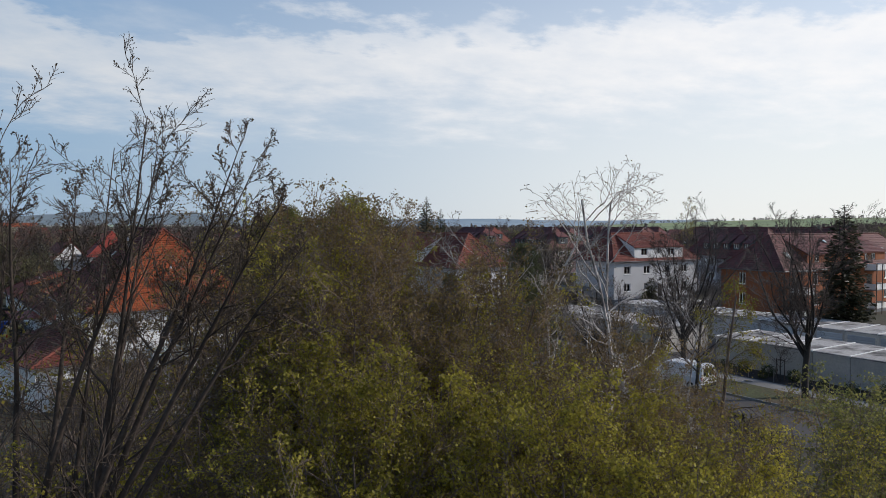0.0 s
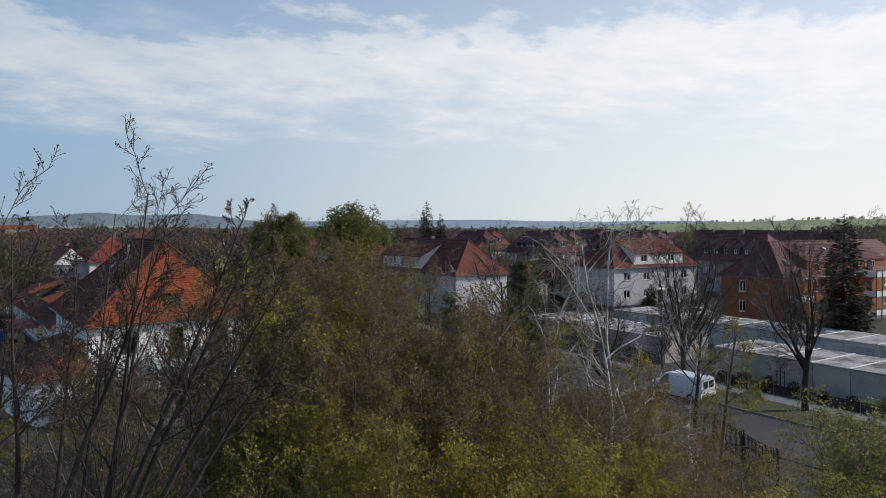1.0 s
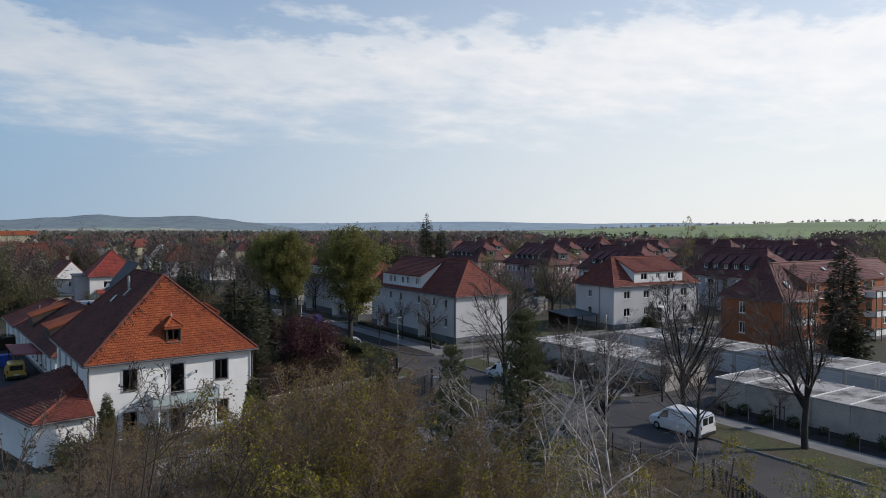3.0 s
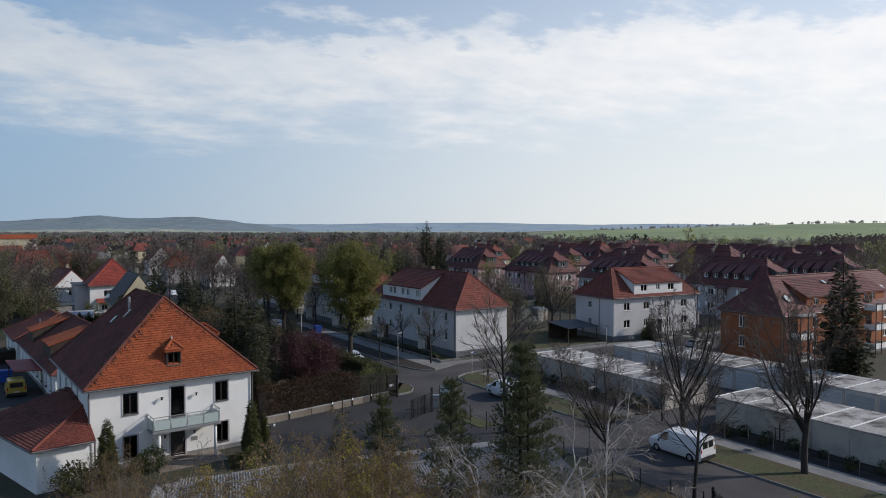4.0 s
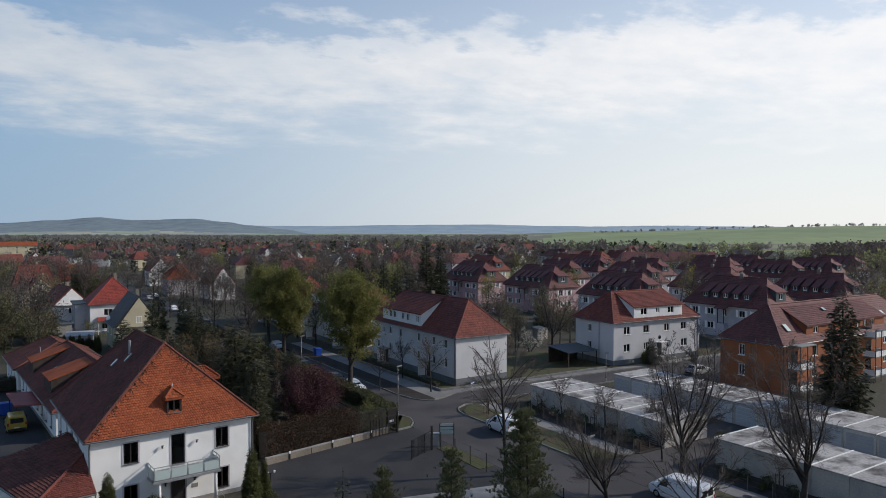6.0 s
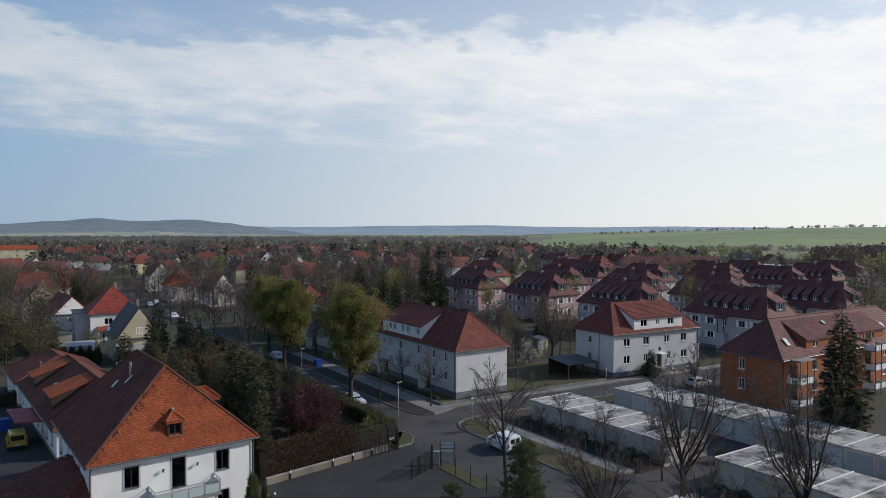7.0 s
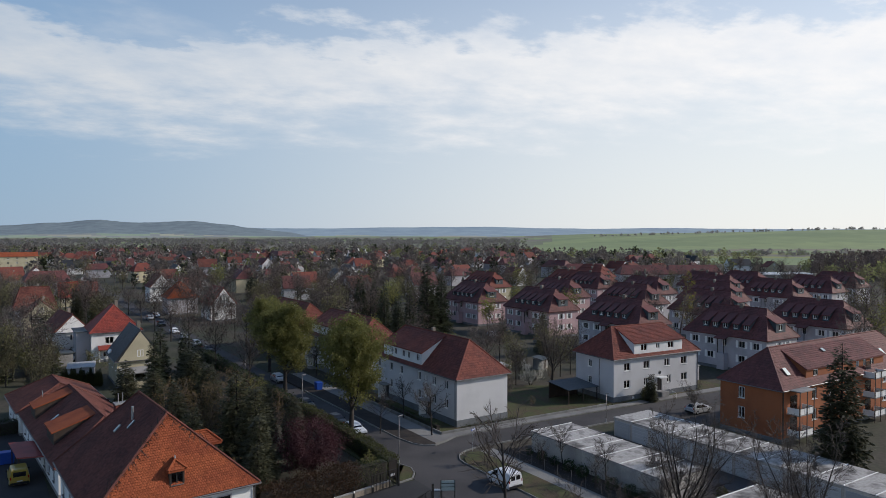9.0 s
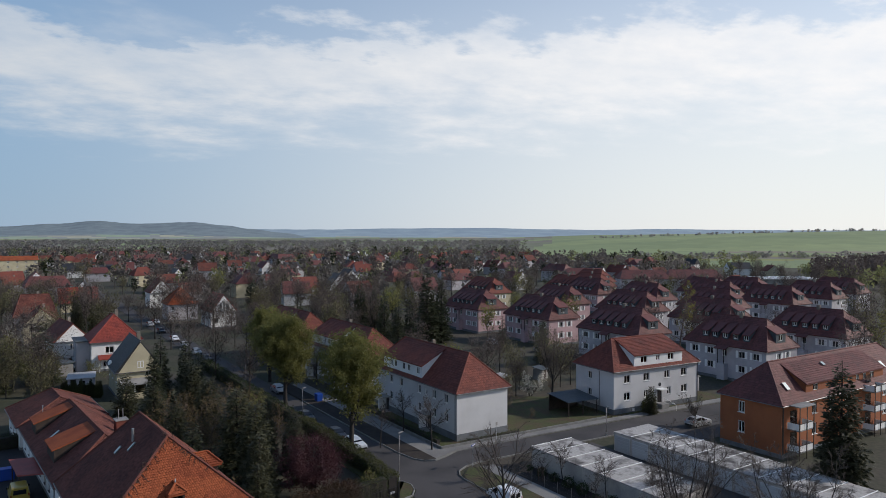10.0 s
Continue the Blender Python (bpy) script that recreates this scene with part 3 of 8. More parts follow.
def roof(parent, x0, x1, y0, y1, z0, zr, axis, hip0, hip1, mat, tiles=("front", "left", "right"), tile=(0.24, 0.36), seed=1, cap=None, over=0.45, gutter=True, other=None, caps=True):
    """Roof body with real tile courses, ridge caps and gutters. other: faces with a material of their own."""
    x0, x1, y0, y1 = x0 - over, x1 + over, y0 - over, y1 + over
    planes, lines = roof_planes(x0, x1, y0, y1, z0, zr, axis, hip0, hip1)
    body = Mesh()
    for q in planes.values():
        body.poly(q)
    c = [(x0, y0), (x1, y0), (x1, y1), (x0, y1)]
    body.poly([(x, y, z0 - 0.16) for x, y in c[::-1]])
    for (xa, ya), (xb, yb) in zip(c, c[1:] + c[:1]):
        body.poly([(xa, ya, z0 - 0.16), (xb, yb, z0 - 0.16), (xb, yb, z0), (xa, ya, z0)])
    for k, gable in (("front", axis == "y" and not hip0), ("back", axis == "y" and not hip1)):
        if gable:
            yy, xm = (y0, (x0 + x1) / 2) if k == "front" else (y1, (x0 + x1) / 2)
            body.poly([(x0, yy, z0), (x1, yy, z0), (xm, yy, zr)] if k == "front" else [(x1, yy, z0), (x0, yy, z0), (xm, yy, zr)])
    for k, gable in (("left", axis == "x" and not hip0), ("right", axis == "x" and not hip1)):
        if gable:
            xx, ym = (x0, (y0 + y1) / 2) if k == "left" else (x1, (y0 + y1) / 2)
            body.poly([(xx, y1, z0), (xx, y0, z0), (xx, ym, zr)] if k == "left" else [(xx, y0, z0), (xx, y1, z0), (xx, ym, zr)])
    ob = part("roof", body, mat, parent)
    rng = random.Random(seed)
    for group in ({k for k in tiles if not other or k not in other}, {k for k in tiles if other and k in other}):
        if not group:
            continue
        tv = Mesh()
        for k in sorted(group):
            if k in planes:
                tile_plane(tv, planes[k], tile[0], tile[1], rng=rng)
        if tv.f:
            m = other[sorted(group)[0]] if other and sorted(group)[0] in other else mat
            tagged(part("roof_tiles", tv, m, ob), "overlapping clay roof tiles", kind="stuff")
    for a, b in lines if caps else ():
        a, b = Vector(a), Vector(b)
        n = max(2, int((b - a).length / 0.8))
        pts = [a + (b - a) * i / n + Vector((0, 0, 0.05 + 0.012 * (i % 2))) for i in range(n + 1)]
        part("ridge_cap", Mesh().tube(pts, 0.11, 6), cap or mat, ob)
    if gutter:
        for (xa, ya), (xb, yb) in zip(c, c[1:] + c[:1]):
            d = Vector((xb - xa, yb - ya, 0)).normalized()
            o = Vector((d.y, -d.x, 0)) * 0.06
            part("gutter", Mesh().tube([Vector((xa, ya, z0 - 0.08)) + o, Vector((xb, yb, z0 - 0.08)) + o], 0.075, 6), ZINC, ob)
    return ob, planes


def downpipe(parent, x, y, z1, mat=None):
    part("downpipe", Mesh().tube([(x, y, 0.1), (x, y, z1 - 0.5), (x, y - 0.02, z1 - 0.35), (x, y - 0.25, z1 - 0.12)], 0.05, 6), mat or ZINC, parent)


def walls(parent, w, d, z1, mat, openings, plinth=0.9, plinth_mat=None, style="white", bars=1, z0=-0.3, sill=True):
    """Four walls w along x and d along y with windows; openings by side, each (x, z, w, h[, style, bars])."""
    m = Mesh()
    sides = {"front": ((0, 0), 0, w), "right": ((w, 0), 90, d), "back": ((w, d), 180, w), "left": ((0, d), 270, d)}
    made = []
    for side, (o, rz, length) in sides.items():
        ops = openings.get(side, [])
        at = facade(m, o, rz, length, z0, z1, [q[:4] for q in ops])
        for q in ops:
            st = q[4] if len(q) > 4 else style
            if st == "door":
                made.append((at(q[0], q[1], 0.10), rz, q))
            elif st == "hole":
                pass
            else:
                window(parent, at(q[0], q[1], 0.08), rz, q[2], q[3], st, q[5] if len(q) > 5 else bars, sill and st != "far")
    wall = part("wall", m, mat, parent)
    for loc, rz, q in made:
        dm = Mesh().box(0, 0, 0, q[2], 0.06, q[3])
        for k in range(3):
            dm.box(q[2] * (0.12 + 0.28 * k), -0.015, 0.15, q[2] * (0.32 + 0.28 * k), 0.0, q[3] - 0.15)
        door = part("door", dm, FRAME_DARK, parent, "dark panelled entrance door", loc=loc, rz=rz)
        part("door_handle", Mesh().tube([(q[2] - 0.12, -0.06, 1.0), (q[2] - 0.12, -0.06, 1.25)], 0.015, 6), STEEL, door)
    if plinth:
        t = 0.03
        p = Mesh()
        for side, (o, rz, length) in sides.items():
            ops = [(q[0] + t, q[1], q[2], q[3]) for q in openings.get(side, []) if q[1] < plinth]
            ex = Vector((math.cos(radians(rz)), math.sin(radians(rz))))
            nn = Vector((ex.y, -ex.x))
            oo = Vector(o) + nn * t - ex * t
            facade(p, oo, rz, length + 2 * t, z0, plinth, [(q[0], q[1], q[2], min(q[3], plinth - q[1])) for q in ops], depth=t)
        p.poly([(-t, -t, plinth), (w + t, -t, plinth), (0 + w, 0, plinth + 0.02), (0, 0, plinth + 0.02)])
        p.poly([(-t, d, plinth), (-t, -t, plinth), (0, 0, plinth + 0.02), (0, d, plinth + 0.02)])
        p.poly([(w + t, -t, plinth), (w + t, d, plinth), (w, d, plinth + 0.02), (w, 0, plinth + 0.02)])
        part("plinth", p, plinth_mat or PLINTH, parent)
    return wall


def shed_dormer(parent, name, x0, x1, y_wall, z_base, z_top, y_ridge, z_ridge, side, wall_mat, roof_mat, wins=(), tiles=True, style="white", label=""):
    """A dormer with an upright front wall and a flat-pitched roof running back to the ridge. side: 'front' (looks to -y) or 'left' (looks to -x).
    For 'left' the first pair is along y, and y_wall, y_ridge are x."""
    m = Mesh()
    flip = side == "left"

    def P(u, w, z):
        return (w, u, z) if flip else (u, w, z)

    def face(pts, mi=0):
        m.poly(pts[::-1] if flip else pts, mi)

    # where the roof plane would pass through the dormer's foot
    zb = z_base
    wallm = Mesh()
    rz = 270 if flip else 0
    o = (y_wall, x1) if flip else (x0, y_wall)
    ops = [((x1 - q[0] - q[2]) if flip else (q[0] - x0), q[1], q[2], q[3]) for q in wins]
    at = facade(wallm, o, rz, x1 - x0, zb - 0.3, z_top, ops, depth=0.1)
    for q in ops:
        window(parent, at(q[0], q[1], 0.05), rz, q[2], q[3], style, 1, False)
    k = (y_ridge - y_wall)
    for u, turn in ((x0, 1), (x1, -1)):
        pts = [P(u, y_wall, zb - 0.3), P(u, y_wall, z_top), P(u, y_wall + k, z_ridge), P(u, y_wall + k, zb - 0.3)]
        wallm.poly(pts if (turn > 0) != flip else pts[::-1])
    ob = part(name, wallm, wall_mat, parent, label)
    rf = Mesh()
    e = 0.25
    slope = (z_ridge - z_top) / k
    a0, a1 = x0 - 0.2, x1 + 0.2
    low = (y_wall - e, z_top - slope * e + 0.06)
    top = [P(a0, low[0], low[1]), P(a1, low[0], low[1]), P(a1, y_ridge, z_ridge + 0.06), P(a0, y_ridge, z_ridge + 0.06)]
    bot = [(q[0], q[1], q[2] - 0.14) for q in top]
    faces = [(0, 1, 2, 3), (7, 6, 5, 4), (0, 4, 5, 1), (1, 5, 6, 2), (2, 6, 7, 3), (3, 7, 4, 0)]
    rf.add(top + bot, [f[::-1] for f in faces] if flip else faces)
    rob = part("dormer_roof", rf, roof_mat, ob)
    if tiles:
        tv = Mesh()
        pl = [top[1], top[0], top[3], top[2]] if flip else top
        tile_plane(tv, pl, 0.26, 0.38, rng=random.Random(5))
        tagged(part("roof_tiles", tv, roof_mat, rob), "overlapping roof tiles", kind="stuff")
    return ob


def skylight(parent, p, rz, tilt, w=0.7, h=1.1):
    m = Mesh().cbox(-w / 2, -h / 2, 0, w / 2, h / 2, 0.10, 0.02)
    ob = part("skylight", m, ZINC, parent, loc=p)
    ob.rotation_euler = (radians(tilt), 0, radians(rz))
    part("pane", Mesh().box(-w / 2 + 0.07, -h / 2 + 0.07, 0.09, w / 2 - 0.07, h / 2 - 0.07, 0.108), GLASS_MILK, ob)


# the large white house with the orange roof
def villa():
    h = thing("villa", "white plastered villa with an orange and brown tiled roof", "house", (5.6, 56.1, 0), 4.0)
    W, D, E = 12.2, 15.4, 6.1
    z = 0.12
    walls(h, W, D, E, PLASTER_WHITE, {
        "front": [(2.25, 3.95, 1.05, 1.6, "dark"), (9.2, 3.95, 1.05, 1.6, "dark"), (5.72, 3.25, 1.05, 2.35, "dark", 0), (2.25, 0.55, 1.0, 1.75, "dark"), (9.25, 0.6, 1.0, 1.65, "dark"),
                  (5.68, 0.12, 1.12, 1.95, "door")],
        "left": [(1.2, 3.6, 0.9, 1.9, "dark"), (4.6, 3.6, 0.8, 1.9, "dark"), (7.2, 3.6, 0.8, 1.9, "dark"), (9.9, 3.6, 0.8, 1.9, "dark"), (2.0, 0.7, 0.9, 1.6, "dark"), (6.0, 0.7, 0.9, 1.6, "dark")],
        "right": [(2.5, 3.9, 1.0, 1.6, "dark"), (7.5, 3.9, 1.0, 1.6, "dark"), (2.5, 0.6, 1.0, 1.7, "dark"), (7.5, 0.6, 1.0, 1.7, "dark")]},
          plinth=0.28, plinth_mat=CONCRETE)
    # front face in orange tiles, the other faces in darker brown
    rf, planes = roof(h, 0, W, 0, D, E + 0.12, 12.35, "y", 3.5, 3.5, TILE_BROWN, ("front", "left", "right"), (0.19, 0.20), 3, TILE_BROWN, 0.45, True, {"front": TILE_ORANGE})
    # slim surrounds of the windows
    for x, zz, w, hh in ((2.25, 3.95, 1.05, 1.6), (9.2, 3.95, 1.05, 1.6), (5.72, 3.25, 1.05, 2.35), (2.25, 0.55, 1.0, 1.75), (9.25, 0.6, 1.0, 1.65), (5.68, 0.12, 1.12, 1.95)):
        s = Mesh()
        s.box(x - 0.10, -0.035, zz - 0.06, x, 0, zz + hh + 0.1)
        s.box(x + w, -0.035, zz - 0.06, x + w + 0.10, 0, zz + hh + 0.1)
        s.box(x, -0.034, zz + hh, x + w, 0, zz + hh + 0.099)
        part("window_surround", s, PLASTER_GREY, h)
    # roof dormer with its own little hipped roof
    d = Mesh()
    fy, zb = 0.12, 7.22
    facade(d, (5.45, fy), 0, 1.15, zb - 0.1, 8.45, [(0.11, zb + 0.10, 0.93, 0.98)], depth=0.08)
    for u, fl in ((5.45, 1), (6.6, -1)):
        q = [(u, fy, zb - 0.1), (u, fy, 8.45), (u, fy + 1.2, 8.45), (u, fy + 0.3, zb - 0.1)]
        d.poly(q if fl > 0 else q[::-1])
    dm = part("dormer", d, WOOD_DARK, rf, "small dormer with dark wooden cheeks")
    window(dm, (5.56, fy + 0.05, zb + 0.10), 0, 0.93, 0.98, "dark", 1, True)
    roof(dm, 5.45, 6.6, fy, fy + 2.0, 8.5, 9.12, "y", 0.7, 0, TILE_ORANGE, ("front", "left", "right"), (0.2, 0.28), 4, TILE_ORANGE, 0.16, False)
    part("finial", Mesh().tube([(6.02, fy + 0.55, 9.05), (6.02, fy + 0.55, 9.32), (6.02, fy + 0.55, 9.55)], [0.05, 0.08, 0.02], 6), STEEL, dm)
    # side dormer, of which the roof shows past the hip
    roof(rf, W - 4.2, W - 1.25, 4.6, 7.6, 8.75, 9.5, "x", 0, 0.8, TILE_ORANGE, ("front", "back", "right"), (0.2, 0.3), 6, TILE_ORANGE, 0.15, False)
    part("dormer_wall", Mesh().box(W - 4.1, 4.7, 7.3, W - 1.4, 7.5, 8.7), WOOD_DARK, rf)
    skylight(rf, (1.6, 4.5, 7.95), 270, 45)
    skylight(rf, (3.6, 9.2, 10.1), 270, 45, 0.5, 0.8)
    skylight(rf, (4.3, 7.3, 10.75), 270, 45, 0.35, 0.9)
    part("chimney_pipe", Mesh().tube([(4.6, 8.2, 10.9), (4.6, 8.2, 12.1)], 0.11, 8), STEEL, rf)
    # the balcony over the entrance
    B0, B1, BD, BZ, BT = 3.95, 8.98, -1.75, 2.62, 3.76
    bal = Mesh().box(B0 + 0.02, BD, BZ, B1 - 0.02, -0.003, BZ + 0.14)
    b = part("balcony", bal, CONCRETE, h, "steel balcony with frosted glass panels over the entrance")
    bay = (B1 - B0 - 0.1) / 4
    for i in range(5):
        x = B0 + 0.05 + i * bay
        part("baluster", Mesh().box(x - 0.03, BD, BZ + 0.14, x + 0.03, BD + 0.06, BT), STEEL, b)
        if i < 4:
            part("glass_panel", Mesh().box(x + 0.06, BD + 0.02, BZ + 0.2, x + bay - 0.06, BD + 0.04, BT - 0.22), GLASS_MILK, b)
    for x in (B0 + 0.02, B1 - 0.02):
        part("baluster", Mesh().box(x - 0.03, -0.09, BZ + 0.14, x + 0.03, -0.03, BT), STEEL, b)
        part("baluster", Mesh().box(x - 0.03, -0.9, BZ + 0.14, x + 0.03, -0.84, BT), STEEL, b)
        part("handrail", Mesh().box(x - 0.03, BD, BT, x + 0.03, -0.02, BT + 0.05), STEEL, b)
        part("glass_panel", Mesh().box(x - 0.01, BD + 0.08, BZ + 0.2, x + 0.01, -0.93, BT - 0.22), GLASS_MILK, b)
        part("glass_panel", Mesh().box(x - 0.01, -0.81, BZ + 0.2, x + 0.01, -0.12, BT - 0.22), GLASS_MILK, b)
    part("handrail", Mesh().box(B0 + 0.051, BD, BT, B1 - 0.051, BD + 0.06, BT + 0.05), STEEL, b)
    part("lower_rail", Mesh().box(B0 + 0.051, BD - 0.03, BT - 0.18, B1 - 0.051, BD - 0.002, BT - 0.14), STEEL, b)
    part("edge_beam", Mesh().box(B0 - 0.05, BD - 0.07, BZ - 0.06, B1 + 0.05, BD - 0.002, BZ + 0.12), STEEL, b)
    for x in (B0 - 0.03, B1 - 0.04):
        part("side_beam", Mesh().box(x, BD, BZ - 0.06, x + 0.07, -0.004, BZ - 0.003), STEEL, b)
    for x in (4.42, 8.68):
        part("column", Mesh().tube([(x, -1.55, -0.1), (x, -1.55, BZ)], 0.12, 14), PLASTER_WHITE, b, smooth=True)
    # entrance steps
    for i in range(4):
        part("step", Mesh().cbox(4.2 - 0.02 * i, -1.7 - 0.36 * i, -0.2, 9.2 + 0.02 * i, -1.36 - 0.36 * i if i else -0.004, 0.10 - 0.03 * i, 0.01), SANDSTONE, h)
    part("doormat", Mesh().box(5.6, -0.95, 0.101, 7.0, -0.4, 0.12), FRAME_DARK, h)
    for x in (4.3, 9.05):
        part("stair_rail", Mesh().tube([(x, -0.3, 0.1), (x, -0.3, 0.95), (x, -2.4, 0.75), (x, -2.4, 0.0)], 0.022, 6), STEEL, h)
    part("sign_plate", Mesh().box(7.25, -0.03, 1.1, 7.75, -0.002, 1.42), CONCRETE, h)
    for x, zz in ((5.0, 4.75), (7.63, 4.75), (5.2, 1.75), (7.45, 1.75)):
        lamp = part("wall_lamp", Mesh().tube([(x, -0.002, zz), (x, -0.25, zz), (x, -0.25, zz + 0.06)], 0.02, 6), IRON, h)
        part("shade", Mesh().tube([(x, -0.25, zz - 0.02), (x, -0.25, zz + 0.16), (x, -0.25, zz + 0.19)], [0.06, 0.06, 0.14], 8), IRON, lamp)
    downpipe(h, -0.1, -0.12, E)
    downpipe(h, W + 0.08, -0.12, E)
    return h


villa()


def annex():
    """Low wing that leans against the villa, with a hipped brown roof."""
    o = Vector((1.8, 53.4, 0))
    h = thing("annex", "low white annex with a brown tiled lean-to roof", "house", o)
    P = [Vector(q) - o for q in ((1.8, 53.4, 3.0), (5.75, 53.95, 3.0), (5.45, 58.9, 4.5), (5.0, 64.9, 4.7), (-1.6, 64.5, 3.0))]
    wm = Mesh()
    a, b, c, d = P[0], P[1], P[3], P[4]
    for p, q in ((a, b), (d, a), (c, d)):
        e = (q - p)
        e.z = 0
        rz = math.degrees(math.atan2(e.y, e.x))
        e.normalize()
        inn = Vector((-e.y, e.x, 0)) * 0.35
        facade(wm, (p + inn + e * 0.3)[:2], rz, (q - p).length - 0.5, -0.2, 2.86, [])
    part("wall", wm, PLASTER_WHITE, h)
    body = Mesh()
    body.poly([P[0], P[1], P[2]])
    body.poly([P[4], P[0], P[2], P[3]])
    low = Vector((0, 0, -0.14))
    ring = [P[0], P[1], P[2], P[3], P[4]]
    body.poly([q + low for q in ring[::-1]])
    for p, q in zip(ring, ring[1:] + ring[:1]):
        body.poly([p + low, q + low, q, p])
    rf = part("roof", body, TILE_BROWN, h)
    # front face in red tiles, side face in browner ones
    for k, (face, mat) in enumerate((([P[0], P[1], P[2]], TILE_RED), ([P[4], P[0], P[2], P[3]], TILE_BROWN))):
        tv = Mesh()
        tile_plane(tv, face, 0.22, 0.24, rng=random.Random(40 + k))
        tagged(part("roof_tiles", tv, mat, rf), "overlapping clay roof tiles", kind="stuff")
    part("ridge_cap", Mesh().tube([P[0] + Vector((0, 0, 0.05)), P[2] + Vector((0, 0, 0.05))], 0.1, 6), TILE_RED, rf)
    part("gutter", Mesh().tube([P[0] + Vector((0, -0.07, -0.06)), P[1] + Vector((0, -0.07, -0.06))], 0.07, 6), ZINC, rf)
    part("gutter", Mesh().tube([P[4] + Vector((-0.07, 0, -0.06)), P[0] + Vector((-0.07, 0, -0.06))], 0.07, 6), ZINC, rf)
    part("downpipe", Mesh().tube([P[1] + Vector((-0.05, 0.2, -0.2)), P[1] + Vector((-0.05, 0.2, -3.0))], 0.05, 6), ZINC, h)


annex()


def rear_wing():
    h = thing("rear_wing", "long low white wing with dormers in its brown roof", "house", (4.9, 80.0, 0), 5.0)
    walls(h, 10.0, 27.0, 3.0, PLASTER_WHITE, {"left": [(2 + 3.1 * i, 0.9, 0.9, 1.5, "dark") for i in range(8)]}, plinth=0.3, plinth_mat=CONCRETE)
    rf, _ = roof(h, 0, 10.0, 0, 27.0, 3.15, 6.9, "y", 3.5, 4.0, TILE_BROWN, ("front", "left", "right"), (0.24, 0.30), 9, TILE_BROWN)
    for y0, w in ((6.0, 4.6), (19.4, 3.4)):
        shed_dormer(rf, "dormer", y0, y0 + w, 0.5, 3.6, 5.35, 4.8, 6.7, "left", WOOD_DARK, TILE_ORANGE, (), False, label="dormer with dark cheeks and an orange roof")
    skylight(rf, (1.9, 14.6, 4.75), 270, 36, 0.6, 1.3)
    part("solar_panel", Mesh().add([(0.9, 23.4, 4.2), (0.9, 25.4, 4.2), (2.5, 25.2, 5.35), (2.5, 23.2, 5.35), (0.9, 23.4, 4.1), (0.9, 25.4, 4.1), (2.5, 25.2, 5.25), (2.5, 23.2, 5.25)],
                                   [(3, 2, 1, 0), (4, 5, 6, 7), (1, 5, 4, 0), (2, 6, 5, 1), (3, 7, 6, 2), (0, 4, 7, 3)]), GLASS_MILK, rf)
    part("chimney", Mesh().cbox(7.6, 9.4, 4.2, 8.9, 10.6, 6.5, 0.03), TILE_RED, rf)
    part("chimney_cap", Mesh().cbox(7.5, 9.3, 6.5, 9.0, 10.7, 6.65, 0.03), CONCRETE, rf)
    for x in (8.0, 8.5):
        part("chimney_pipe", Mesh().tube([(x, 10.0, 6.6), (x, 10.0, 7.8)], 0.05, 6), STEEL, rf)
    part("vent_pipe", Mesh().tube([(2.2, 26.0, 4.8), (2.2, 26.0, 5.9), (2.2, 26.0, 6.0)], [0.05, 0.05, 0.12], 8), STEEL, rf)
    e = thing("rear_house", "low white outbuilding with a brown hipped roof", "house", (2.2, 107.6, 0), 5.0)
    walls(e, 10.5, 12.0, 3.0, PLASTER_WHITE, {"left": [(2 + 3.1 * i, 0.9, 0.9, 1.5, "dark") for i in range(3)]}, plinth=0.3, plinth_mat=CONCRETE)
    roof(e, 0, 10.5, 0, 12.0, 3.15, 5.9, "y", 3.0, 3.0, TILE_BROWN, ("front", "left"), (0.24, 0.30), 10, TILE_BROWN)


rear_wing()
RED_SHEET = material("red_sheet_roof", (0.27, 0.055, 0.048), 0.6, 0.15, 0.6, 8, 0.1, (0.22, 0.048, 0.043))


def canopy():
    h = thing("carport", "carport with a flat red sheet roof", "carport", (1.6, 87.6, 0), 3.0)
    part("roof", Mesh().add([(-0.1, 0.6, 2.5), (3.1, -0.6, 2.5), (2.9, 5.4, 2.8), (-0.5, 6.4, 2.8), (-0.1, 0.6, 2.36), (3.1, -0.6, 2.36), (2.9, 5.4, 2.66), (-0.5, 6.4, 2.66)],
                            [(0, 1, 2, 3), (7, 6, 5, 4), (0, 4, 5, 1), (1, 5, 6, 2), (2, 6, 7, 3), (3, 7, 4, 0)]), RED_SHEET, h)
    for x, y in ((0.1, 0.8), (2.9, -0.2), (-0.2, 6.0), (2.7, 5.2)):
        part("post", Mesh().box(x - 0.06, y - 0.06, -0.1, x + 0.06, y + 0.06, 2.38 + 0.03 * y), WOOD_DARK, h)


canopy()


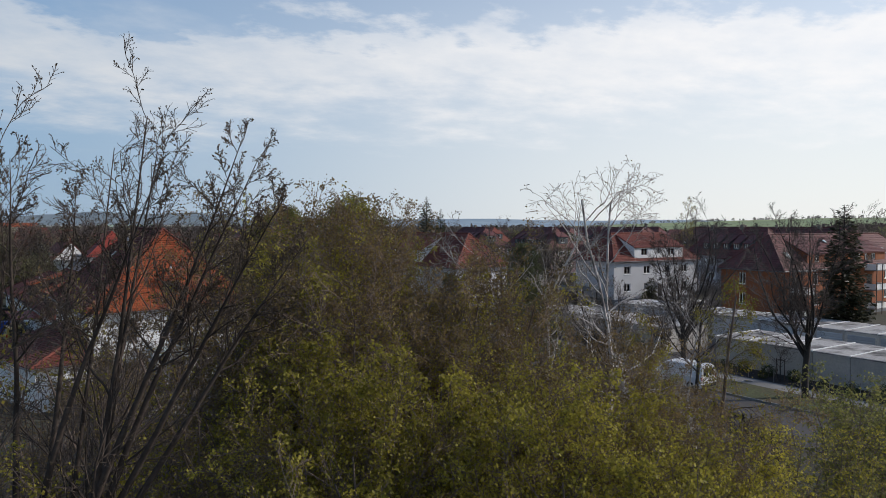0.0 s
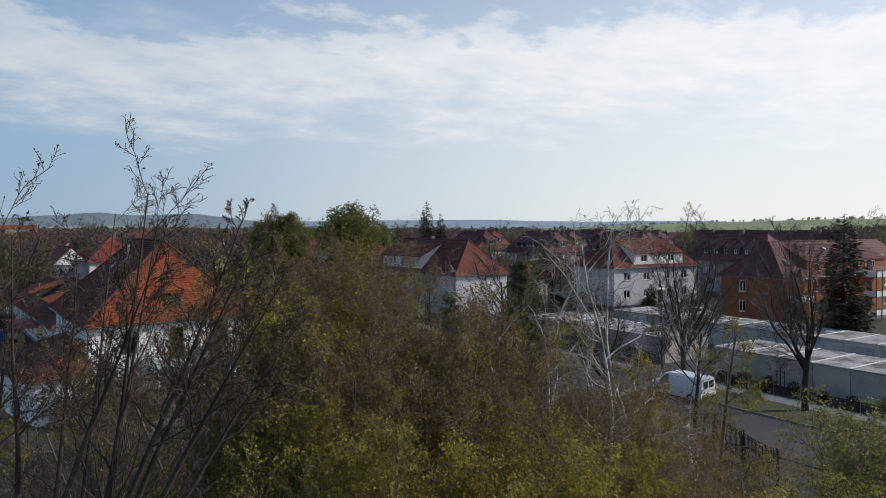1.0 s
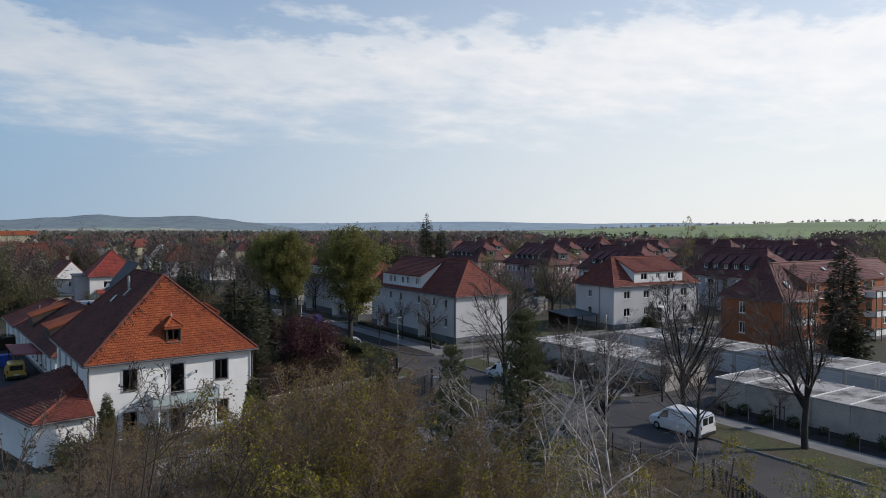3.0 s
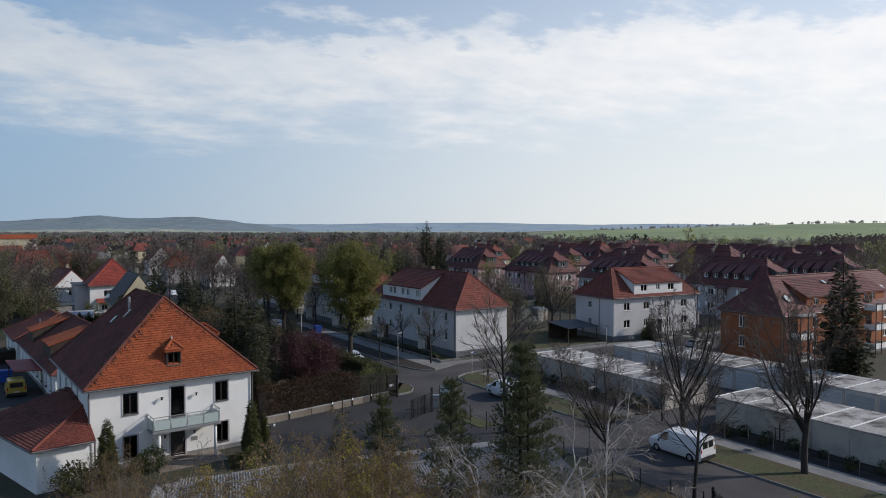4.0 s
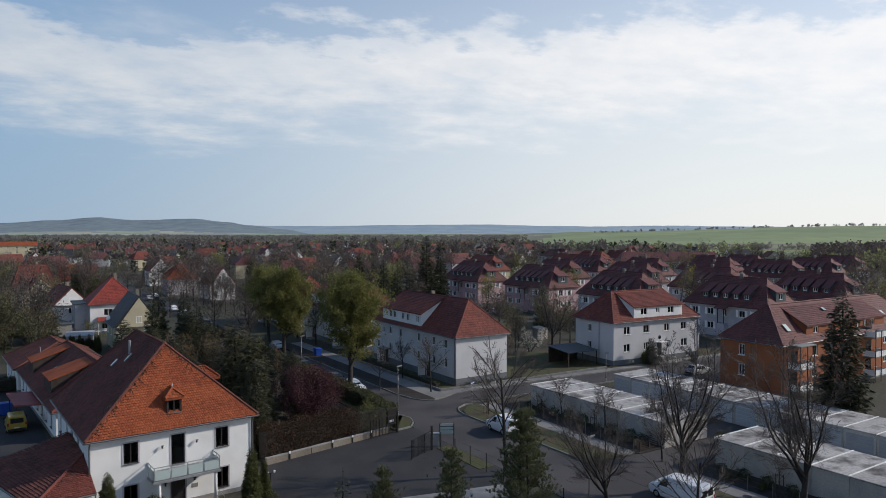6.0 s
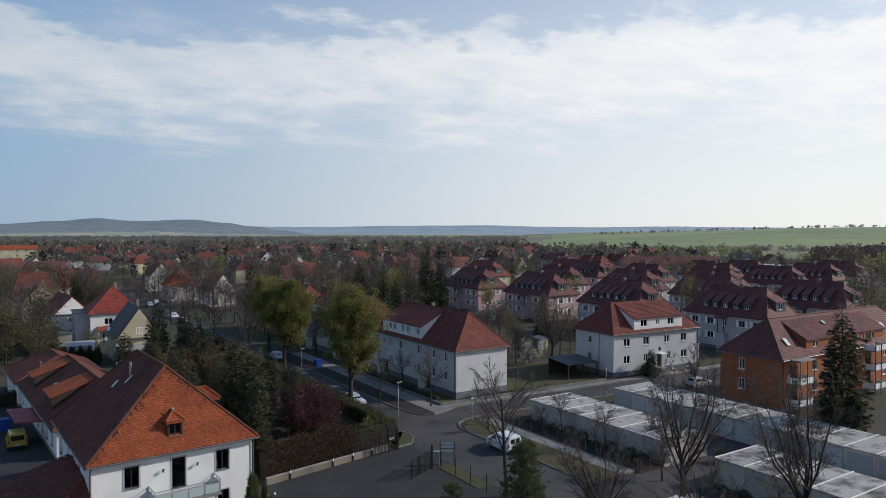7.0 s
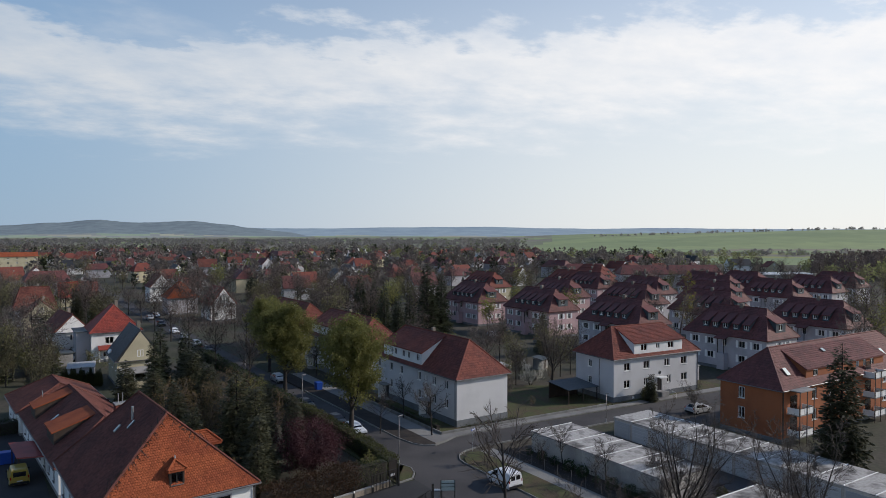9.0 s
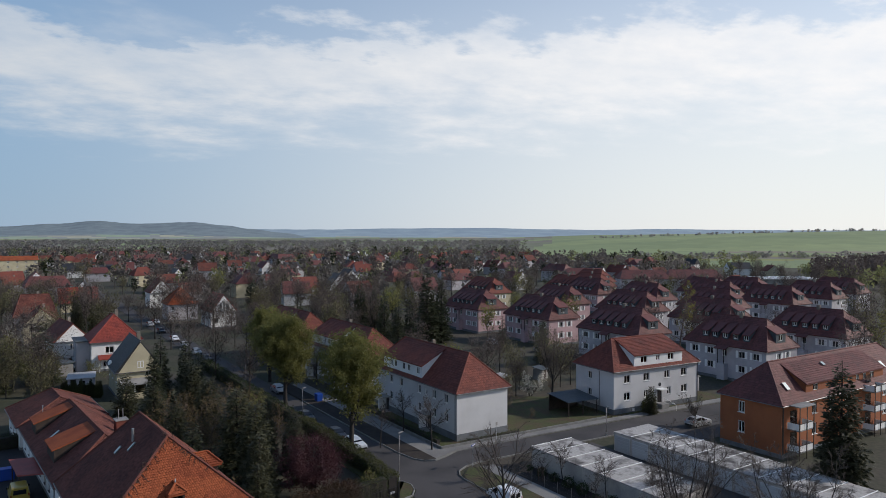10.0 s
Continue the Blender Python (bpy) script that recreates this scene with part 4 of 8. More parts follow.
# white house at the street corner
def corner_house():
    h = thing("white_house", "white two-storey house with a hipped red roof", "house", (53.3, 78.75, 0), 0)
    W, D, E = 8.9, 25.4, 6.65
    lw = []
    for k in (0, 1):
        o = 12.9 * k
        for y in (2.2, 5.4):
            lw += [(D - y - 1.0 - o, 4.9, 0.95, 1.3), (D - y - 1.0 - o, 2.2, 0.95, 1.3)]
        lw += [(D - 8.5 - o, 4.9, 0.7, 1.0), (D - 10.6 - o, 4.9, 0.95, 1.3), (D - 10.6 - o, 2.2, 0.95, 1.3), (D - 8.7 - o, 2.9, 0.55, 0.8), (D - 7.9 - o, 0.15, 1.1, 2.15, "door")]
    wall = walls(h, W, D, E, PLASTER_PALE, {"left": lw, "back": [(2, 2.2, 1, 1.3), (6, 2.2, 1, 1.3)]}, plinth=0.98)
    rf, _ = roof(h, 0, W, 0, D, E + 0.1, 11.5, "y", 3.7, 3.7, TILE_RED, ("front", "left"), (0.3, 0.38), 11, TILE_RED, 0.4, True)
    shed_dormer(rf, "dormer", 9.4, 21.5, 0.06, 7.0, 9.15, 4.4, 11.42, "left", PLASTER_WHITE, TILE_RED,
                [(10.2, 7.65, 0.85, 1.1), (13.0, 7.65, 0.85, 1.1), (14.6, 7.65, 0.85, 1.1), (17.2, 7.65, 0.85, 1.1), (18.6, 7.65, 0.85, 1.1)], label="wide white dormer with a shallow roof")
    skylight(rf, (2.0, 6.2, 8.75), 270, 45, 0.6, 0.9)
    part("chimney", Mesh().cbox(4.9, 14, 10.4, 5.4, 14.5, 12.0, 0.03), SANDSTONE, rf)
    downpipe(h, -0.08, 0.35, E)
    for k in (0, 1):
        y = 7.0 + 12.9 * k
        porch = part("porch", Mesh().box(-1.3, y - 0.9, 2.45, -0.003, y + 1.3, 2.6), CONCRETE, h)
        part("side_panel", Mesh().box(-1.25, y + 1.1, 0.2, -0.05, y + 1.22, 2.45), WOOD_WHITE, porch)
        part("step", Mesh().cbox(-1.3, y - 0.8, -0.1, -0.032, y + 1.1, 0.16, 0.02), CONCRETE, h)
    return h


corner_house()


# second white house on the side street
def side_house():
    h = thing("white_house", "white house with a wide dormer in its red hipped roof", "house", (82.1, 76.7, 0), -4.0)
    W, D, E = 19.0, 9.2, 6.85
    fw = []
    for x in (2.2, 6.45, 11.2, 15.1):
        fw += [(x, 4.85, 1.35 if x != 11.2 else 1.2, 1.3)]
    fw += [(2.2, 2.05, 1.35, 1.3), (6.6, 2.1, 0.95, 1.25), (11.8, 2.05, 0.9, 1.3), (15.2, 2.05, 1.35, 1.3), (9.6, 0.9, 1.05, 2.1, "door"), (4.0, 0.3, 0.5, 0.3), (13.0, 0.3, 0.5, 0.3), (16.5, 0.3, 0.5, 0.3)]
    walls(h, W, D, E, PLASTER_PALE, {"front": fw, "left": [(3.0, 4.9, 0.95, 1.25), (3.0, 2.1, 0.95, 1.25)], "right": [(3.0, 4.9, 0.95, 1.25)]}, plinth=0.85, plinth_mat=PLINTH)
    rf, _ = roof(h, 0, W, 0, D, E + 0.1, 11.35, "x", 4.0, 4.0, TILE_RED, ("front", "left"), (0.3, 0.38), 13, TILE_RED, 0.4)
    shed_dormer(rf, "dormer", 4.4, 15.4, 0.06, 7.1, 9.25, 4.6, 11.3, "front", PLASTER_WHITE, TILE_RED, [(5.9, 7.8, 1.4, 1.15), (9.3, 7.95, 0.8, 0.95), (12.0, 7.8, 1.4, 1.15)], label="wide white dormer with three windows")
    skylight(rf, (1.2, 4.5, 8.3), 270, 42, 0.7, 1.1)
    downpipe(h, -0.08, 3.3, E)
    downpipe(h, W + 0.08, -0.05, E)
    st = part("entrance_steps", Mesh().cbox(9.3, -1.4, -0.2, 10.9, -0.035, 0.9, 0.02), CONCRETE, h)
    part("handrail", Mesh().tube([(10.85, -0.2, 0.85), (10.85, -0.2, 1.75), (10.85, -2.9, 0.95), (10.85, -2.9, -0.1)], 0.03, 6), WOOD_WHITE, st)
    part("porch_roof", Mesh().cbox(9.3, -1.1, 3.15, 10.9, -0.003, 3.28, 0.02), WOOD_WHITE, h)
    part("oval_window", Mesh().tube([(10.1, -0.03, 3.9), (10.1, 0.0, 3.9)], 0.32, 16), GLASS, h)
    return h


side_house()


# orange house with balconies
def orange_house():
    h = thing("orange_house", "orange plastered house with balconies and a hipped roof", "house", (84.3, 50.1, 0), 0)
    W, D, E = 38.0, 8.9, 6.75
    fw = []
    for x in (7.2, 11.5, 15.5, 26.5, 30.5, 34.5):
        fw += [(x, 4.8, 1.2, 1.5), (x, 2.0, 1.2, 1.5)]
    walls(h, W, D, E, PLASTER_ORANGE, {"left": [(2.75, 4.8, 0.95, 1.55), (2.75, 2.1, 0.95, 1.55)], "front": fw}, plinth=0.5)
    rf, _ = roof(h, 0, W, 0, D, E + 0.1, 11.4, "x", 4.4, 4.4, TILE_MAROON, ("front", "left"), (0.32, 0.38), 17, TILE_MAROON, 0.35, True)
    shed_dormer(rf, "dormer", 6.4, 27.5, 0.45, 7.4, 8.95, 4.45, 11.2, "front", PLASTER_ORANGE, TILE_MAROON, [(8.2, 7.7, 1.2, 0.9), (19.5, 7.6, 0.9, 1.0), (21.5, 7.6, 0.9, 1.0), (23.5, 7.6, 1.2, 1.0)], label="wide orange dormer")
    skylight(rf, (3.3, 1.4, 8.7), 0, 45, 0.8, 1.2)
    skylight(rf, (14.5, 2.6, 10.4), 0, 35, 0.7, 0.7)
    skylight(rf, (29.5, 1.6, 8.9), 0, 45, 0.8, 1.2)
    for x0, levels, top in ((1.2, (1.75, 4.55), 6.75), (20.5, (1.6, 4.3, 7.1), 0)):
        for z in levels:
            b = part("balcony", Mesh().box(x0, -1.7, z - 0.9, x0 + 3.4, -0.003, z - 0.78), CONCRETE, h, "balcony with white panels in a dark red frame")
            for k in range(3):
                part("panel", Mesh().box(x0 + 0.08 + k * 1.1, -1.7, z - 0.75, x0 + 1.1 + k * 1.1, -1.66, z + 0.05), WOOD_WHITE, b)
            part("panel", Mesh().box(x0, -1.62, z - 0.75, x0 + 0.04, -0.1, z + 0.05), WOOD_WHITE, b)
            part("panel", Mesh().box(x0 + 3.36, -1.62, z - 0.75, x0 + 3.4, -0.1, z + 0.05), WOOD_WHITE, b)
            part("handrail", Mesh().box(x0 - 0.02, -1.74, z + 0.06, x0 + 3.42, -1.64, z + 0.12), WOOD_DARK, b)
            part("door", Mesh().box(x0 + 0.8, -0.03, z - 0.75, x0 + 2.4, -0.004, z + 1.35), GLASS, b)
        ht = top if top else levels[-1] + 0.1
        for x in (x0 + 0.02, x0 + 1.7, x0 + 3.3):
            part("post", Mesh().box(x - 0.05, -1.78, -0.2, x + 0.07, -1.705, ht), WOOD_DARK, h)
        if top:
            part("balcony_roof", Mesh().box(x0 - 0.1, -1.9, top, x0 + 3.5, -0.003, top + 0.12), CONCRETE, h)
    part("antenna_frame", Mesh().box(0.2, -0.04, 0.5, 0.5, -0.003, 6.5), WOOD_DARK, h)
    return h


orange_house()


# ---- garages ----
def garage(parent_name="garage"):
    """A precast garage unit, 2.98 m wide along y, 6.7 m deep along x; its door looks to +x."""
    h = thing("garage", "precast concrete garage with a stained flat roof", "garage", (0, 0, 0), group="row of garages")
    m = Mesh().box(0, 0.02, -0.1, 6.7, 2.96, 2.38)
    part("wall", m, GARAGE_WALL, h)
    part("roof", Mesh().cbox(-0.06, 0.0, 2.381, 6.76, 2.96, 2.5, 0.02), GARAGE_ROOF, h)
    part("roof_edge", Mesh().box(-0.06, 2.961, 2.40, 6.76, 3.05, 2.56), WOOD_WHITE, h, "white strip on the roof joint")
    prof = [(6.70, 0.0)]
    for k in range(5):
        prof += [(6.74, 0.02 + k * 0.42), (6.755, 0.06 + k * 0.42), (6.755, 0.36 + k * 0.42), (6.74, 0.40 + k * 0.42)]
    prof += [(6.70, 2.12)]
    n = len(prof)
    door = Mesh().add([(x, 0.25, q) for x, q in prof] + [(x, 2.75, q) for x, q in prof],
                      [tuple(range(n - 1, -1, -1)), tuple(range(n, 2 * n))] + [(i, (i + 1) % n, n + (i + 1) % n, n + i) for i in range(n)])
    part("garage_door", door, GARAGE_DOOR, h)
    return h


GARAGE_WALL = material("pale_garage_wall", (0.47, 0.44, 0.395), 0.9, 0.15, 0.5, 6, 0.2, (0.36, 0.34, 0.32), where="World", each=0.12)
GARAGE_ROOF = material("stained_flat_roof", (0.39, 0.372, 0.35), 0.85, 0.35, 0.55, 4, 0.2, (0.095, 0.088, 0.083), where="World", patch=(0.48, 0.66), each=0.15)
GARAGE_DOOR = material("painted_garage_door", (0.40, 0.42, 0.44), 0.5, 0.1, 0.8, 14, 0.05, each=0.25)
unit = garage()
unit.location = (55.5, 45.0, 0)
for i in range(1, 7):
    copy_at(unit, 55.5, 45.0 + 2.9 * i)
for i in range(11):
    copy_at(unit, 55.5, 36.3 - 2.98 * i)
for i in range(13):
    copy_at(unit, 75.7, 64.4 - 2.98 * i, rz=180)


# ---- housing estate behind ----
def estate_house(wall_mat, label, length=18.0, roof_mat=None, tiles=True):
    roof_mat = roof_mat or TILE_MAROON
    h = thing("apartment_house", label, "house", (0, 0, 0), 0, "rows of apartment houses")
    W, D, E = 10.2, length, 6.7
    lw = []
    for y in (1.6, 5.2, 12.2, 15.2):
        lw += [(y, 4.7, 1.35, 1.35), (y, 1.9, 1.35, 1.35)]
    lw += [(8.6, 4.6, 1.0, 1.5), (8.6, 1.8, 1.0, 1.5)]
    fw = [(3.6, 4.7, 1.2, 1.35), (3.6, 1.9, 1.2, 1.35), (6.6, 4.7, 0.9, 1.35), (6.6, 1.9, 0.9, 1.35)]
    walls(h, W, D, E, wall_mat, {"left": lw, "front": fw}, plinth=0.5, sill=False)
    sh = Mesh().box(0, -0.05, 0, 0.5, -0.004, 1.4).data("shutter", WOOD_WHITE)
    for q in lw[:8]:
        for dx in (-0.55, q[2] + 0.05):
            part("shutter", sh, None, h, loc=(0, D - q[0] - dx, q[1]), rz=270)
    for q in fw:
        for dx in (-0.55, q[2] + 0.05):
            part("shutter", sh, None, h, loc=(q[0] + dx, 0, q[1]))
    rf, _ = roof(h, 0, W, 0, D, E + 0.1, 12.2, "y", 3.6, 3.6, roof_mat, ("front", "left") if tiles else (), (0.34, 0.42), 21, roof_mat, 0.45, False)
    for y in (4.6, 6.9, 9.2, 11.5, 13.8):
        shed_dormer(rf, "dormer", y - 0.65, y + 0.65, 0.70, 8.0, 9.3, 3.7, 10.85, "left", SLATE, roof_mat, [(y - 0.45, 8.2, 0.9, 0.95)], False)
    shed_dormer(rf, "dormer", 3.5, 6.7, 0.25, 7.9, 9.9, 2.45, 11.0, "front", SLATE, roof_mat, [(4.4, 8.3, 1.4, 1.25)], False, label="grey slate dormer over the gable end")
    bay = part("loggia", Mesh().box(-1.3, D - 9.9, 0.1, -0.003, D - 8.3, 3.3), wall_mat, h)
    part("loggia_roof", Mesh().add([(-1.7, D - 10.4, 6.3), (0, D - 10.4, 7.0), (0, D - 7.8, 7.0), (-1.7, D - 7.8, 6.3), (-1.7, D - 10.4, 6.15), (0, D - 10.4, 6.85), (0, D - 7.8, 6.85), (-1.7, D - 7.8, 6.15)],
                                   [(0, 1, 2, 3), (7, 6, 5, 4), (0, 4, 5, 1), (1, 5, 6, 2), (2, 6, 7, 3), (3, 7, 4, 0)]), roof_mat, h)
    for y in (D - 9.8, D - 8.4):
        part("post", Mesh().box(-1.28, y - 0.06, 3.3, -1.16, y + 0.06, 6.35), WOOD_DARK, h)
    part("chimney", Mesh().cbox(4.7, D * 0.45, 11.0, 5.3, D * 0.45 + 0.7, 12.9, 0.03), SANDSTONE, rf)
    return h


LABEL_E = "apartment house with a dark red hipped roof and dormers"
grey_e = estate_house(PLASTER_GREY, "grey-white " + LABEL_E)
grey_e.location = (121.0, 75.0, 0)
pink_e = estate_house(PLASTER_PINK, "pink " + LABEL_E)
pink_e.location = (118.0, 132.3, 0)
cream_e = estate_house(PLASTER_CREAM, "cream " + LABEL_E, tiles=False, roof_mat=TILE_RED)
cream_e.location = (151, 202, 0)
for src, spots in ((grey_e, ((149.6, 75), (115.5, 101), (150.5, 103), (151, 130), (205.5, 119), (234, 122), (207, 142), (220, 155), (236, 150), (180, 150), (178, 122), (262, 128))), (pink_e, ((116.5, 160.8), (147, 157), (182, 178))), (cream_e, ((186, 194), (226, 220), (205, 200)))):
    for x, y in spots:
        copy_at(src, x, y)

# ---- plants ----
def turned(d, angle, rng):
    """d turned by an angle away from itself, about a random side."""
    side = d.orthogonal().normalized()
    side.rotate(Matrix.Rotation(rng.uniform(0, 2 * math.pi), 3, d))
    q = d.copy()
    q.rotate(Matrix.Rotation(angle, 3, side))
    return q.normalized()


def limb(mesh, ends, p, d, length, r, lev, S, rng):
    """Grows one limb and its side limbs. S: per level a dict of seg, wob, lift, kids, ang, ratio, start, thin, sides."""
    q = S[lev]
    n = q["seg"]
    pts, rad, dirs = [p.copy()], [r], [d.copy()]
    tip = q.get("tip", 0.25)
    for i in range(n):
        d = d + Vector((rng.gauss(0, 1), rng.gauss(0, 1), rng.gauss(0, 1))) * q["wob"] + Vector((0, 0, q["lift"]))
        d.normalize()
        p = p + d * (length / n)
        pts.append(p.copy())
        rad.append(max(q.get("floor", 0.0042), r * (1 - (1 - tip) * (i + 1) / n)))
        dirs.append(d.copy())
    mesh[min(lev, 1)].tube(pts, rad, q["sides"], 1 if lev >= 2 else 0, cap=False)
    if lev + 1 < len(S):
        kids = q["kids"]
        for k in range(kids):
            f = q["start"] + (1 - q["start"]) * (k + rng.random()) / kids
            x = f * n
            i = min(int(x), n - 1)
            w = x - i
            pp = pts[i].lerp(pts[i + 1], w)
            rr = rad[i] * (1 - w) + rad[i + 1] * w
            dd = turned(dirs[i + 1], radians(q["ang"] * rng.uniform(0.7, 1.3)), rng)
            taper = 1 - q.get("cone", 0.5) * (f - q["start"]) / (1 - q["start"] + 1e-6)
            limb(mesh, ends, pp, dd, length * q["ratio"] * taper * rng.uniform(0.75, 1.2), rr * q["thin"], lev + 1, S, rng)
    if lev + 1 >= len(S) - 1:
        for i in range(1, n + 1):
            ends.append((pts[i], dirs[i], lev))


def leaf_array(ends, per, size, rng, droop=0.3, spread=0.05, wide=0.45, only=None, keep=1.0):
    """Corners of small folded leaves round the twig ends."""
    E = [e for e in ends if (only is None or e[2] >= only)]
    P = np.array([e[0][:] for e in E])
    D = np.array([e[1][:] for e in E])
    r = np.random.RandomState(rng.randint(0, 10 ** 6))
    P, D = np.repeat(P, per, 0), np.repeat(D, per, 0)
    if keep < 1:
        m = r.rand(len(P)) < keep
        P, D = P[m], D[m]
    n = len(P)
    P = P + r.normal(0, spread, (n, 3))
    A = D * 0.6 + r.normal(0, 0.7, (n, 3))
    A[:, 2] -= droop
    A /= np.linalg.norm(A, axis=1)[:, None]
    B = np.cross(A, r.normal(0, 1, (n, 3)))
    B /= np.linalg.norm(B, axis=1)[:, None] + 1e-9
    L = (size * r.uniform(0.6, 1.35, n))[:, None]
    V = np.empty((n, 4, 3))
    V[:, 0] = P
    V[:, 1] = P + A * L * 0.5 + B * L * wide
    V[:, 2] = P + A * L
    V[:, 3] = P + A * L * 0.5 - B * L * wide
    return V.reshape(-1, 3)


def lv(seg, wob, lift, kids=0, ang=40, ratio=0.4, start=0.3, thin=0.6, sides=4, tip=0.25, cone=0.5):
    return dict(seg=seg, wob=wob, lift=lift, kids=kids, ang=ang, ratio=ratio, start=start, thin=thin, sides=sides, tip=tip, cone=cone)


HEIGHT = {}


def tree(name, label, category, stems, S, seed, bark, leaf=None, per=2, size=0.06, keep=1.0, droop=0.3, spread=0.05, wide=0.45, only=None, group="", twig=None, fill=None):
    """A tree: trunk with limbs as one part, crown of leaves as another. stems: (offset, direction, length, radius)."""
    rng = random.Random(seed)
    m, ends = (Mesh(), Mesh()), []
    for o, d, L, r in stems:
        limb(m, ends, Vector(o), Vector(d).normalized(), L, r, 0, S, rng)
    ob = thing(name, label, category, group=group)
    part("trunk", m[0], [bark, twig or bark], ob, smooth=True)
    part("crown", m[1], [bark, twig or bark], ob, smooth=True)
    HEIGHT[ob.name] = max(q[2] for q in m[1].v)
    if leaf:
        V = leaf_array(ends, per, size, rng, droop, spread, wide, only, keep)
        if fill:
            # small clumps all through the crown, thinner where the noise leaves gaps
            cnt, cz, rx, rzz, ox = fill
            extra = []
            while len(extra) < cnt:
                d = Vector((rng.gauss(0, 1), rng.gauss(0, 1), rng.gauss(0, 1))).normalized()
                k = rng.uniform(0.40, 1.0) * (1 + 0.48 * noise.noise(d * 3.2 + Vector((seed, 0, 0))))
                p = Vector((d.x * rx * k + ox, d.y * rx * k, cz + d.z * rzz * k))
                if noise.noise(p * 0.75 + Vector((0, seed, 0))) > 0.06:
                    extra.append((p, d, 9))
            V = np.concatenate([V, leaf_array(extra, 7, size, rng, droop, 0.24, wide)])
        part("foliage", quads("foliage", V, leaf), None, ob)
    return ob


PLACED = {}


def put(ob, X, Y, s=1.0, rz=0.0, z=0.0, label=""):
    """Stands a plant at X right, Y ahead of the first camera."""
    x, y = cw(X, Y)
    if "placed" not in PLACED.get(ob.name, ""):
        PLACED[ob.name] = "placed"
        ob.location, ob.rotation_euler, ob.scale = (x, y, z), (0, 0, radians(rz)), (s, s, s)
        if label:
            ob["label"] = label
        return ob
    return copy_at(ob, x, y, z, rz, s, label)


def fan(n, lean, L, r, rng, spread=0.25, least=0.8):
    out = []
    for i in range(n):
        a = 2 * math.pi * (i + rng.random() * 0.6) / n
        k = lean * rng.uniform(0.4, 1.2)
        out.append(((math.cos(a) * spread * rng.random(), math.sin(a) * spread * rng.random(), -0.15), (math.cos(a) * k, math.sin(a) * k, 1), L * rng.uniform(least, 1.0), r * rng.uniform(0.7, 1.0)))
    return out


# thicket below the camera: many-stemmed young trees in bud
THICKET = [lv(9, 0.07, 0.05, 15, 42, 0.27, 0.30, 0.55, 6, 0.22), lv(6, 0.14, 0.06, 8, 40, 0.42, 0.2, 0.6, 4, 0.3), lv(4, 0.16, 0.04, 5, 40, 0.5, 0.2, 0.65, 3, 0.4), lv(1, 0.15, 0.0, 0, 0, 0, 0, 0, 3, 0.5)]
THICKET[2]["floor"], THICKET[3]["floor"] = 0.0055, 0.0045
LB = "many-stemmed young tree just coming into leaf"
t_bud = [tree("young_tree", LB, "tree", fan(6, 0.14, 13.0, 0.075, random.Random(s), 0.25, 0.94), THICKET, s, BARK_BROWN, lf, 8, sz, kp, 0.45, 0.045, wide=0.34, group="thicket below the camera")
         for s, lf, kp, sz in ((11, LEAF_SPRING, 0.60, 0.052), (12, LEAF_OLIVE, 0.62, 0.048), (13, LEAF_OLIVE, 0.46, 0.045), (14, LEAF_SPRING, 0.85, 0.058))]
SPARSE = [lv(10, 0.10, 0.04, 8, 34, 0.32, 0.30, 0.55, 6, 0.18), lv(6, 0.13, 0.06, 6, 36, 0.42, 0.2, 0.6, 4, 0.25), lv(4, 0.15, 0.04, 5, 38, 0.5, 0.2, 0.6, 3, 0.4), lv(1, 0.16, 0.0, 0, 0, 0, 0, 0, 3, 0.5)]
SPARSE[2]["floor"], SPARSE[3]["floor"] = 0.006, 0.005
t_bare = [tree("slender_tree", "slender reddish-brown tree with few opening buds", "tree", fan(4, 0.20, 13.0, 0.08, random.Random(s)), SPARSE, s, BARK_BROWN, LEAF_OLIVE, 1, 0.045, 0.35, group="thicket below the camera")
          for s in (21, 22)]
NEAR = [lv(16, 0.018, 0.0, 17, 42, 0.17, 0.48, 0.55, 7, 0.06, 0.62), lv(8, 0.13, 0.07, 8, 40, 0.42, 0.15, 0.6, 5, 0.2), lv(5, 0.14, 0.03, 6, 38, 0.42, 0.15, 0.6, 3, 0.4), lv(1, 0.16, 0.0, 0, 0, 0, 0, 0, 3, 0.5)]
NEAR[2]["floor"], NEAR[3]["floor"] = 0.0042, 0.0034
BARK_NEAR = material("dark_brown_bark", (0.080, 0.064, 0.055), 0.95, 0.35, 1.5, 14, 0.4, spec=0.1)
TWIG_DARK = material("blackish_brown_twigs", (0.110, 0.087, 0.074), 0.95, 0.35, 1.5, 14, 0.3, spec=0.1)
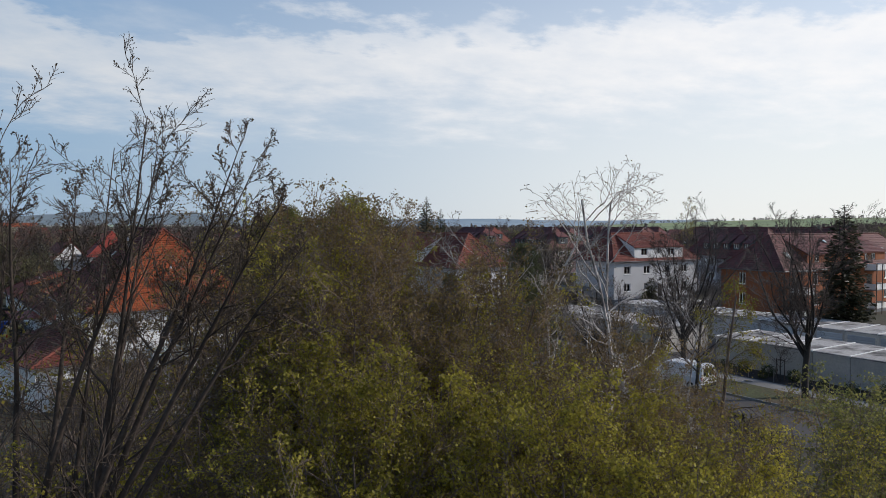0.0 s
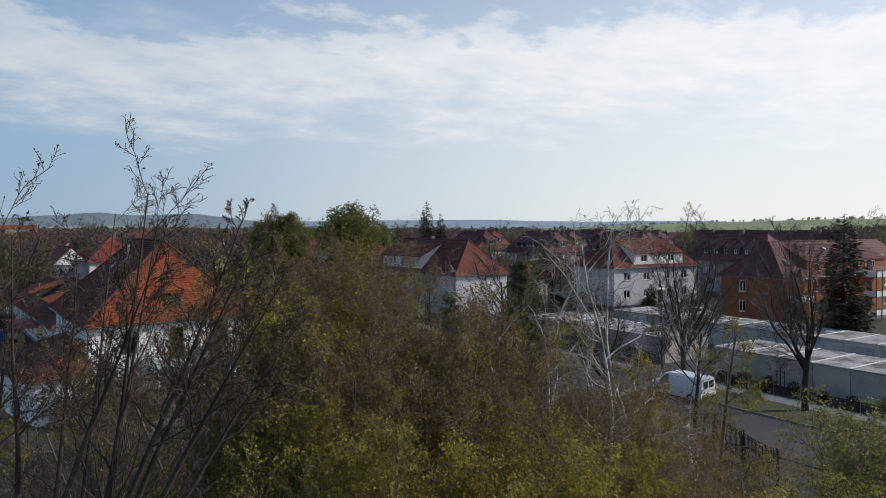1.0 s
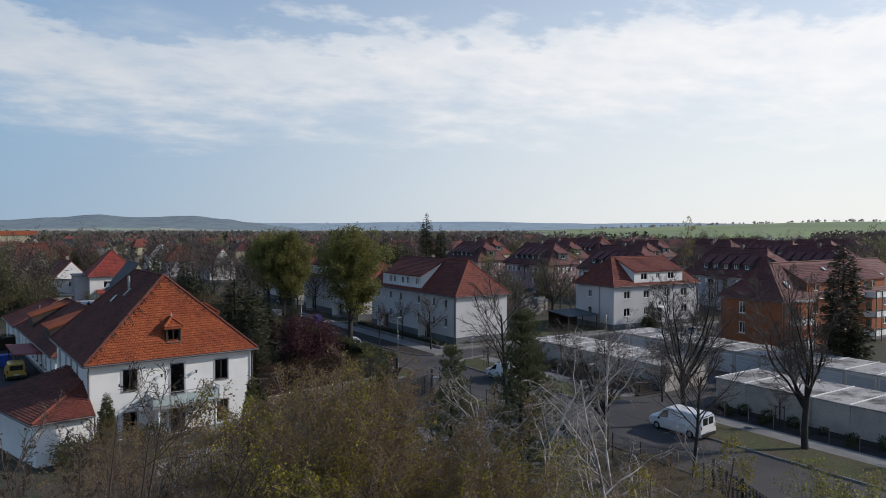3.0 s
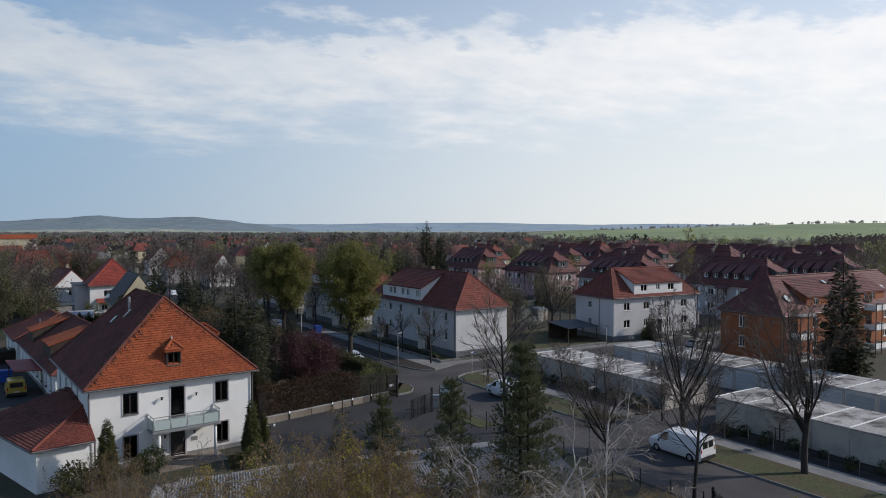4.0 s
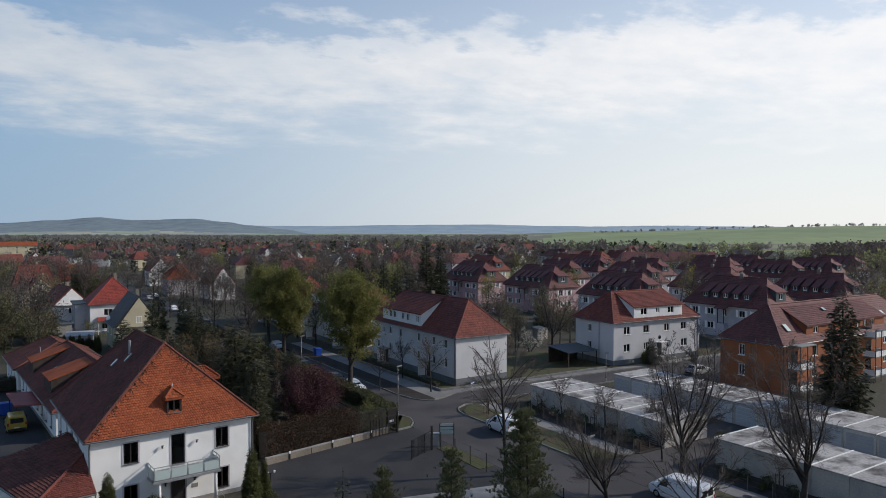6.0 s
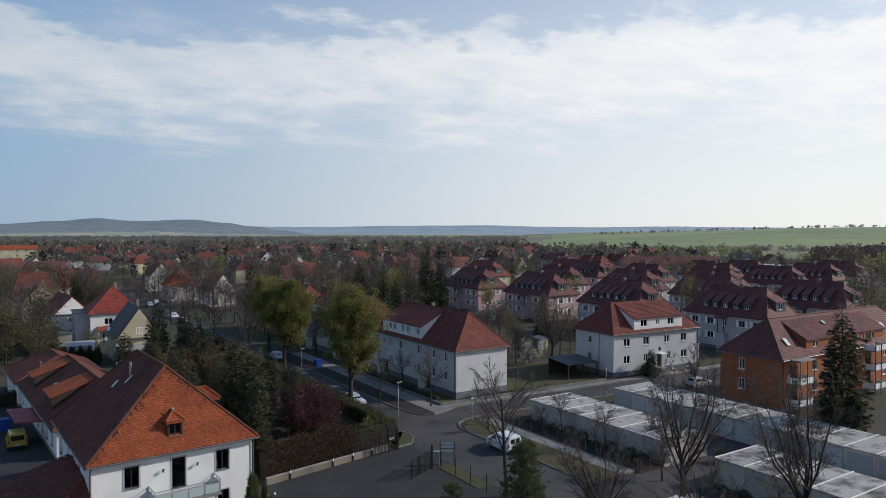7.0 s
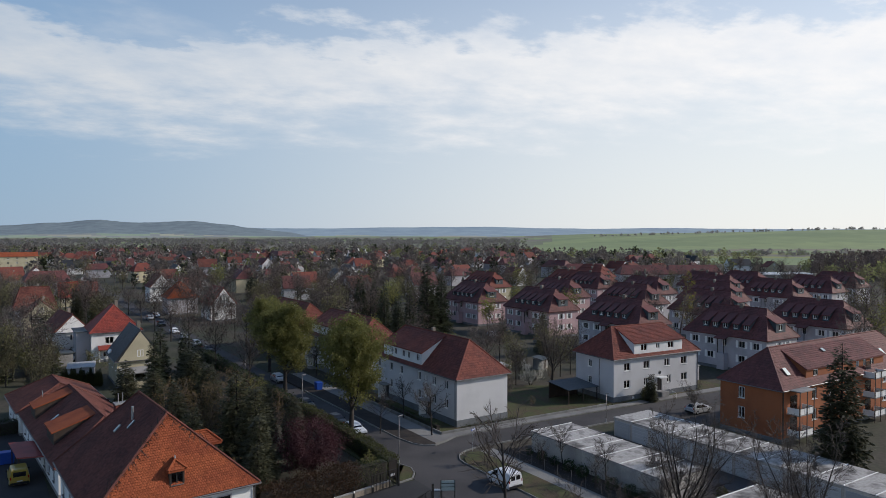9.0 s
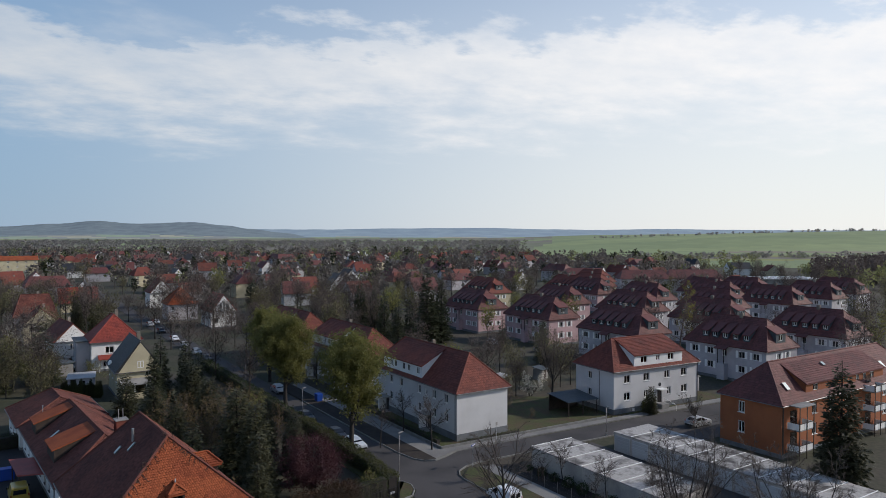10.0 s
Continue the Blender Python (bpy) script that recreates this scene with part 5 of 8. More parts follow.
# stems from the ground and forks off them: foot (right, ahead, up), tip (right, ahead, up), radius
NEAR_STEMS = (((0.5, 0.1, -0.15), (1.5, 0.2, 13.75), 0.085), ((0.2, 0.0, -0.15), (2.75, 0.1, 13.9), 0.10), ((-0.1, -0.2, -0.15), (2.0, -0.3, 13.45), 0.085), ((0.4, 0.2, -0.15), (3.05, 0.5, 13.5), 0.10),
              ((1.55, 0.05, 8.2), (3.5, -0.2, 13.75), 0.058), ((1.75, 0.1, 8.6), (3.95, 0.3, 13.4), 0.054), ((1.9, 0.2, 8.8), (4.3, -0.3, 13.05), 0.050), ((2.2, 0.2, 9.0), (4.3, 0.4, 12.6), 0.046),
              ((0.95, 0.1, 8.5), (1.0, -0.2, 13.4), 0.05), ((1.3, -0.1, 9.0), (2.4, -0.5, 13.5), 0.046), ((0.7, -0.2, 8.4), (0.6, 0.3, 13.0), 0.05), ((1.2, 0.2, 8.8), (1.6, 0.6, 13.2), 0.045))
near_tree = tree("slender_tree", "tall dark-branched tree spreading over the thicket", "tree",
                 [(a, Vector(b) - Vector(a), (Vector(b) - Vector(a)).length, r) for a, b, r in NEAR_STEMS],
                 NEAR, 25, BARK_NEAR, LEAF_BUD, 1, 0.030, 0.7, 0.3, 0.008, 0.3, twig=TWIG_DARK, group="thicket below the camera")
put(near_tree, -6.1, 8.1, 1.0, -VIEW)
for k, X, Y, hgt, rz in ((1, -6.9, 12.6, 10.4, 75), (0, -9.2, 15.0, 11.2, 200), (1, -7.6, 16.5, 11.4, 20), (1, -5.6, 15.8, 10.9, 330), (0, -12.0, 20.0, 10.8, 10), (1, -10.0, 21.0, 11.3, 120), (0, -8.0, 19.5, 11.2, 250), (1, -5.6, 20.5, 11.2, 300)):
    put(t_bare[k], X, Y, hgt / HEIGHT[t_bare[k].name], rz)
# a denser belt further on, leafy lower growth in front of it, thin tops behind
for k, X, Y, hgt, rz in ((2, -2.4, 14.3, 13.4, 260), (1, -2.0, 13.1, 13.3, 190), (1, -3.0, 15.2, 13.2, 45), (0, -2.6, 13.0, 13.5, 330), (2, -1.5, 14.1, 12.6, 40), (0, -2.2, 13.6, 13.2, 120), (1, -1.9, 14.6, 13.2, 300), (0, -2.9, 14.8, 13.3, 210), (1, -8.4, 13.4, 9.6, 70), (2, -3.2, 10.2, 9.2, 133), (0, -1.3, 9.4, 10.0, 20), (1, -2.8, 13.6, 13.3, 250), (2, -3.2, 13.2, 12.7, 10), (0, 0.0, 12.6, 12.0, 300), (2, 0.7, 13.9, 11.5, 120), (1, 1.3, 12.6, 11.1, 10),
                         (2, 2.0, 13.8, 11.1, 215), (1, 2.8, 12.8, 10.7, 330), (0, 3.7, 13.4, 10.0, 100), (0, -1.0, 8.9, 10.8, 77), (3, -0.8, 9.4, 11.3, 160), (0, 0.1, 8.7, 11.1, 270),
                         (3, 1.0, 9.2, 11.0, 190), (0, 1.9, 8.9, 10.7, 222), (3, 2.7, 9.8, 10.3, 45), (1, 3.5, 10.6, 10.0, 15), (1, 4.5, 11.6, 9.9, 75), (2, 5.4, 12.8, 8.6, 33), (2, -3.0, 20.0, 10.5, 140), (1, -1.5, 19.0, 10.3, 260),
                         (2, 0.2, 20.0, 9.0, 310), (2, 1.9, 19.0, 8.5, 200), (1, 3.5, 20.5, 7.9, 90), (0, -1.0, 13.4, 12.0, 230), (1, 0.4, 14.8, 11.3, 170), (2, 1.6, 15.2, 10.8, 20), (1, -2.3, 15.4, 13.5, 280),
                         (0, -1.6, 11.0, 11.6, 330), (1, 0.6, 10.8, 11.5, 200), (0, 2.2, 11.2, 11.0, 90), (3, -0.3, 8.2, 10.6, 15), (3, 1.5, 8.1, 10.3, 310), (3, 3.3, 9.2, 9.9, 250), (3, 4.2, 10.4, 9.6, 120)):
    put(t_bud[k], X, Y, hgt / HEIGHT[t_bud[k].name], rz)
# white birches
BARK_BIRCH_TWIG = material("pale_birch_twigs", (0.36, 0.32, 0.285), 0.85, 0.3, 2.5, 9, 0.2)
BIRCH = [lv(16, 0.12, 0.09, 17, 42, 0.17, 0.42, 0.6, 7, 0.25, 0.3), lv(8, 0.22, 0.05, 8, 42, 0.42, 0.2, 0.6, 4, 0.25), lv(5, 0.22, -0.06, 5, 40, 0.5, 0.2, 0.65, 3, 0.4), lv(3, 0.2, -0.12, 0, 0, 0, 0, 0, 3, 0.5)]
birch = tree("birch", "bare white-barked birch with crooked branches", "tree", [((0, 0, -0.15), (-0.06, 0.02, 1), 13.8, 0.085), ((0.2, 0, -0.15), (0.06, 0.05, 1), 13.4, 0.08), ((0, 0.2, -0.15), (0.0, -0.06, 1), 12.8, 0.07), ((0, 0.1, -0.15), (-0.10, 0.02, 1), 12.6, 0.07), ((0.1, 0.1, -0.15), (0.12, -0.03, 1), 12.4, 0.07)],
             BIRCH, 31, BARK_BIRCH, LEAF_OLIVE, 1, 0.035, 0.12, twig=BARK_BIRCH_TWIG)
put(birch, 3.2, 14.6, 14.2 / HEIGHT[birch.name], 0)
put(birch, 6.4, 19.0, 0.78, 120)
WEEP = [lv(9, 0.035, 0.05, 24, 50, 0.15, 0.32, 0.5, 6, 0.15, 0.6), lv(6, 0.10, -0.03, 9, 45, 0.6, 0.2, 0.5, 4, 0.25), lv(6, 0.08, -0.30, 4, 30, 0.6, 0.2, 0.6, 3, 0.5), lv(3, 0.06, -0.35, 0, 0, 0, 0, 0, 3, 0.6)]
weeping = tree("birch", "weeping birch with hanging twigs in young leaf", "tree", [((0, 0, -0.15), (0.02, 0.0, 1), 11.6, 0.13)], WEEP, 33, BARK_BROWN, LEAF_SPRING, 2, 0.04, 0.95, twig=BARK_BROWN)
put(weeping, 6.5, 17.0, 11.5 / HEIGHT[weeping.name], 0)
put(weeping, 4.1, 15.4, 10.6 / HEIGHT[weeping.name], 140)
put(weeping, 5.3, 14.6, 9.4 / HEIGHT[weeping.name], 260)
put(weeping, 51.5, 150.0, 1.62, 30, 0, "tall feathery birch in pale young leaf")
# bushes lower down
BUSH = [lv(5, 0.12, 0.05, 9, 40, 0.42, 0.15, 0.6, 4, 0.2), lv(4, 0.15, 0.04, 6, 40, 0.45, 0.15, 0.6, 3, 0.3), lv(3, 0.16, 0.02, 3, 40, 0.5, 0.2, 0.6, 3, 0.4), lv(1, 0.16, 0.0, 0, 0, 0, 0, 0, 3, 0.5)]
bush = tree("bush", "dense bush in fresh green leaf", "bush", fan(9, 0.42, 5.0, 0.05, random.Random(41)), BUSH, 41, BARK_BROWN, LEAF_GREEN, 3, 0.065, 0.9, spread=0.08)
bush_brown = tree("bush", "dense bush with brownish buds", "bush", fan(9, 0.42, 5.0, 0.05, random.Random(42)), BUSH, 42, BARK_BROWN, LEAF_OLIVE, 2, 0.055, 0.8, spread=0.07)
for X, Y, s, rz in ((14.2, 23.0, 1.3, 0), (15.2, 24.5, 1.4, 70), (9.0, 21.0, 1.0, 150), (17.5, 27.0, 1.3, 220), (13.8, 19.0, 1.25, 300), (9.2, 17.0, 1.2, 30), (4.2, 26.0, 1.3, 10), (7.2, 24.0, 1.25, 110)):
    put(bush, X, Y, s, rz)
for X, Y, s, rz in ((-8.6, 25.0, 1.75, 0), (-7.0, 27.0, 1.8, 60), (-11.5, 22.0, 1.6, 130), (-5.2, 23.5, 1.5, 210), (-2.0, 25.5, 1.5, 280), (1.8, 23.0, 1.6, 330), (6.4, 29.5, 1.35, 20), (8.9, 30.5, 1.2, 75), (9.8, 27.5, 1.15, 170), (-13.5, 27.0, 1.5, 15), (-16.5, 33.0, 1.3, 100), (-18.5, 38.0, 1.1, 45), (10.8, 33.5, 1.0, 5), (3.4, 20.5, 1.5, 250), (-0.5, 20.5, 1.5, 90)):
    put(bush_brown, X, Y, s, rz)

# bare street trees
STREET = [lv(6, 0.05, 0.02, 9, 33, 2.05, 0.60, 0.50, 9, 0.7, 0.15), lv(9, 0.11, 0.05, 14, 38, 0.34, 0.10, 0.5, 6, 0.12), lv(6, 0.14, 0.05, 10, 40, 0.42, 0.10, 0.6, 3, 0.3), lv(3, 0.15, 0.03, 6, 38, 0.55, 0.15, 0.7, 3, 0.4), lv(1, 0.16, 0.0, 0, 0, 0, 0, 0, 3, 0.5)]
for k, w in ((2, 0.010), (3, 0.007), (4, 0.005)):
    STREET[k]["floor"] = w
BARK_FINE = material("grey_brown_twigs", (0.115, 0.094, 0.082), 0.9, 0.35, 1.5, 14, 0.3)
bare = [tree("street_tree", "bare dark-branched street tree", "tree", [((0, 0, -0.1), (0.02, 0.01, 1), 3.4, 0.185)], STREET, s, BARK, twig=BARK_FINE, group="bare street trees") for s in (51, 52, 54)]
FINE = [lv(6, 0.05, 0.02, 12, 40, 0.62, 0.45, 0.5, 6, 0.4, 0.3), lv(5, 0.12, 0.06, 9, 36, 0.45, 0.15, 0.55, 4, 0.25), lv(4, 0.14, 0.04, 7, 36, 0.5, 0.15, 0.6, 3, 0.4), lv(3, 0.15, 0.0, 0, 0, 0, 0, 0, 3, 0.5)]
for k, w in ((1, 0.015), (2, 0.010), (3, 0.007)):
    FINE[k]["floor"] = w
small_bare = [tree("street_tree", "small bare street tree", "tree", [((0, 0, -0.1), (0.0, 0.01, 1), 4.4, 0.10)], FINE, s, BARK, twig=BARK_FINE, group="bare street trees") for s in (61, 62)]
for k, X, Y, s, rz, b in ((0, 26.5, 50.0, 14.3 / HEIGHT[bare[0].name], 0, bare), (1, 19.9, 56.5, 15.2 / HEIGHT[bare[1].name], 70, bare), (2, 12.0, 50.0, 9.9 / HEIGHT[bare[2].name], 140, bare), (1, 5.6, 60.3, 12.6 / HEIGHT[small_bare[1].name], 200, small_bare), (0, 16.4, 44.5, 9.4 / HEIGHT[small_bare[0].name], 60, small_bare), (0, -1.6, 91.4, 1.25, 30, small_bare), (1, -5.9, 100.0, 1.0, 120, small_bare),
                          (0, -8.6, 92.5, 1.0, 220, small_bare), (2, 20.5, 64.0, 0.55, 20, bare), (0, 19.0, 120.5, 1.25, 250, bare), (2, 38.0, 103.0, 0.5, 90, bare), (1, 22.3, 72.0, 0.5, 10, bare), (0, 13.6, 78.0, 0.9, 300, small_bare), (1, 17.6, 74.0, 0.85, 190, small_bare)):
    put(b[k], X, Y, s, rz, 0.05)

# big trees in leaf along the street
BROAD = [lv(7, 0.05, 0.02, 16, 42, 0.36, 0.28, 0.55, 8, 0.3, 0.30), lv(6, 0.11, 0.05, 11, 42, 0.5, 0.2, 0.55, 5, 0.25), lv(5, 0.13, 0.04, 6, 42, 0.5, 0.2, 0.6, 3, 0.35), lv(4, 0.14, 0.0, 0, 0, 0, 0, 0, 3, 0.5)]
broad = [tree("tree", "large deciduous tree in fresh green leaf", "tree", [((0, 0, -0.1), (0.03, 0.0, 1), 14.0, 0.42)], BROAD, s, BARK, LEAF_GREEN, 4, 0.25, 0.9, 0.3, 0.34, 0.42, group="trees in leaf", fill=fl) for s, fl in ((71, (2900, 14.2, 5.1, 4.3, 0.3)), (73, (3000, 12.0, 5.4, 5.0, 0.0)))]
for k, X, Y, s, rz in ((0, -12.1, 89.3, 0.88, -VIEW), (1, -25.8, 112.0, 0.92, 90), (1, -34.0, 134.0, 0.85, 10)):
    put(broad[k], X, Y, s, rz)
plum = tree("plum_tree", "rounded dark red-leaved ornamental plum", "tree", fan(5, 0.55, 4.6, 0.10, random.Random(75)), BUSH, 75, BARK, LEAF_RED, 3, 0.12, 1.0, 0.2, 0.14, 0.5, fill=(2600, 3.9, 3.7, 2.9, 0.0))
put(plum, -14.6, 75.0, 1.0, 0)
put(bush, -8.4, 74.5, 0.62, 30, 0, "yellow-green budding shrub beside the hedge")


def conifer(name, label, H, R, seed, leaf, levels=26, start=0.08, droop=0.35, spray=0.34, per=13, fluff=0.06, round_top=0.75, category="tree", group=""):
    """A fir or spruce: trunk and whorls of drooping boughs set with needle sprays."""
    rng = random.Random(seed)
    r = np.random.RandomState(seed)
    m = Mesh().tube([(0, 0, -0.1), (0, 0, H * 0.5), (0.02, 0, H)], [R * 0.09, R * 0.055, 0.015], 7)
    out = []
    for i in range(levels):
        f = start + (1 - start) * i / levels
        z = H * f
        reach = R * (1 - f) ** round_top * rng.uniform(0.8, 1.12)
        n = max(4, int(9 * (1 - f) + 4))
        for k in range(n):
            a = 2 * math.pi * (k + rng.random()) / n
            L = reach * rng.uniform(0.7, 1.1)
            if L < 0.08:
                continue
            tilt = droop * (1 - f * 1.5)
            pts = [Vector((math.cos(a) * L * q, math.sin(a) * L * q, z - tilt * L * q + 0.18 * L * q * q)) for q in (0.05, 0.35, 0.7, 1.0)]
            if L > 0.5:
                m.tube(pts, [0.02 + 0.012 * L, 0.015 + 0.006 * L, 0.01, 0.004], 3, cap=False)
            cnt = max(3, int(per * L))
            q = r.uniform(0.15, 1.0, cnt) ** 0.7
            c = np.stack([np.cos(a) * L * q, np.sin(a) * L * q, z - tilt * L * q + 0.18 * L * q * q], 1)
            side = r.choice([-1, 1], cnt) * r.uniform(0.3, 1.2, cnt)
            ang = a + side
            d = np.stack([np.cos(ang), np.sin(ang), r.normal(-0.15, 0.25, cnt)], 1)
            d /= np.linalg.norm(d, axis=1)[:, None]
            w = np.cross(d, np.stack([r.normal(0, 0.4, cnt), r.normal(0, 0.4, cnt), np.ones(cnt)], 1))
            w /= np.linalg.norm(w, axis=1)[:, None]
            s = (spray * r.uniform(0.5, 1.2, cnt) * min(1.0, 0.35 + L))[:, None]
            c += r.normal(0, fluff, c.shape)
            V = np.empty((cnt, 4, 3))
            V[:, 0], V[:, 1], V[:, 2], V[:, 3] = c, c + d * s * 0.55 + w * s * 0.20, c + d * s, c + d * s * 0.55 - w * s * 0.20
            out.append(V.reshape(-1, 3))
    ob = thing(name, label, category, group=group)
    part("trunk", m, BARK, ob)
    part("crown", quads("crown", np.concatenate(out), leaf), None, ob)
    return ob


spruce = conifer("spruce", "tall dark green spruce", 15.0, 2.9, 81, NEEDLE, 40, 0.06, 0.35, 0.62, 12)
spruce_big = conifer("spruce", "dense old spruce beside the orange house", 15.0, 3.2, 86, OLIVE_NEEDLE, 40, 0.05, 0.5, 0.7, 14, 0.12, 0.65)
yew = conifer("conifer", "broad dark evergreen conifer", 12.0, 3.2, 82, OLIVE_NEEDLE, 30, 0.03, 0.25, 0.7, 13, 0.22, 0.42)
cypress = conifer("cypress", "tall grey-green garden cypress", 13.0, 2.4, 85, OLIVE_NEEDLE, 34, 0.03, -0.3, 0.5, 18, 0.12, 0.55)
put(spruce_big, 44.2, 76.0, 1.0, 0)
for X, Y, s, rz in ((-4.24, 178.0, 1.36, 0), (-0.6, 182.0, 1.15, 40), (-2.6, 184.0, 0.95, 100), (-46.3, 112.0, 0.85, 60), (-44.0, 104.0, 0.8, 10), (-42.6, 113.0, 0.82, 130), (-39.4, 110.0, 0.72, 220), (-10.0, 152.0, 0.95, 0), (-33.5, 150, 0.9, 80), (22, 152, 0.7, 20), (-115, 215, 0.8, 0), (-120, 230, 0.7, 0), (-14.5, 168, 1.0, 15), (-23, 190, 1.1, 70), (-19.5, 194, 0.95, 140)):
    put(spruce, X, Y, s, rz)
for X, Y, s, rz in ((-21.5, 78.0, 0.80, 0), (-25.0, 82.5, 0.86, 50), (-18.5, 84.0, 0.58, 100), (-33.0, 96.0, 0.74, 220), (-19.5, 72.0, 0.66, 300), (-37.0, 101.0, 0.8, 20), (-33.0, 84.0, 0.7, 120), (-39.0, 92.0, 0.72, 170), (-41.0, 110.0, 0.7, 200), (-45.5, 98.0, 0.72, 130), (-18.2, 66.5, 0.55, 30), (-28.0, 76.0, 0.62, 80)):
    put(yew, X, Y, s, rz)
for X, Y, s, rz in ((-22.5, 87.0, 0.66, 0), (-17.0, 79.0, 0.60, 30), (-101.0, 190, 0.8, 0), (-105, 196, 0.72, 20), (-98.5, 197, 0.7, 40), (-24.2, 71.0, 0.5, 120)):
    put(cypress, X, Y, s, rz)
for X, Y, s, rz in ((-27.5, 98.0, 1.25, 0), (-29.0, 92.0, 1.7, 65), (-23.0, 93.0, 1.15, 130), (-31.0, 104.0, 1.1, 200), (-29.5, 86.0, 1.6, 265), (-35.5, 90.0, 1.6, 310), (-20.0, 90.0, 0.9, 85), (-36.0, 106.0, 1.3, 175), (-21.5, 66.5, 1.0, 10), (-26.0, 68.5, 1.1, 90)):
    put(bush_brown if rz % 20 else bush, X, Y, s, rz)


def pine(name, label, H, R, seed, trunks=((0, 0),), low=0.14):
    """A pine: open tiers of boughs with tufts of long needles towards their ends."""
    rng, r = random.Random(seed), np.random.RandomState(seed)
    m, tufts = Mesh(), []
    for ox, oy in trunks:
        m.tube([(ox, oy, -0.1), (ox + 0.05, oy, H * 0.4), (ox * 0.8, oy * 0.8, H * 0.75), (ox * 0.7, oy, H)], [0.13, 0.10, 0.06, 0.02], 8)
        tiers = 15
        for i in range(tiers):
            f = low + (0.98 - low) * i / (tiers - 1)
            n = 7 if f < 0.8 else 5
            for k in range(n):
                a = 2 * math.pi * (k + rng.random() * 0.7) / n + i * 1.3
                L = max(0.22, 1.18 * R * (1 - f) ** 0.85) * rng.uniform(0.6, 1.15)
                base = Vector((ox * (1 - 0.25 * f), oy, H * f + rng.uniform(-0.12, 0.12)))
                d = Vector((math.cos(a), math.sin(a), -0.05 + 0.5 * f))
                pts = [base]
                for q in range(4):
                    d = (d + Vector((rng.gauss(0, 0.12), rng.gauss(0, 0.12), 0.10))).normalized()
                    pts.append(pts[-1] + d * L / 4)
                m.tube(pts, [0.032, 0.025, 0.018, 0.012, 0.006], 4, cap=False)
                for q in range(1, 5):
                    for _ in range(1 + 2 * q):
                        o = Vector((rng.gauss(0, 0.19), rng.gauss(0, 0.19), rng.gauss(0.05, 0.10)))
                        tufts.append((pts[q] + o, (d + Vector((rng.gauss(0, 0.35), rng.gauss(0, 0.35), 0.6))).normalized()))
        for _ in range(10):
            tufts.append((Vector((ox * 0.7 + rng.gauss(0, 0.06), oy + rng.gauss(0, 0.06), H - rng.random() * 0.6)), Vector((rng.gauss(0, 0.3), rng.gauss(0, 0.3), 1))))
    per = 15
    P = np.repeat(np.array([t[0][:] for t in tufts]), per, 0)
    D = np.repeat(np.array([t[1][:] for t in tufts]), per, 0)
    n = len(P)
    D = D + r.normal(0, 0.5, (n, 3))
    D /= np.linalg.norm(D, axis=1)[:, None]
    B = np.cross(D, r.normal(0, 1, (n, 3)))
    B /= np.linalg.norm(B, axis=1)[:, None]
    L = r.uniform(0.14, 0.27, n)[:, None]
    V = np.stack([P - B * 0.014, P + B * 0.014, P + D * L], 1).reshape(-1, 3)
    ob = thing(name, label, "tree", group="pines in the yard")
    part("trunk", m, BARK, ob)
    part("crown", quads("crown", V, NEEDLE_PINE, 3), None, ob)
    return ob


pine_a = pine("pine", "dense dark green pine", 9.7, 2.75, 91, low=0.06)
pine_two = pine("pine", "tall two-trunked pine with open boughs", 11.4, 3.0, 93, ((-0.25, 0), (0.45, 0.1)))
put(pine_a, -3.1, 35.2, 0.94, 0)
put(pine_a, 0.45, 36.5, 1.0, 100)
put(pine_two, 4.5, 38.3, 1.0, 0)
young = conifer("spruce", "young spruce with upright tip", 9.6, 1.7, 95, NEEDLE, 34, 0.05, 0.15, 0.34, 26, 0.05)
put(young, -5.1, 34.7, 1.0, 0)
put(young, -6.4, 34.0, 0.70, 50)
put(young, -9.6, 30.5, 0.72, 90)
thuja = conifer("thuja", "slim green columnar thuja", 4.9, 0.66, 97, THUJA_LEAF, 46, 0.01, -1.2, 0.26, 120, 0.05, 0.40, "shrub")
put(thuja, -23.2, 47.2, 1.0, 0)
put(thuja, -14.9, 53.2, 0.98, 40)
put(thuja, -14.2, 54.3, 0.7, 80)


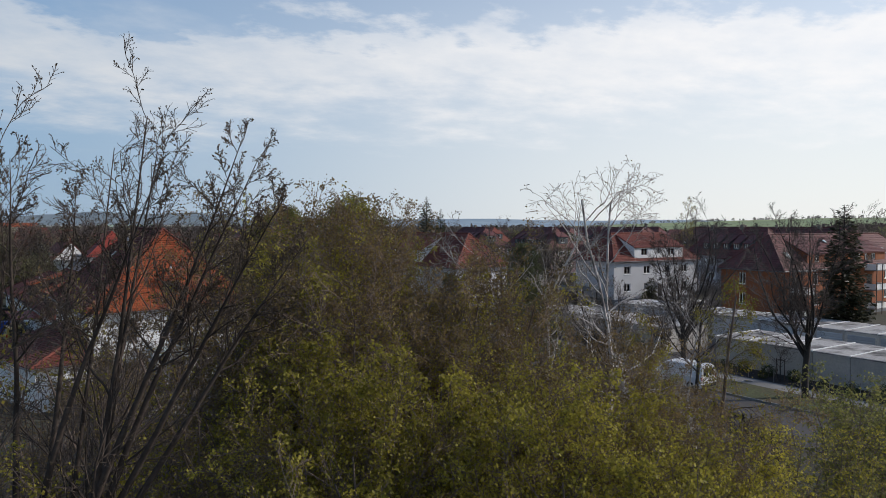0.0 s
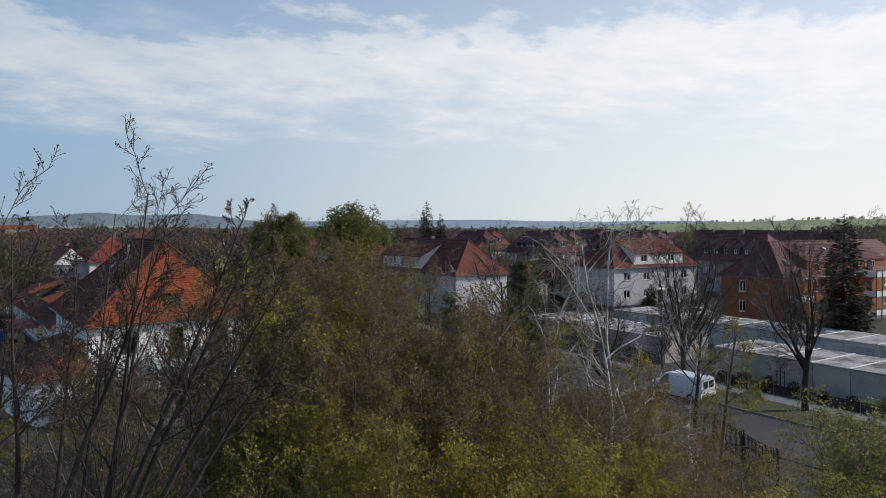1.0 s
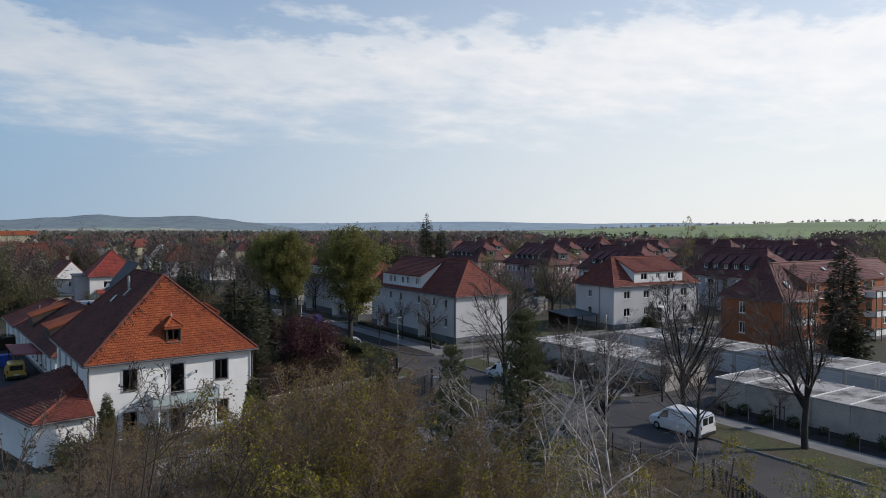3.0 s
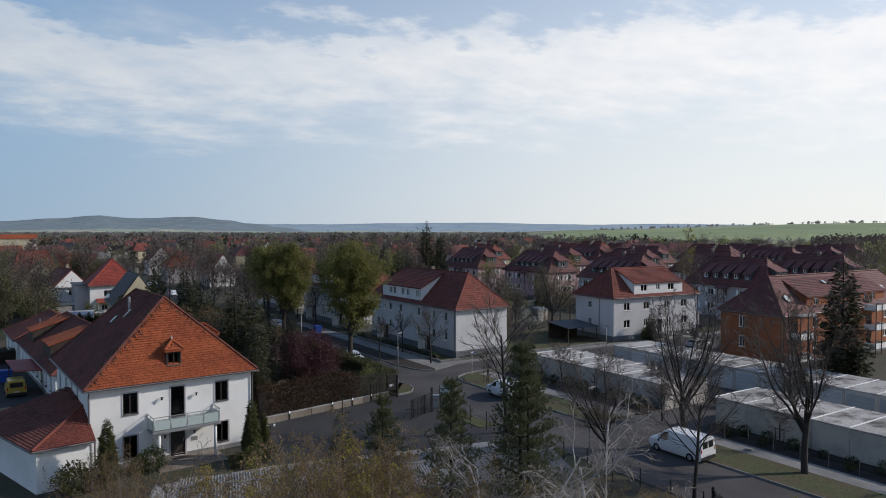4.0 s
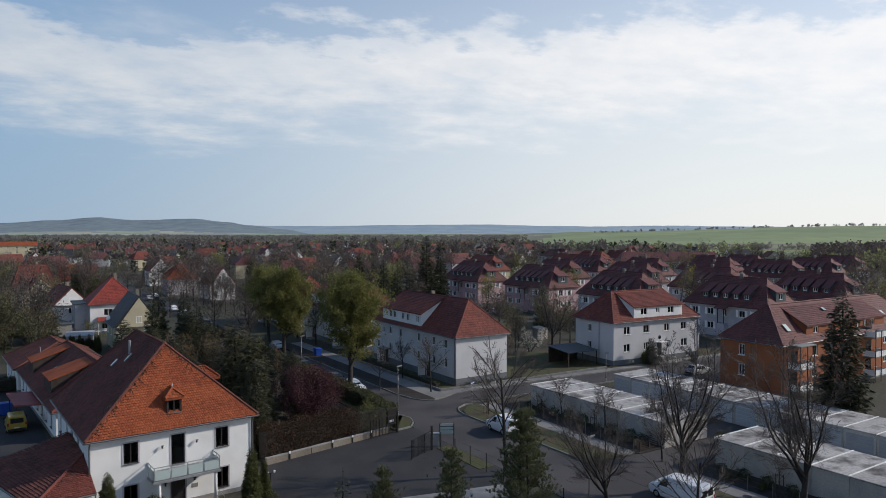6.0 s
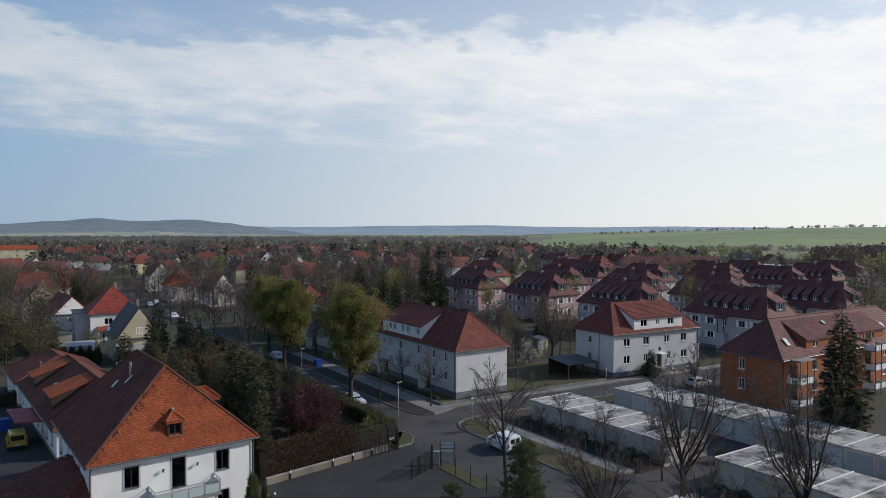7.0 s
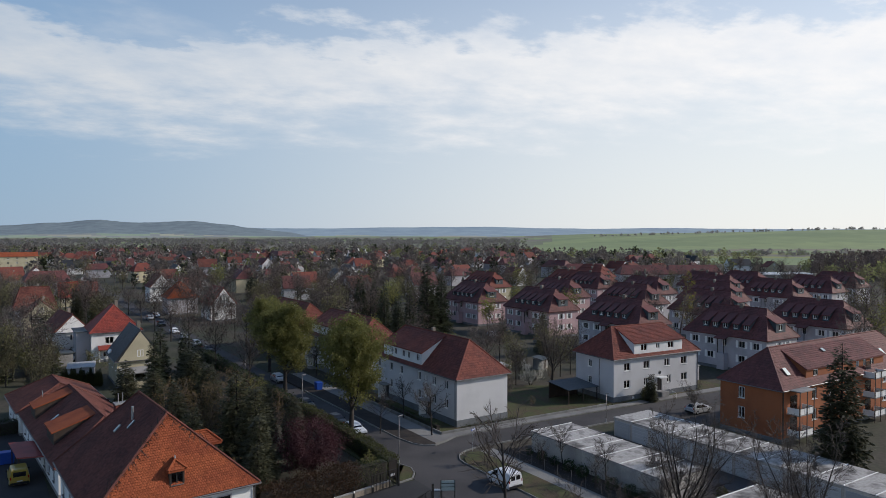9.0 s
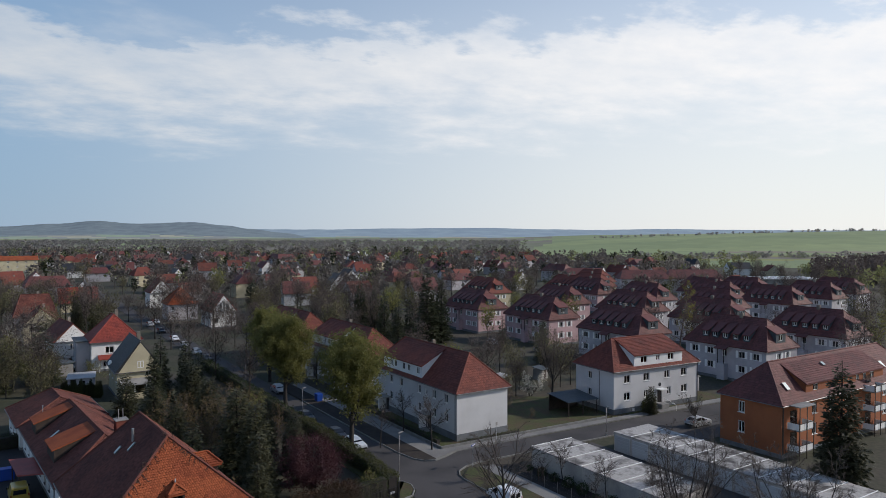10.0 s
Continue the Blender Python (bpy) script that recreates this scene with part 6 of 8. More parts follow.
def hedge(name, label, path, w, h, leaf, seed, size=0.11, dens=95, ragged=0.12):
    """A clipped hedge: an inner core of twigs and a skin of leaves."""
    r = np.random.RandomState(seed)
    pts = [Vector((*p, 0)) for p in path]
    ob = thing(name, label, "hedge", pts[0])
    core, out = Mesh(), []
    for p, q in zip(pts, pts[1:]):
        d = (q - p)
        L = d.length
        d.normalize()
        s = Vector((-d.y, d.x, 0))
        p, q = p - pts[0], q - pts[0]
        k = 0.72
        c = [p + s * w / 2 * k, p - s * w / 2 * k, q - s * w / 2 * k, q + s * w / 2 * k]
        core.add([(v.x, v.y, 0.02) for v in c] + [(v.x, v.y, h * 0.86) for v in c], [(0, 1, 2, 3), (7, 6, 5, 4), (0, 4, 5, 1), (1, 5, 6, 2), (2, 6, 7, 3), (3, 7, 4, 0)])
        n = int(L * (w + 2 * h) * dens)
        u = r.uniform(0, L, n)
        e = r.uniform(0, w + 2 * h, n)
        off = np.where(e < h, -w / 2, np.where(e > h + w, w / 2, e - h - w / 2))
        z = np.where(e < h, e, np.where(e > h + w, 2 * h + w - e, h))
        C = np.array(p)[None] + np.array(d)[None] * u[:, None] + np.array(s)[None] * off[:, None]
        C[:, 2] = z * (0.94 + 0.06 * np.sin(u * 1.7)) + 0.03
        C += r.normal(0, ragged, C.shape)
        C[:, 2] = np.maximum(C[:, 2], 0.03)
        A = r.normal(0, 1, (n, 3))
        A[:, 2] += 0.5
        A /= np.linalg.norm(A, axis=1)[:, None]
        B = np.cross(A, r.normal(0, 1, (n, 3)))
        B /= np.linalg.norm(B, axis=1)[:, None]
        Z = (size * r.uniform(0.5, 1.3, n))[:, None]
        out.append(np.stack([C, C + A * Z * 0.5 + B * Z * 0.45, C + A * Z, C + A * Z * 0.5 - B * Z * 0.45], 1).reshape(-1, 3))
    part("core", core, BARK, ob)
    part("leaves", quads("leaves", np.concatenate(out), leaf), None, ob)
    return ob


hedge("hedge", "tall reddish brown hedge behind a low wall", [(20.8, 63.3), (31.5, 65.9)], 1.7, 2.9, LEAF_HEDGE_BROWN, 101, 0.13, 240, 0.22)
hedge("hedge", "olive hedge behind a low wall", [(31.5, 65.9), (35.4, 66.6)], 1.5, 2.5, LEAF_DARK, 102)
hedge("hedge", "clipped bright green hedge along the street", [(36.6, 66.8), (37.3, 74), (37.4, 96)], 1.4, 2.1, THUJA_LEAF, 103, 0.12, 170)
hedge("hedge", "dark clipped hedge along the street", [(37.2, 96.5), (37.0, 150)], 1.4, 2.2, LEAF_DARK, 104, 0.16, 50)
hedge("hedge", "low hedge before the white house", [(50.4, 79), (50.4, 103)], 0.7, 0.8, LEAF_DARK, 105)
hedge("hedge", "low hedge before the white house", [(53, 77.3), (63, 77.2)], 0.5, 0.5, LEAF_DARK, 106)
hedge("hedge", "dark hedge of the allotment", [(-8, 108), (16, 112)], 1.4, 1.8, LEAF_DARK, 107, 0.16, 60)


def round_shrub(name, label, leaf, seed, R=0.6, n=900, size=0.10, H=1.0):
    r = np.random.RandomState(seed)
    d = r.normal(0, 1, (n, 3))
    d /= np.linalg.norm(d, axis=1)[:, None]
    C = d * R * r.uniform(0.55, 1.05, (n, 1)) * (1 + 0.2 * np.sin(d[:, :1] * 5 + seed))
    C[:, 2] = np.abs(C[:, 2] * H + R * H * 0.8)
    A = d + r.normal(0, 0.6, (n, 3))
    A /= np.linalg.norm(A, axis=1)[:, None]
    B = np.cross(A, r.normal(0, 1, (n, 3)))
    B /= np.linalg.norm(B, axis=1)[:, None]
    Z = (size * r.uniform(0.5, 1.3, n))[:, None]
    V = np.stack([C, C + A * Z * 0.5 + B * Z * 0.45, C + A * Z, C + A * Z * 0.5 - B * Z * 0.45], 1).reshape(-1, 3)
    ob = thing(name, label, "shrub", group="garden shrubs")
    m = Mesh()
    rng = random.Random(seed)
    for _ in range(7):
        m.tube([(0, 0, -0.05), (rng.gauss(0, R * 0.3), rng.gauss(0, R * 0.3), R * H), (rng.gauss(0, R * 0.5), rng.gauss(0, R * 0.5), R * H * 1.5)], [0.03, 0.02, 0.008], 4)
    part("stem", m, BARK_BROWN, ob)
    part("leaves", quads("leaves", V, leaf), None, ob)
    return ob


sh_dark = round_shrub("shrub", "small rounded dark green shrub", LEAF_DARK, 111)
sh_red = round_shrub("shrub", "rounded dark shrub by the entrance", LEAF_DARK, 112, 1.0, 2600, 0.12)
sh_green = round_shrub("shrub", "rounded green shrub in the front garden", THUJA_LEAF, 113, 0.8, 1800, 0.12)
rs = random.Random(5)
for b in (46.8, 48.4, 50.9, 53.0, 55.2, 57.4, 59.8, 62.0, 64.2):
    X, Y = 54.2 * CV - b * SV, 54.2 * SV + b * CV
    put(sh_dark, X, Y, rs.uniform(0.7, 1.25), rs.uniform(0, 360), 0.07)
for b in (37.5, 35.4, 33.2, 31.0, 28.6, 26.4, 24.0, 21.5, 19.0, 16.5, 14.0):
    X, Y = 54.0 * CV - b * SV, 54.0 * SV + b * CV
    put(sh_dark, X, Y, rs.uniform(0.6, 1.0), rs.uniform(0, 360), 0.07)
for b in (36.2, 33.0, 29.5, 26.0, 22.6):
    X, Y = 52.9 * CV - b * SV, 52.9 * SV + b * CV
    put(sh_green, X, Y, rs.uniform(0.35, 0.6), rs.uniform(0, 360), 0.07)
for X, Y, s in ((-21.7, 50.9, 0.95), (-22.4, 50.2, 0.7)):
    put(sh_red, X, Y, s, 40 * s)
for X, Y, s in ((-24.0, 47.6, 1.1), (-25.3, 46.6, 1.3), (-14.6, 52.0, 0.9), (-13.6, 53.4, 0.8), (-15.6, 51.6, 0.7), (28.2, 69.0, 0.9), (33.2, 111.5, 1.3)):
    put(sh_green, X, Y, s, 77 * s)
blossom_tree = tree("fruit_tree", "small fruit tree in white blossom", "tree", fan(4, 0.5, 4.6, 0.07, random.Random(121)), BUSH, 121, BARK, BLOSSOM, 3, 0.09, 0.8, 0.1, 0.09, 0.5)
for X, Y, s, rz in ((15.5, 122.0, 1.0, 0), (-112.0, 172.0, 1.3, 40), (-60.0, 128.0, 0.7, 90)):
    put(blossom_tree, X, Y, s, rz)


def garden_tree(label, H, R, seed, leaf, sprays, size, wide, bark=BARK, base=0.28, group="garden trees"):
    """A garden tree seen from far: trunk, main limbs and a loose crown of twig sprays."""
    rng = random.Random(seed)
    ob = thing("garden_tree", label, "tree", group=group)
    t, tips = Mesh(), []
    t.tube([(0, 0, -0.15), (0.05, 0, H * 0.35), (0, 0.05, H * 0.8)], [H * 0.018, H * 0.013, 0.02], 5, cap=False)
    b = Mesh()
    for i in range(13):
        f = base + (0.78 - base) * (i + rng.random()) / 13
        a = 2.4 * i + rng.uniform(-0.4, 0.4)
        L = R * rng.uniform(0.75, 1.15) * (1 - 0.35 * abs(f - 0.45))
        p = Vector((0, 0, H * f))
        d = Vector((math.cos(a), math.sin(a), rng.uniform(0.5, 1.1))).normalized()
        pts = [p, p + d * L * 0.5, p + d * L * 0.8 + Vector((0, 0, 0.16 * L)), p + d * L + Vector((0, 0, 0.4 * L))]
        b.tube(pts, [H * 0.007, H * 0.005, H * 0.003, 0.01], 3, cap=False)
        for q in pts[1:]:
            for _ in range(3):
                n = q + Vector((rng.gauss(0, 0.24), rng.gauss(0, 0.24), rng.gauss(0.12, 0.2))) * R
                tips.append((n, (n - Vector((0, 0, H * 0.3))).normalized(), 3))
                b.tube([q, n], [H * 0.0025, 0.008], 3, cap=False)
    part("trunk", t, bark, ob)
    part("crown", b, bark, ob)
    V = leaf_array(tips, sprays, size, rng, -0.1, R * 0.15, wide)
    part("foliage", quads("foliage", V, leaf), None, ob)
    return ob


TWIG_NEAR = leaf_material("bare_brown_twigs", (0.145, 0.118, 0.102), (0.100, 0.080, 0.072), 0.8, 0.3)
TWIG_OLIVE = leaf_material("olive_budding_twigs", (0.165, 0.150, 0.080), (0.115, 0.104, 0.060), 0.8, 0.3)
GARDEN = [garden_tree("bare brown garden tree", 11.0, 3.4, 501, TWIG_NEAR, 11, 0.8, 0.05), garden_tree("tall bare brown tree", 14.0, 3.2, 502, TWIG_NEAR, 12, 0.85, 0.05, base=0.2),
          garden_tree("garden tree in olive bud", 9.5, 3.2, 503, TWIG_OLIVE, 11, 0.55, 0.14), garden_tree("garden tree in first green leaf", 8.5, 3.1, 504, LEAF_GREEN, 9, 0.42, 0.3)]
garden_fir = conifer("conifer", "dark green garden conifer", 11.0, 2.1, 505, NEEDLE, 20, 0.05, 0.3, 0.9, 6, 0.1, 0.7, group="garden conifers")
garden_yew = conifer("conifer", "broad dark garden conifer", 8.0, 2.3, 506, THUJA_LEAF, 16, 0.03, 0.1, 0.9, 6, 0.12, 0.55, group="garden conifers")

# ---- town around ----
def cottage(label, w, d, eave, ridge, axis, hip, wall_mat, roof_mat, loc=(0, 0, 0), rz=0.0, tiles=False, floors=2, name="house", group="houses of the town", front=None, left=None, fine=True):
    """A small house: walls with windows, roof, chimney."""
    h = thing(name, label, "house", loc, rz, group)

    def row(length, gap):
        n = max(1, int((length - 1.2) / gap))
        return [1.0 + (length - 2.0 - 1.1) * (i + 0.5) / n if n == 1 else 0.9 + (length - 1.8 - 1.1) * i / (n - 1) for i in range(n)]

    ops = {}
    for side, length, given in (("front", w, front), ("left", d, left), ("right", d, []), ("back", w, [])):
        if given is not None:
            ops[side] = given
            continue
        ops[side] = [(x, eave - 1.75 - 2.75 * k, 1.1, 1.25) + (() if fine else ("far",)) for k in range(floors) for x in row(length, 3.2 if fine else 4.4) if eave - 1.75 - 2.75 * k > 0.3]
    walls(h, w, d, eave, wall_mat, ops, plinth=0.4 if fine else 0)
    hp = hip
    rf, planes = roof(h, 0, w, 0, d, eave + 0.1, ridge, axis, hp, hp, roof_mat, ("front", "left") if tiles else (), (0.3, 0.36), 31, roof_mat, 0.4, fine, None, fine)
    if not hip:
        # plastered gables just outside the roof body
        g = Mesh()
        if axis == "y":
            m = w / 2
            g.poly([(0, -0.46, eave - 0.1), (w, -0.46, eave - 0.1), (m, -0.46, ridge - 0.25)])
            part("gable", g, wall_mat, h)
            window(h, (m - 0.5, -0.5, eave + 0.7), 0, 1.0, 1.2, "far", 1, False)
        else:
            m = d / 2
            g.poly([(-0.46, d, eave - 0.1), (-0.46, 0, eave - 0.1), (-0.46, m, ridge - 0.25)])
            part("gable", g, wall_mat, h)
            window(h, (-0.5, m + 0.5, eave + 0.7), 270, 1.0, 1.2, "far", 1, False)
    part("chimney", Mesh().cbox(w * 0.5 - 0.3 + 0.8, d * 0.55, eave + 1, w * 0.5 + 1.1, d * 0.55 + 0.6, ridge + 0.8, 0.03), SANDSTONE, rf)
    return h


# houses that can be told apart beyond the villa
y = cottage("cream gabled house with a steep dark roof and a veranda", 7.4, 11, 4.6, 10.0, "y", 0, PLASTER_CREAM, TILE_DARK, (17.3, 131.0, 0), 0, True, 2, front=[(4.6, 3.9, 0.9, 1.1), (6.1, 3.9, 0.9, 1.1), (1.0, 0.2, 0.9, 0.5)], group="")
ver = part("veranda", Mesh().box(0.6, -1.6, 0.0, 6.4, -0.035, 1.15), PLASTER_CREAM, y, "glazed veranda with a pale roof")
part("veranda_roof", Mesh().add([(0.3, -2.0, 2.75), (6.7, -2.0, 2.75), (6.7, -0.04, 3.5), (0.3, -0.04, 3.5), (0.3, -2.0, 2.6), (6.7, -2.0, 2.6), (6.7, -0.04, 3.35), (0.3, -0.04, 3.35)],
                                [(0, 1, 2, 3), (7, 6, 5, 4), (0, 4, 5, 1), (1, 5, 6, 2), (2, 6, 7, 3), (3, 7, 4, 0)]), CONCRETE, ver)
for i in range(4):
    part("post", Mesh().box(0.62 + 1.9 * i, -1.58, 1.15, 0.74 + 1.9 * i, -1.46, 2.65), WOOD_WHITE, ver)
for i in range(3):
    part("pane", Mesh().box(0.76 + 1.9 * i, -1.54, 1.16, 2.50 + 1.9 * i, -1.51, 2.6), GLASS, ver)
part("satellite_dish", Mesh().tube([(-0.5, 3.0, 6.0), (-0.75, 2.85, 6.15), (-0.85, 2.8, 6.2)], [0.1, 0.4, 0.45], 12), WOOD_WHITE, y)
r = cottage("white house with a bright red hipped roof", 9.6, 10.5, 6.0, 11.4, "y", 4.0, PLASTER_WHITE, TILE_BRIGHT, (16.3, 160.0, 0), 0, True, 2, front=[(2.6, 3.7, 1.7, 1.4), (2.2, 0.9, 1.2, 1.2), (6.6, 3.7, 1.2, 1.3)], group="")
part("porch_roof", Mesh().add([(1.2, -1.5, 2.7), (5.6, -1.5, 2.7), (5.6, -0.02, 3.4), (1.2, -0.02, 3.4), (1.2, -1.5, 2.55), (5.6, -1.5, 2.55), (5.6, -0.02, 3.25), (1.2, -0.02, 3.25)],
                              [(0, 1, 2, 3), (7, 6, 5, 4), (0, 4, 5, 1), (1, 5, 6, 2), (2, 6, 7, 3), (3, 7, 4, 0)]), TILE_BRIGHT, r)
for x in (1.4, 5.4):
    part("post", Mesh().box(x - 0.06, -1.4, -0.1, x + 0.06, -1.28, 2.6), WOOD_WHITE, r)
part("side_wing", Mesh().box(-2.6, 2.0, -0.2, -0.01, 9.0, 6.2), PLASTER_GREY, r)
part("side_wing_roof", Mesh().cbox(-2.9, 1.7, 6.2, -0.42, 9.3, 6.4, 0.05), SLATE, r)
cottage("white house with a red gabled roof", 7.5, 12, 5.0, 9.0, "y", 0, PLASTER_WHITE, TILE_RED, (10.2, 172.0, 0), 8, True, 2, group="")
cottage("cream two-storey house with a brown gabled roof", 8.2, 10, 5.6, 9.4, "y", 0, PLASTER_CREAM, TILE_BROWN, (5.5, 206.0, 0), 0, True, 2, front=[(1.6, 3.6, 3.4, 1.3), (1.8, 1.0, 2.2, 1.2), (6.2, 1.0, 1.2, 1.2)], group="")
cottage("house with a tall dark brown roof", 10, 9, 6.0, 12.0, "x", 2.0, PLASTER_GREY, TILE_BROWN, (3.8, 217.5, 0), 0, True, 2, group="")
gz = cottage("white house with a glazed gable and red roof", 7.6, 12, 5.0, 10.2, "y", 0, PLASTER_WHITE, TILE_BRIGHT, (54.3, 213.0, 0), 0, True, 2, front=[(1.0, 1.4, 1.2, 1.4)], group="")
part("gable_glazing", Mesh().add([(2.2, -0.52, 5.1), (5.4, -0.52, 5.1), (5.4, -0.52, 6.8), (3.8, -0.52, 8.6), (2.2, -0.52, 6.8)], [(0, 1, 2, 3, 4)]), GLASS, gz)
for x, z1 in ((2.2, 6.8), (3.3, 8.0), (4.3, 8.0), (5.4, 6.8)):
    part("glazing_bar", Mesh().box(x - 0.06, -0.60, 5.05, x + 0.06, -0.53, z1), WOOD_WHITE, gz)
cottage("house with an orange hipped roof", 9.4, 10, 5.4, 10.6, "y", 4.2, PLASTER_GREY, TILE_ORANGE, (46.9, 237.0, 0), 0, True, 2, group="")
cottage("house with a broad red gabled roof", 12.2, 9, 3.6, 9.0, "x", 0, PLASTER_CREAM, TILE_BRIGHT, (18.8, 280.0, 0), 0, True, 1, group="")
cottage("white gabled house with a red roof", 10.8, 12, 6.0, 11.8, "y", 0, PLASTER_WHITE, TILE_RED, (9.3, 352.0, 0), 0, False, 2, group="")
cottage("white gabled house behind street trees", 8.4, 10, 6.0, 11.0, "y", 0, PLASTER_WHITE, TILE_BROWN, (49.0, 281.0, 0), 0, False, 2, group="")
for b in (109.5, 139.5):
    c = copy_thing(bpy.data.objects["white_house"], pose(53.3, b, 0))
big = cottage("long apartment block with an orange roof", 46, 12, 12.0, 14.6, "x", 0, PLASTER_CREAM, TILE_ORANGE, (-24.0, 500.0, 0), 0, False, 4, "apartment_block", "", fine=False)
ware = thing("warehouse", "low warehouse with a pale sheet roof", "warehouse", (*cw(158, 362), 0), -33)
part("wall", Mesh().box(0, 0, -0.3, 42, 22, 4.4), CONCRETE, ware)
part("roof", Mesh().cbox(-0.5, -0.5, 4.4, 42.5, 22.5, 4.8, 0.05), SHEET_ROOF, ware)
for i in range(9):
    part("roof_light", Mesh().cbox(2.2 + 4.6 * i, 0.5, 4.8, 3.4 + 4.6 * i, 21.5, 5.0, 0.05), WOOD_WHITE, ware)
for X, Y, w, lab in ((86, 333, 24, "long apartment house with a maroon roof"), (110, 336, 27, "long apartment house with a weathered maroon roof"), (62, 350, 22, "long apartment house with a maroon hipped roof")):
    cottage(lab, w, 11, 6.6, 10.9, "x", 2.5, PLASTER_GREY, TILE_MAROON, (*cw(X, Y), 0), -33, False, 2, "apartment_house", "rows of apartment houses", fine=False)
cottage("white house with a dark saddle roof beside the fields", 15, 10, 4.4, 8.6, "x", 0, PLASTER_WHITE, TILE_DARK, (*cw(196, 470), 0), -33, fine=False)
cottage("small yellow house beside the fields", 9, 9, 4.6, 8.4, "y", 0, PLASTER_CREAM, TILE_RED, (*cw(207, 440), 0), -33, fine=False)
cottage("house with a weathered brown roof beside the fields", 18, 10, 4.6, 8.8, "x", 2.5, PLASTER_CREAM, TILE_BROWN, (*cw(252, 440), 0), -33, fine=False)

PROTO = [cottage(lab, w, d, e, rg, ax, hp, wm, rm, fine=False) for lab, w, d, e, rg, ax, hp, wm, rm in (
    ("small white house with a maroon gabled roof", 8.5, 10, 4.6, 9.2, "y", 0, PLASTER_PALE, TILE_MAROON), ("small grey house with a brown gabled roof", 9.5, 9, 5.0, 9.4, "x", 0, PLASTER_GREY, TILE_BROWN),
    ("cream house with a red half-hipped roof", 10.5, 9, 5.6, 9.6, "x", 3.4, PLASTER_CREAM, TILE_RED), ("white house with a dark gabled roof", 8.5, 11, 4.4, 9.4, "y", 0, PLASTER_WHITE, TILE_DARK),
    ("grey house with a red gabled roof", 10, 9, 4.6, 9.0, "x", 0, PLASTER_GREY, TILE_RED), ("cream house with a brown hipped roof", 9.5, 9.5, 5.8, 10.0, "y", 3.6, PLASTER_CREAM, TILE_MAROON),
    ("long grey house with a maroon roof", 16, 9.5, 5.8, 9.8, "x", 2.5, PLASTER_GREY, TILE_MAROON))]
BUSY = [(11, 62, 16), (9, 104, 22), (21, 136, 10), (21, 165, 12), (14, 178, 10), (9, 211, 11), (9, 222, 10), (58, 219, 11), (51, 242, 11), (25, 284, 12), (14, 358, 12), (53, 286, 10), (58, 91, 17), (58, 122, 17), (58, 152, 17), (58, 182, 17),
        (92, 81, 14), (103, 55, 24), (0, 506, 20), (-10, 506, 20), (12, 506, 16), (-7, 480, 14), (10, 480, 14), (-6, 455, 12), (8, 455, 12), (-4, 430, 10), (6, 430, 10)] + [(*cw(X, Y), 13) for X, Y in ((98, 338), (123, 341), (73, 355), (204, 475), (212, 444), (261, 445), (165, 372), (180, 372), (194, 372))] + [(o.location.x + 5, o.location.y + 9, 13) for o in bpy.data.objects if o.name.startswith("apartment_house")]


def free(x, y, r):
    if 30 < x < 49 and y < 440:
        return False
    return all((x - q[0]) ** 2 + (y - q[1]) ** 2 > (r + q[2]) ** 2 for q in BUSY)


rt = random.Random(2024)
first = [True] * len(PROTO)
spots = []
tries = 0
while len(spots) < 215 and tries < 9000:
    tries += 1
    Y = rt.uniform(0.12, 1) ** 0.75 * 800
    t = rt.uniform(-0.70, 0.68)
    if Y < 265 or (t > 0.10 and Y < 285) or (t > 0.14 and Y > 560) or (t > 0.40 and Y > 330) or (t > 0.2 and rt.random() < 0.45):
        continue
    x, yy = cw(t * Y, Y)
    if not free(x, yy, 8.5):
        continue
    BUSY.append((x, yy, 7.5))
    spots.append((x, yy))
for i, (x, yy) in enumerate(spots):
    k = rt.randrange(len(PROTO))
    rz, sc = rt.choice((0, 90, 180, 270, 0, 0)) + rt.uniform(-14, 14), rt.uniform(0.85, 1.12)
    if first[k]:
        first[k] = False
        PROTO[k].location, PROTO[k].rotation_euler, PROTO[k].scale = (x, yy, 0), (0, 0, radians(rz)), (sc, sc, sc)
    else:
        copy_at(PROTO[k], x, yy, -0.05, rz, sc)

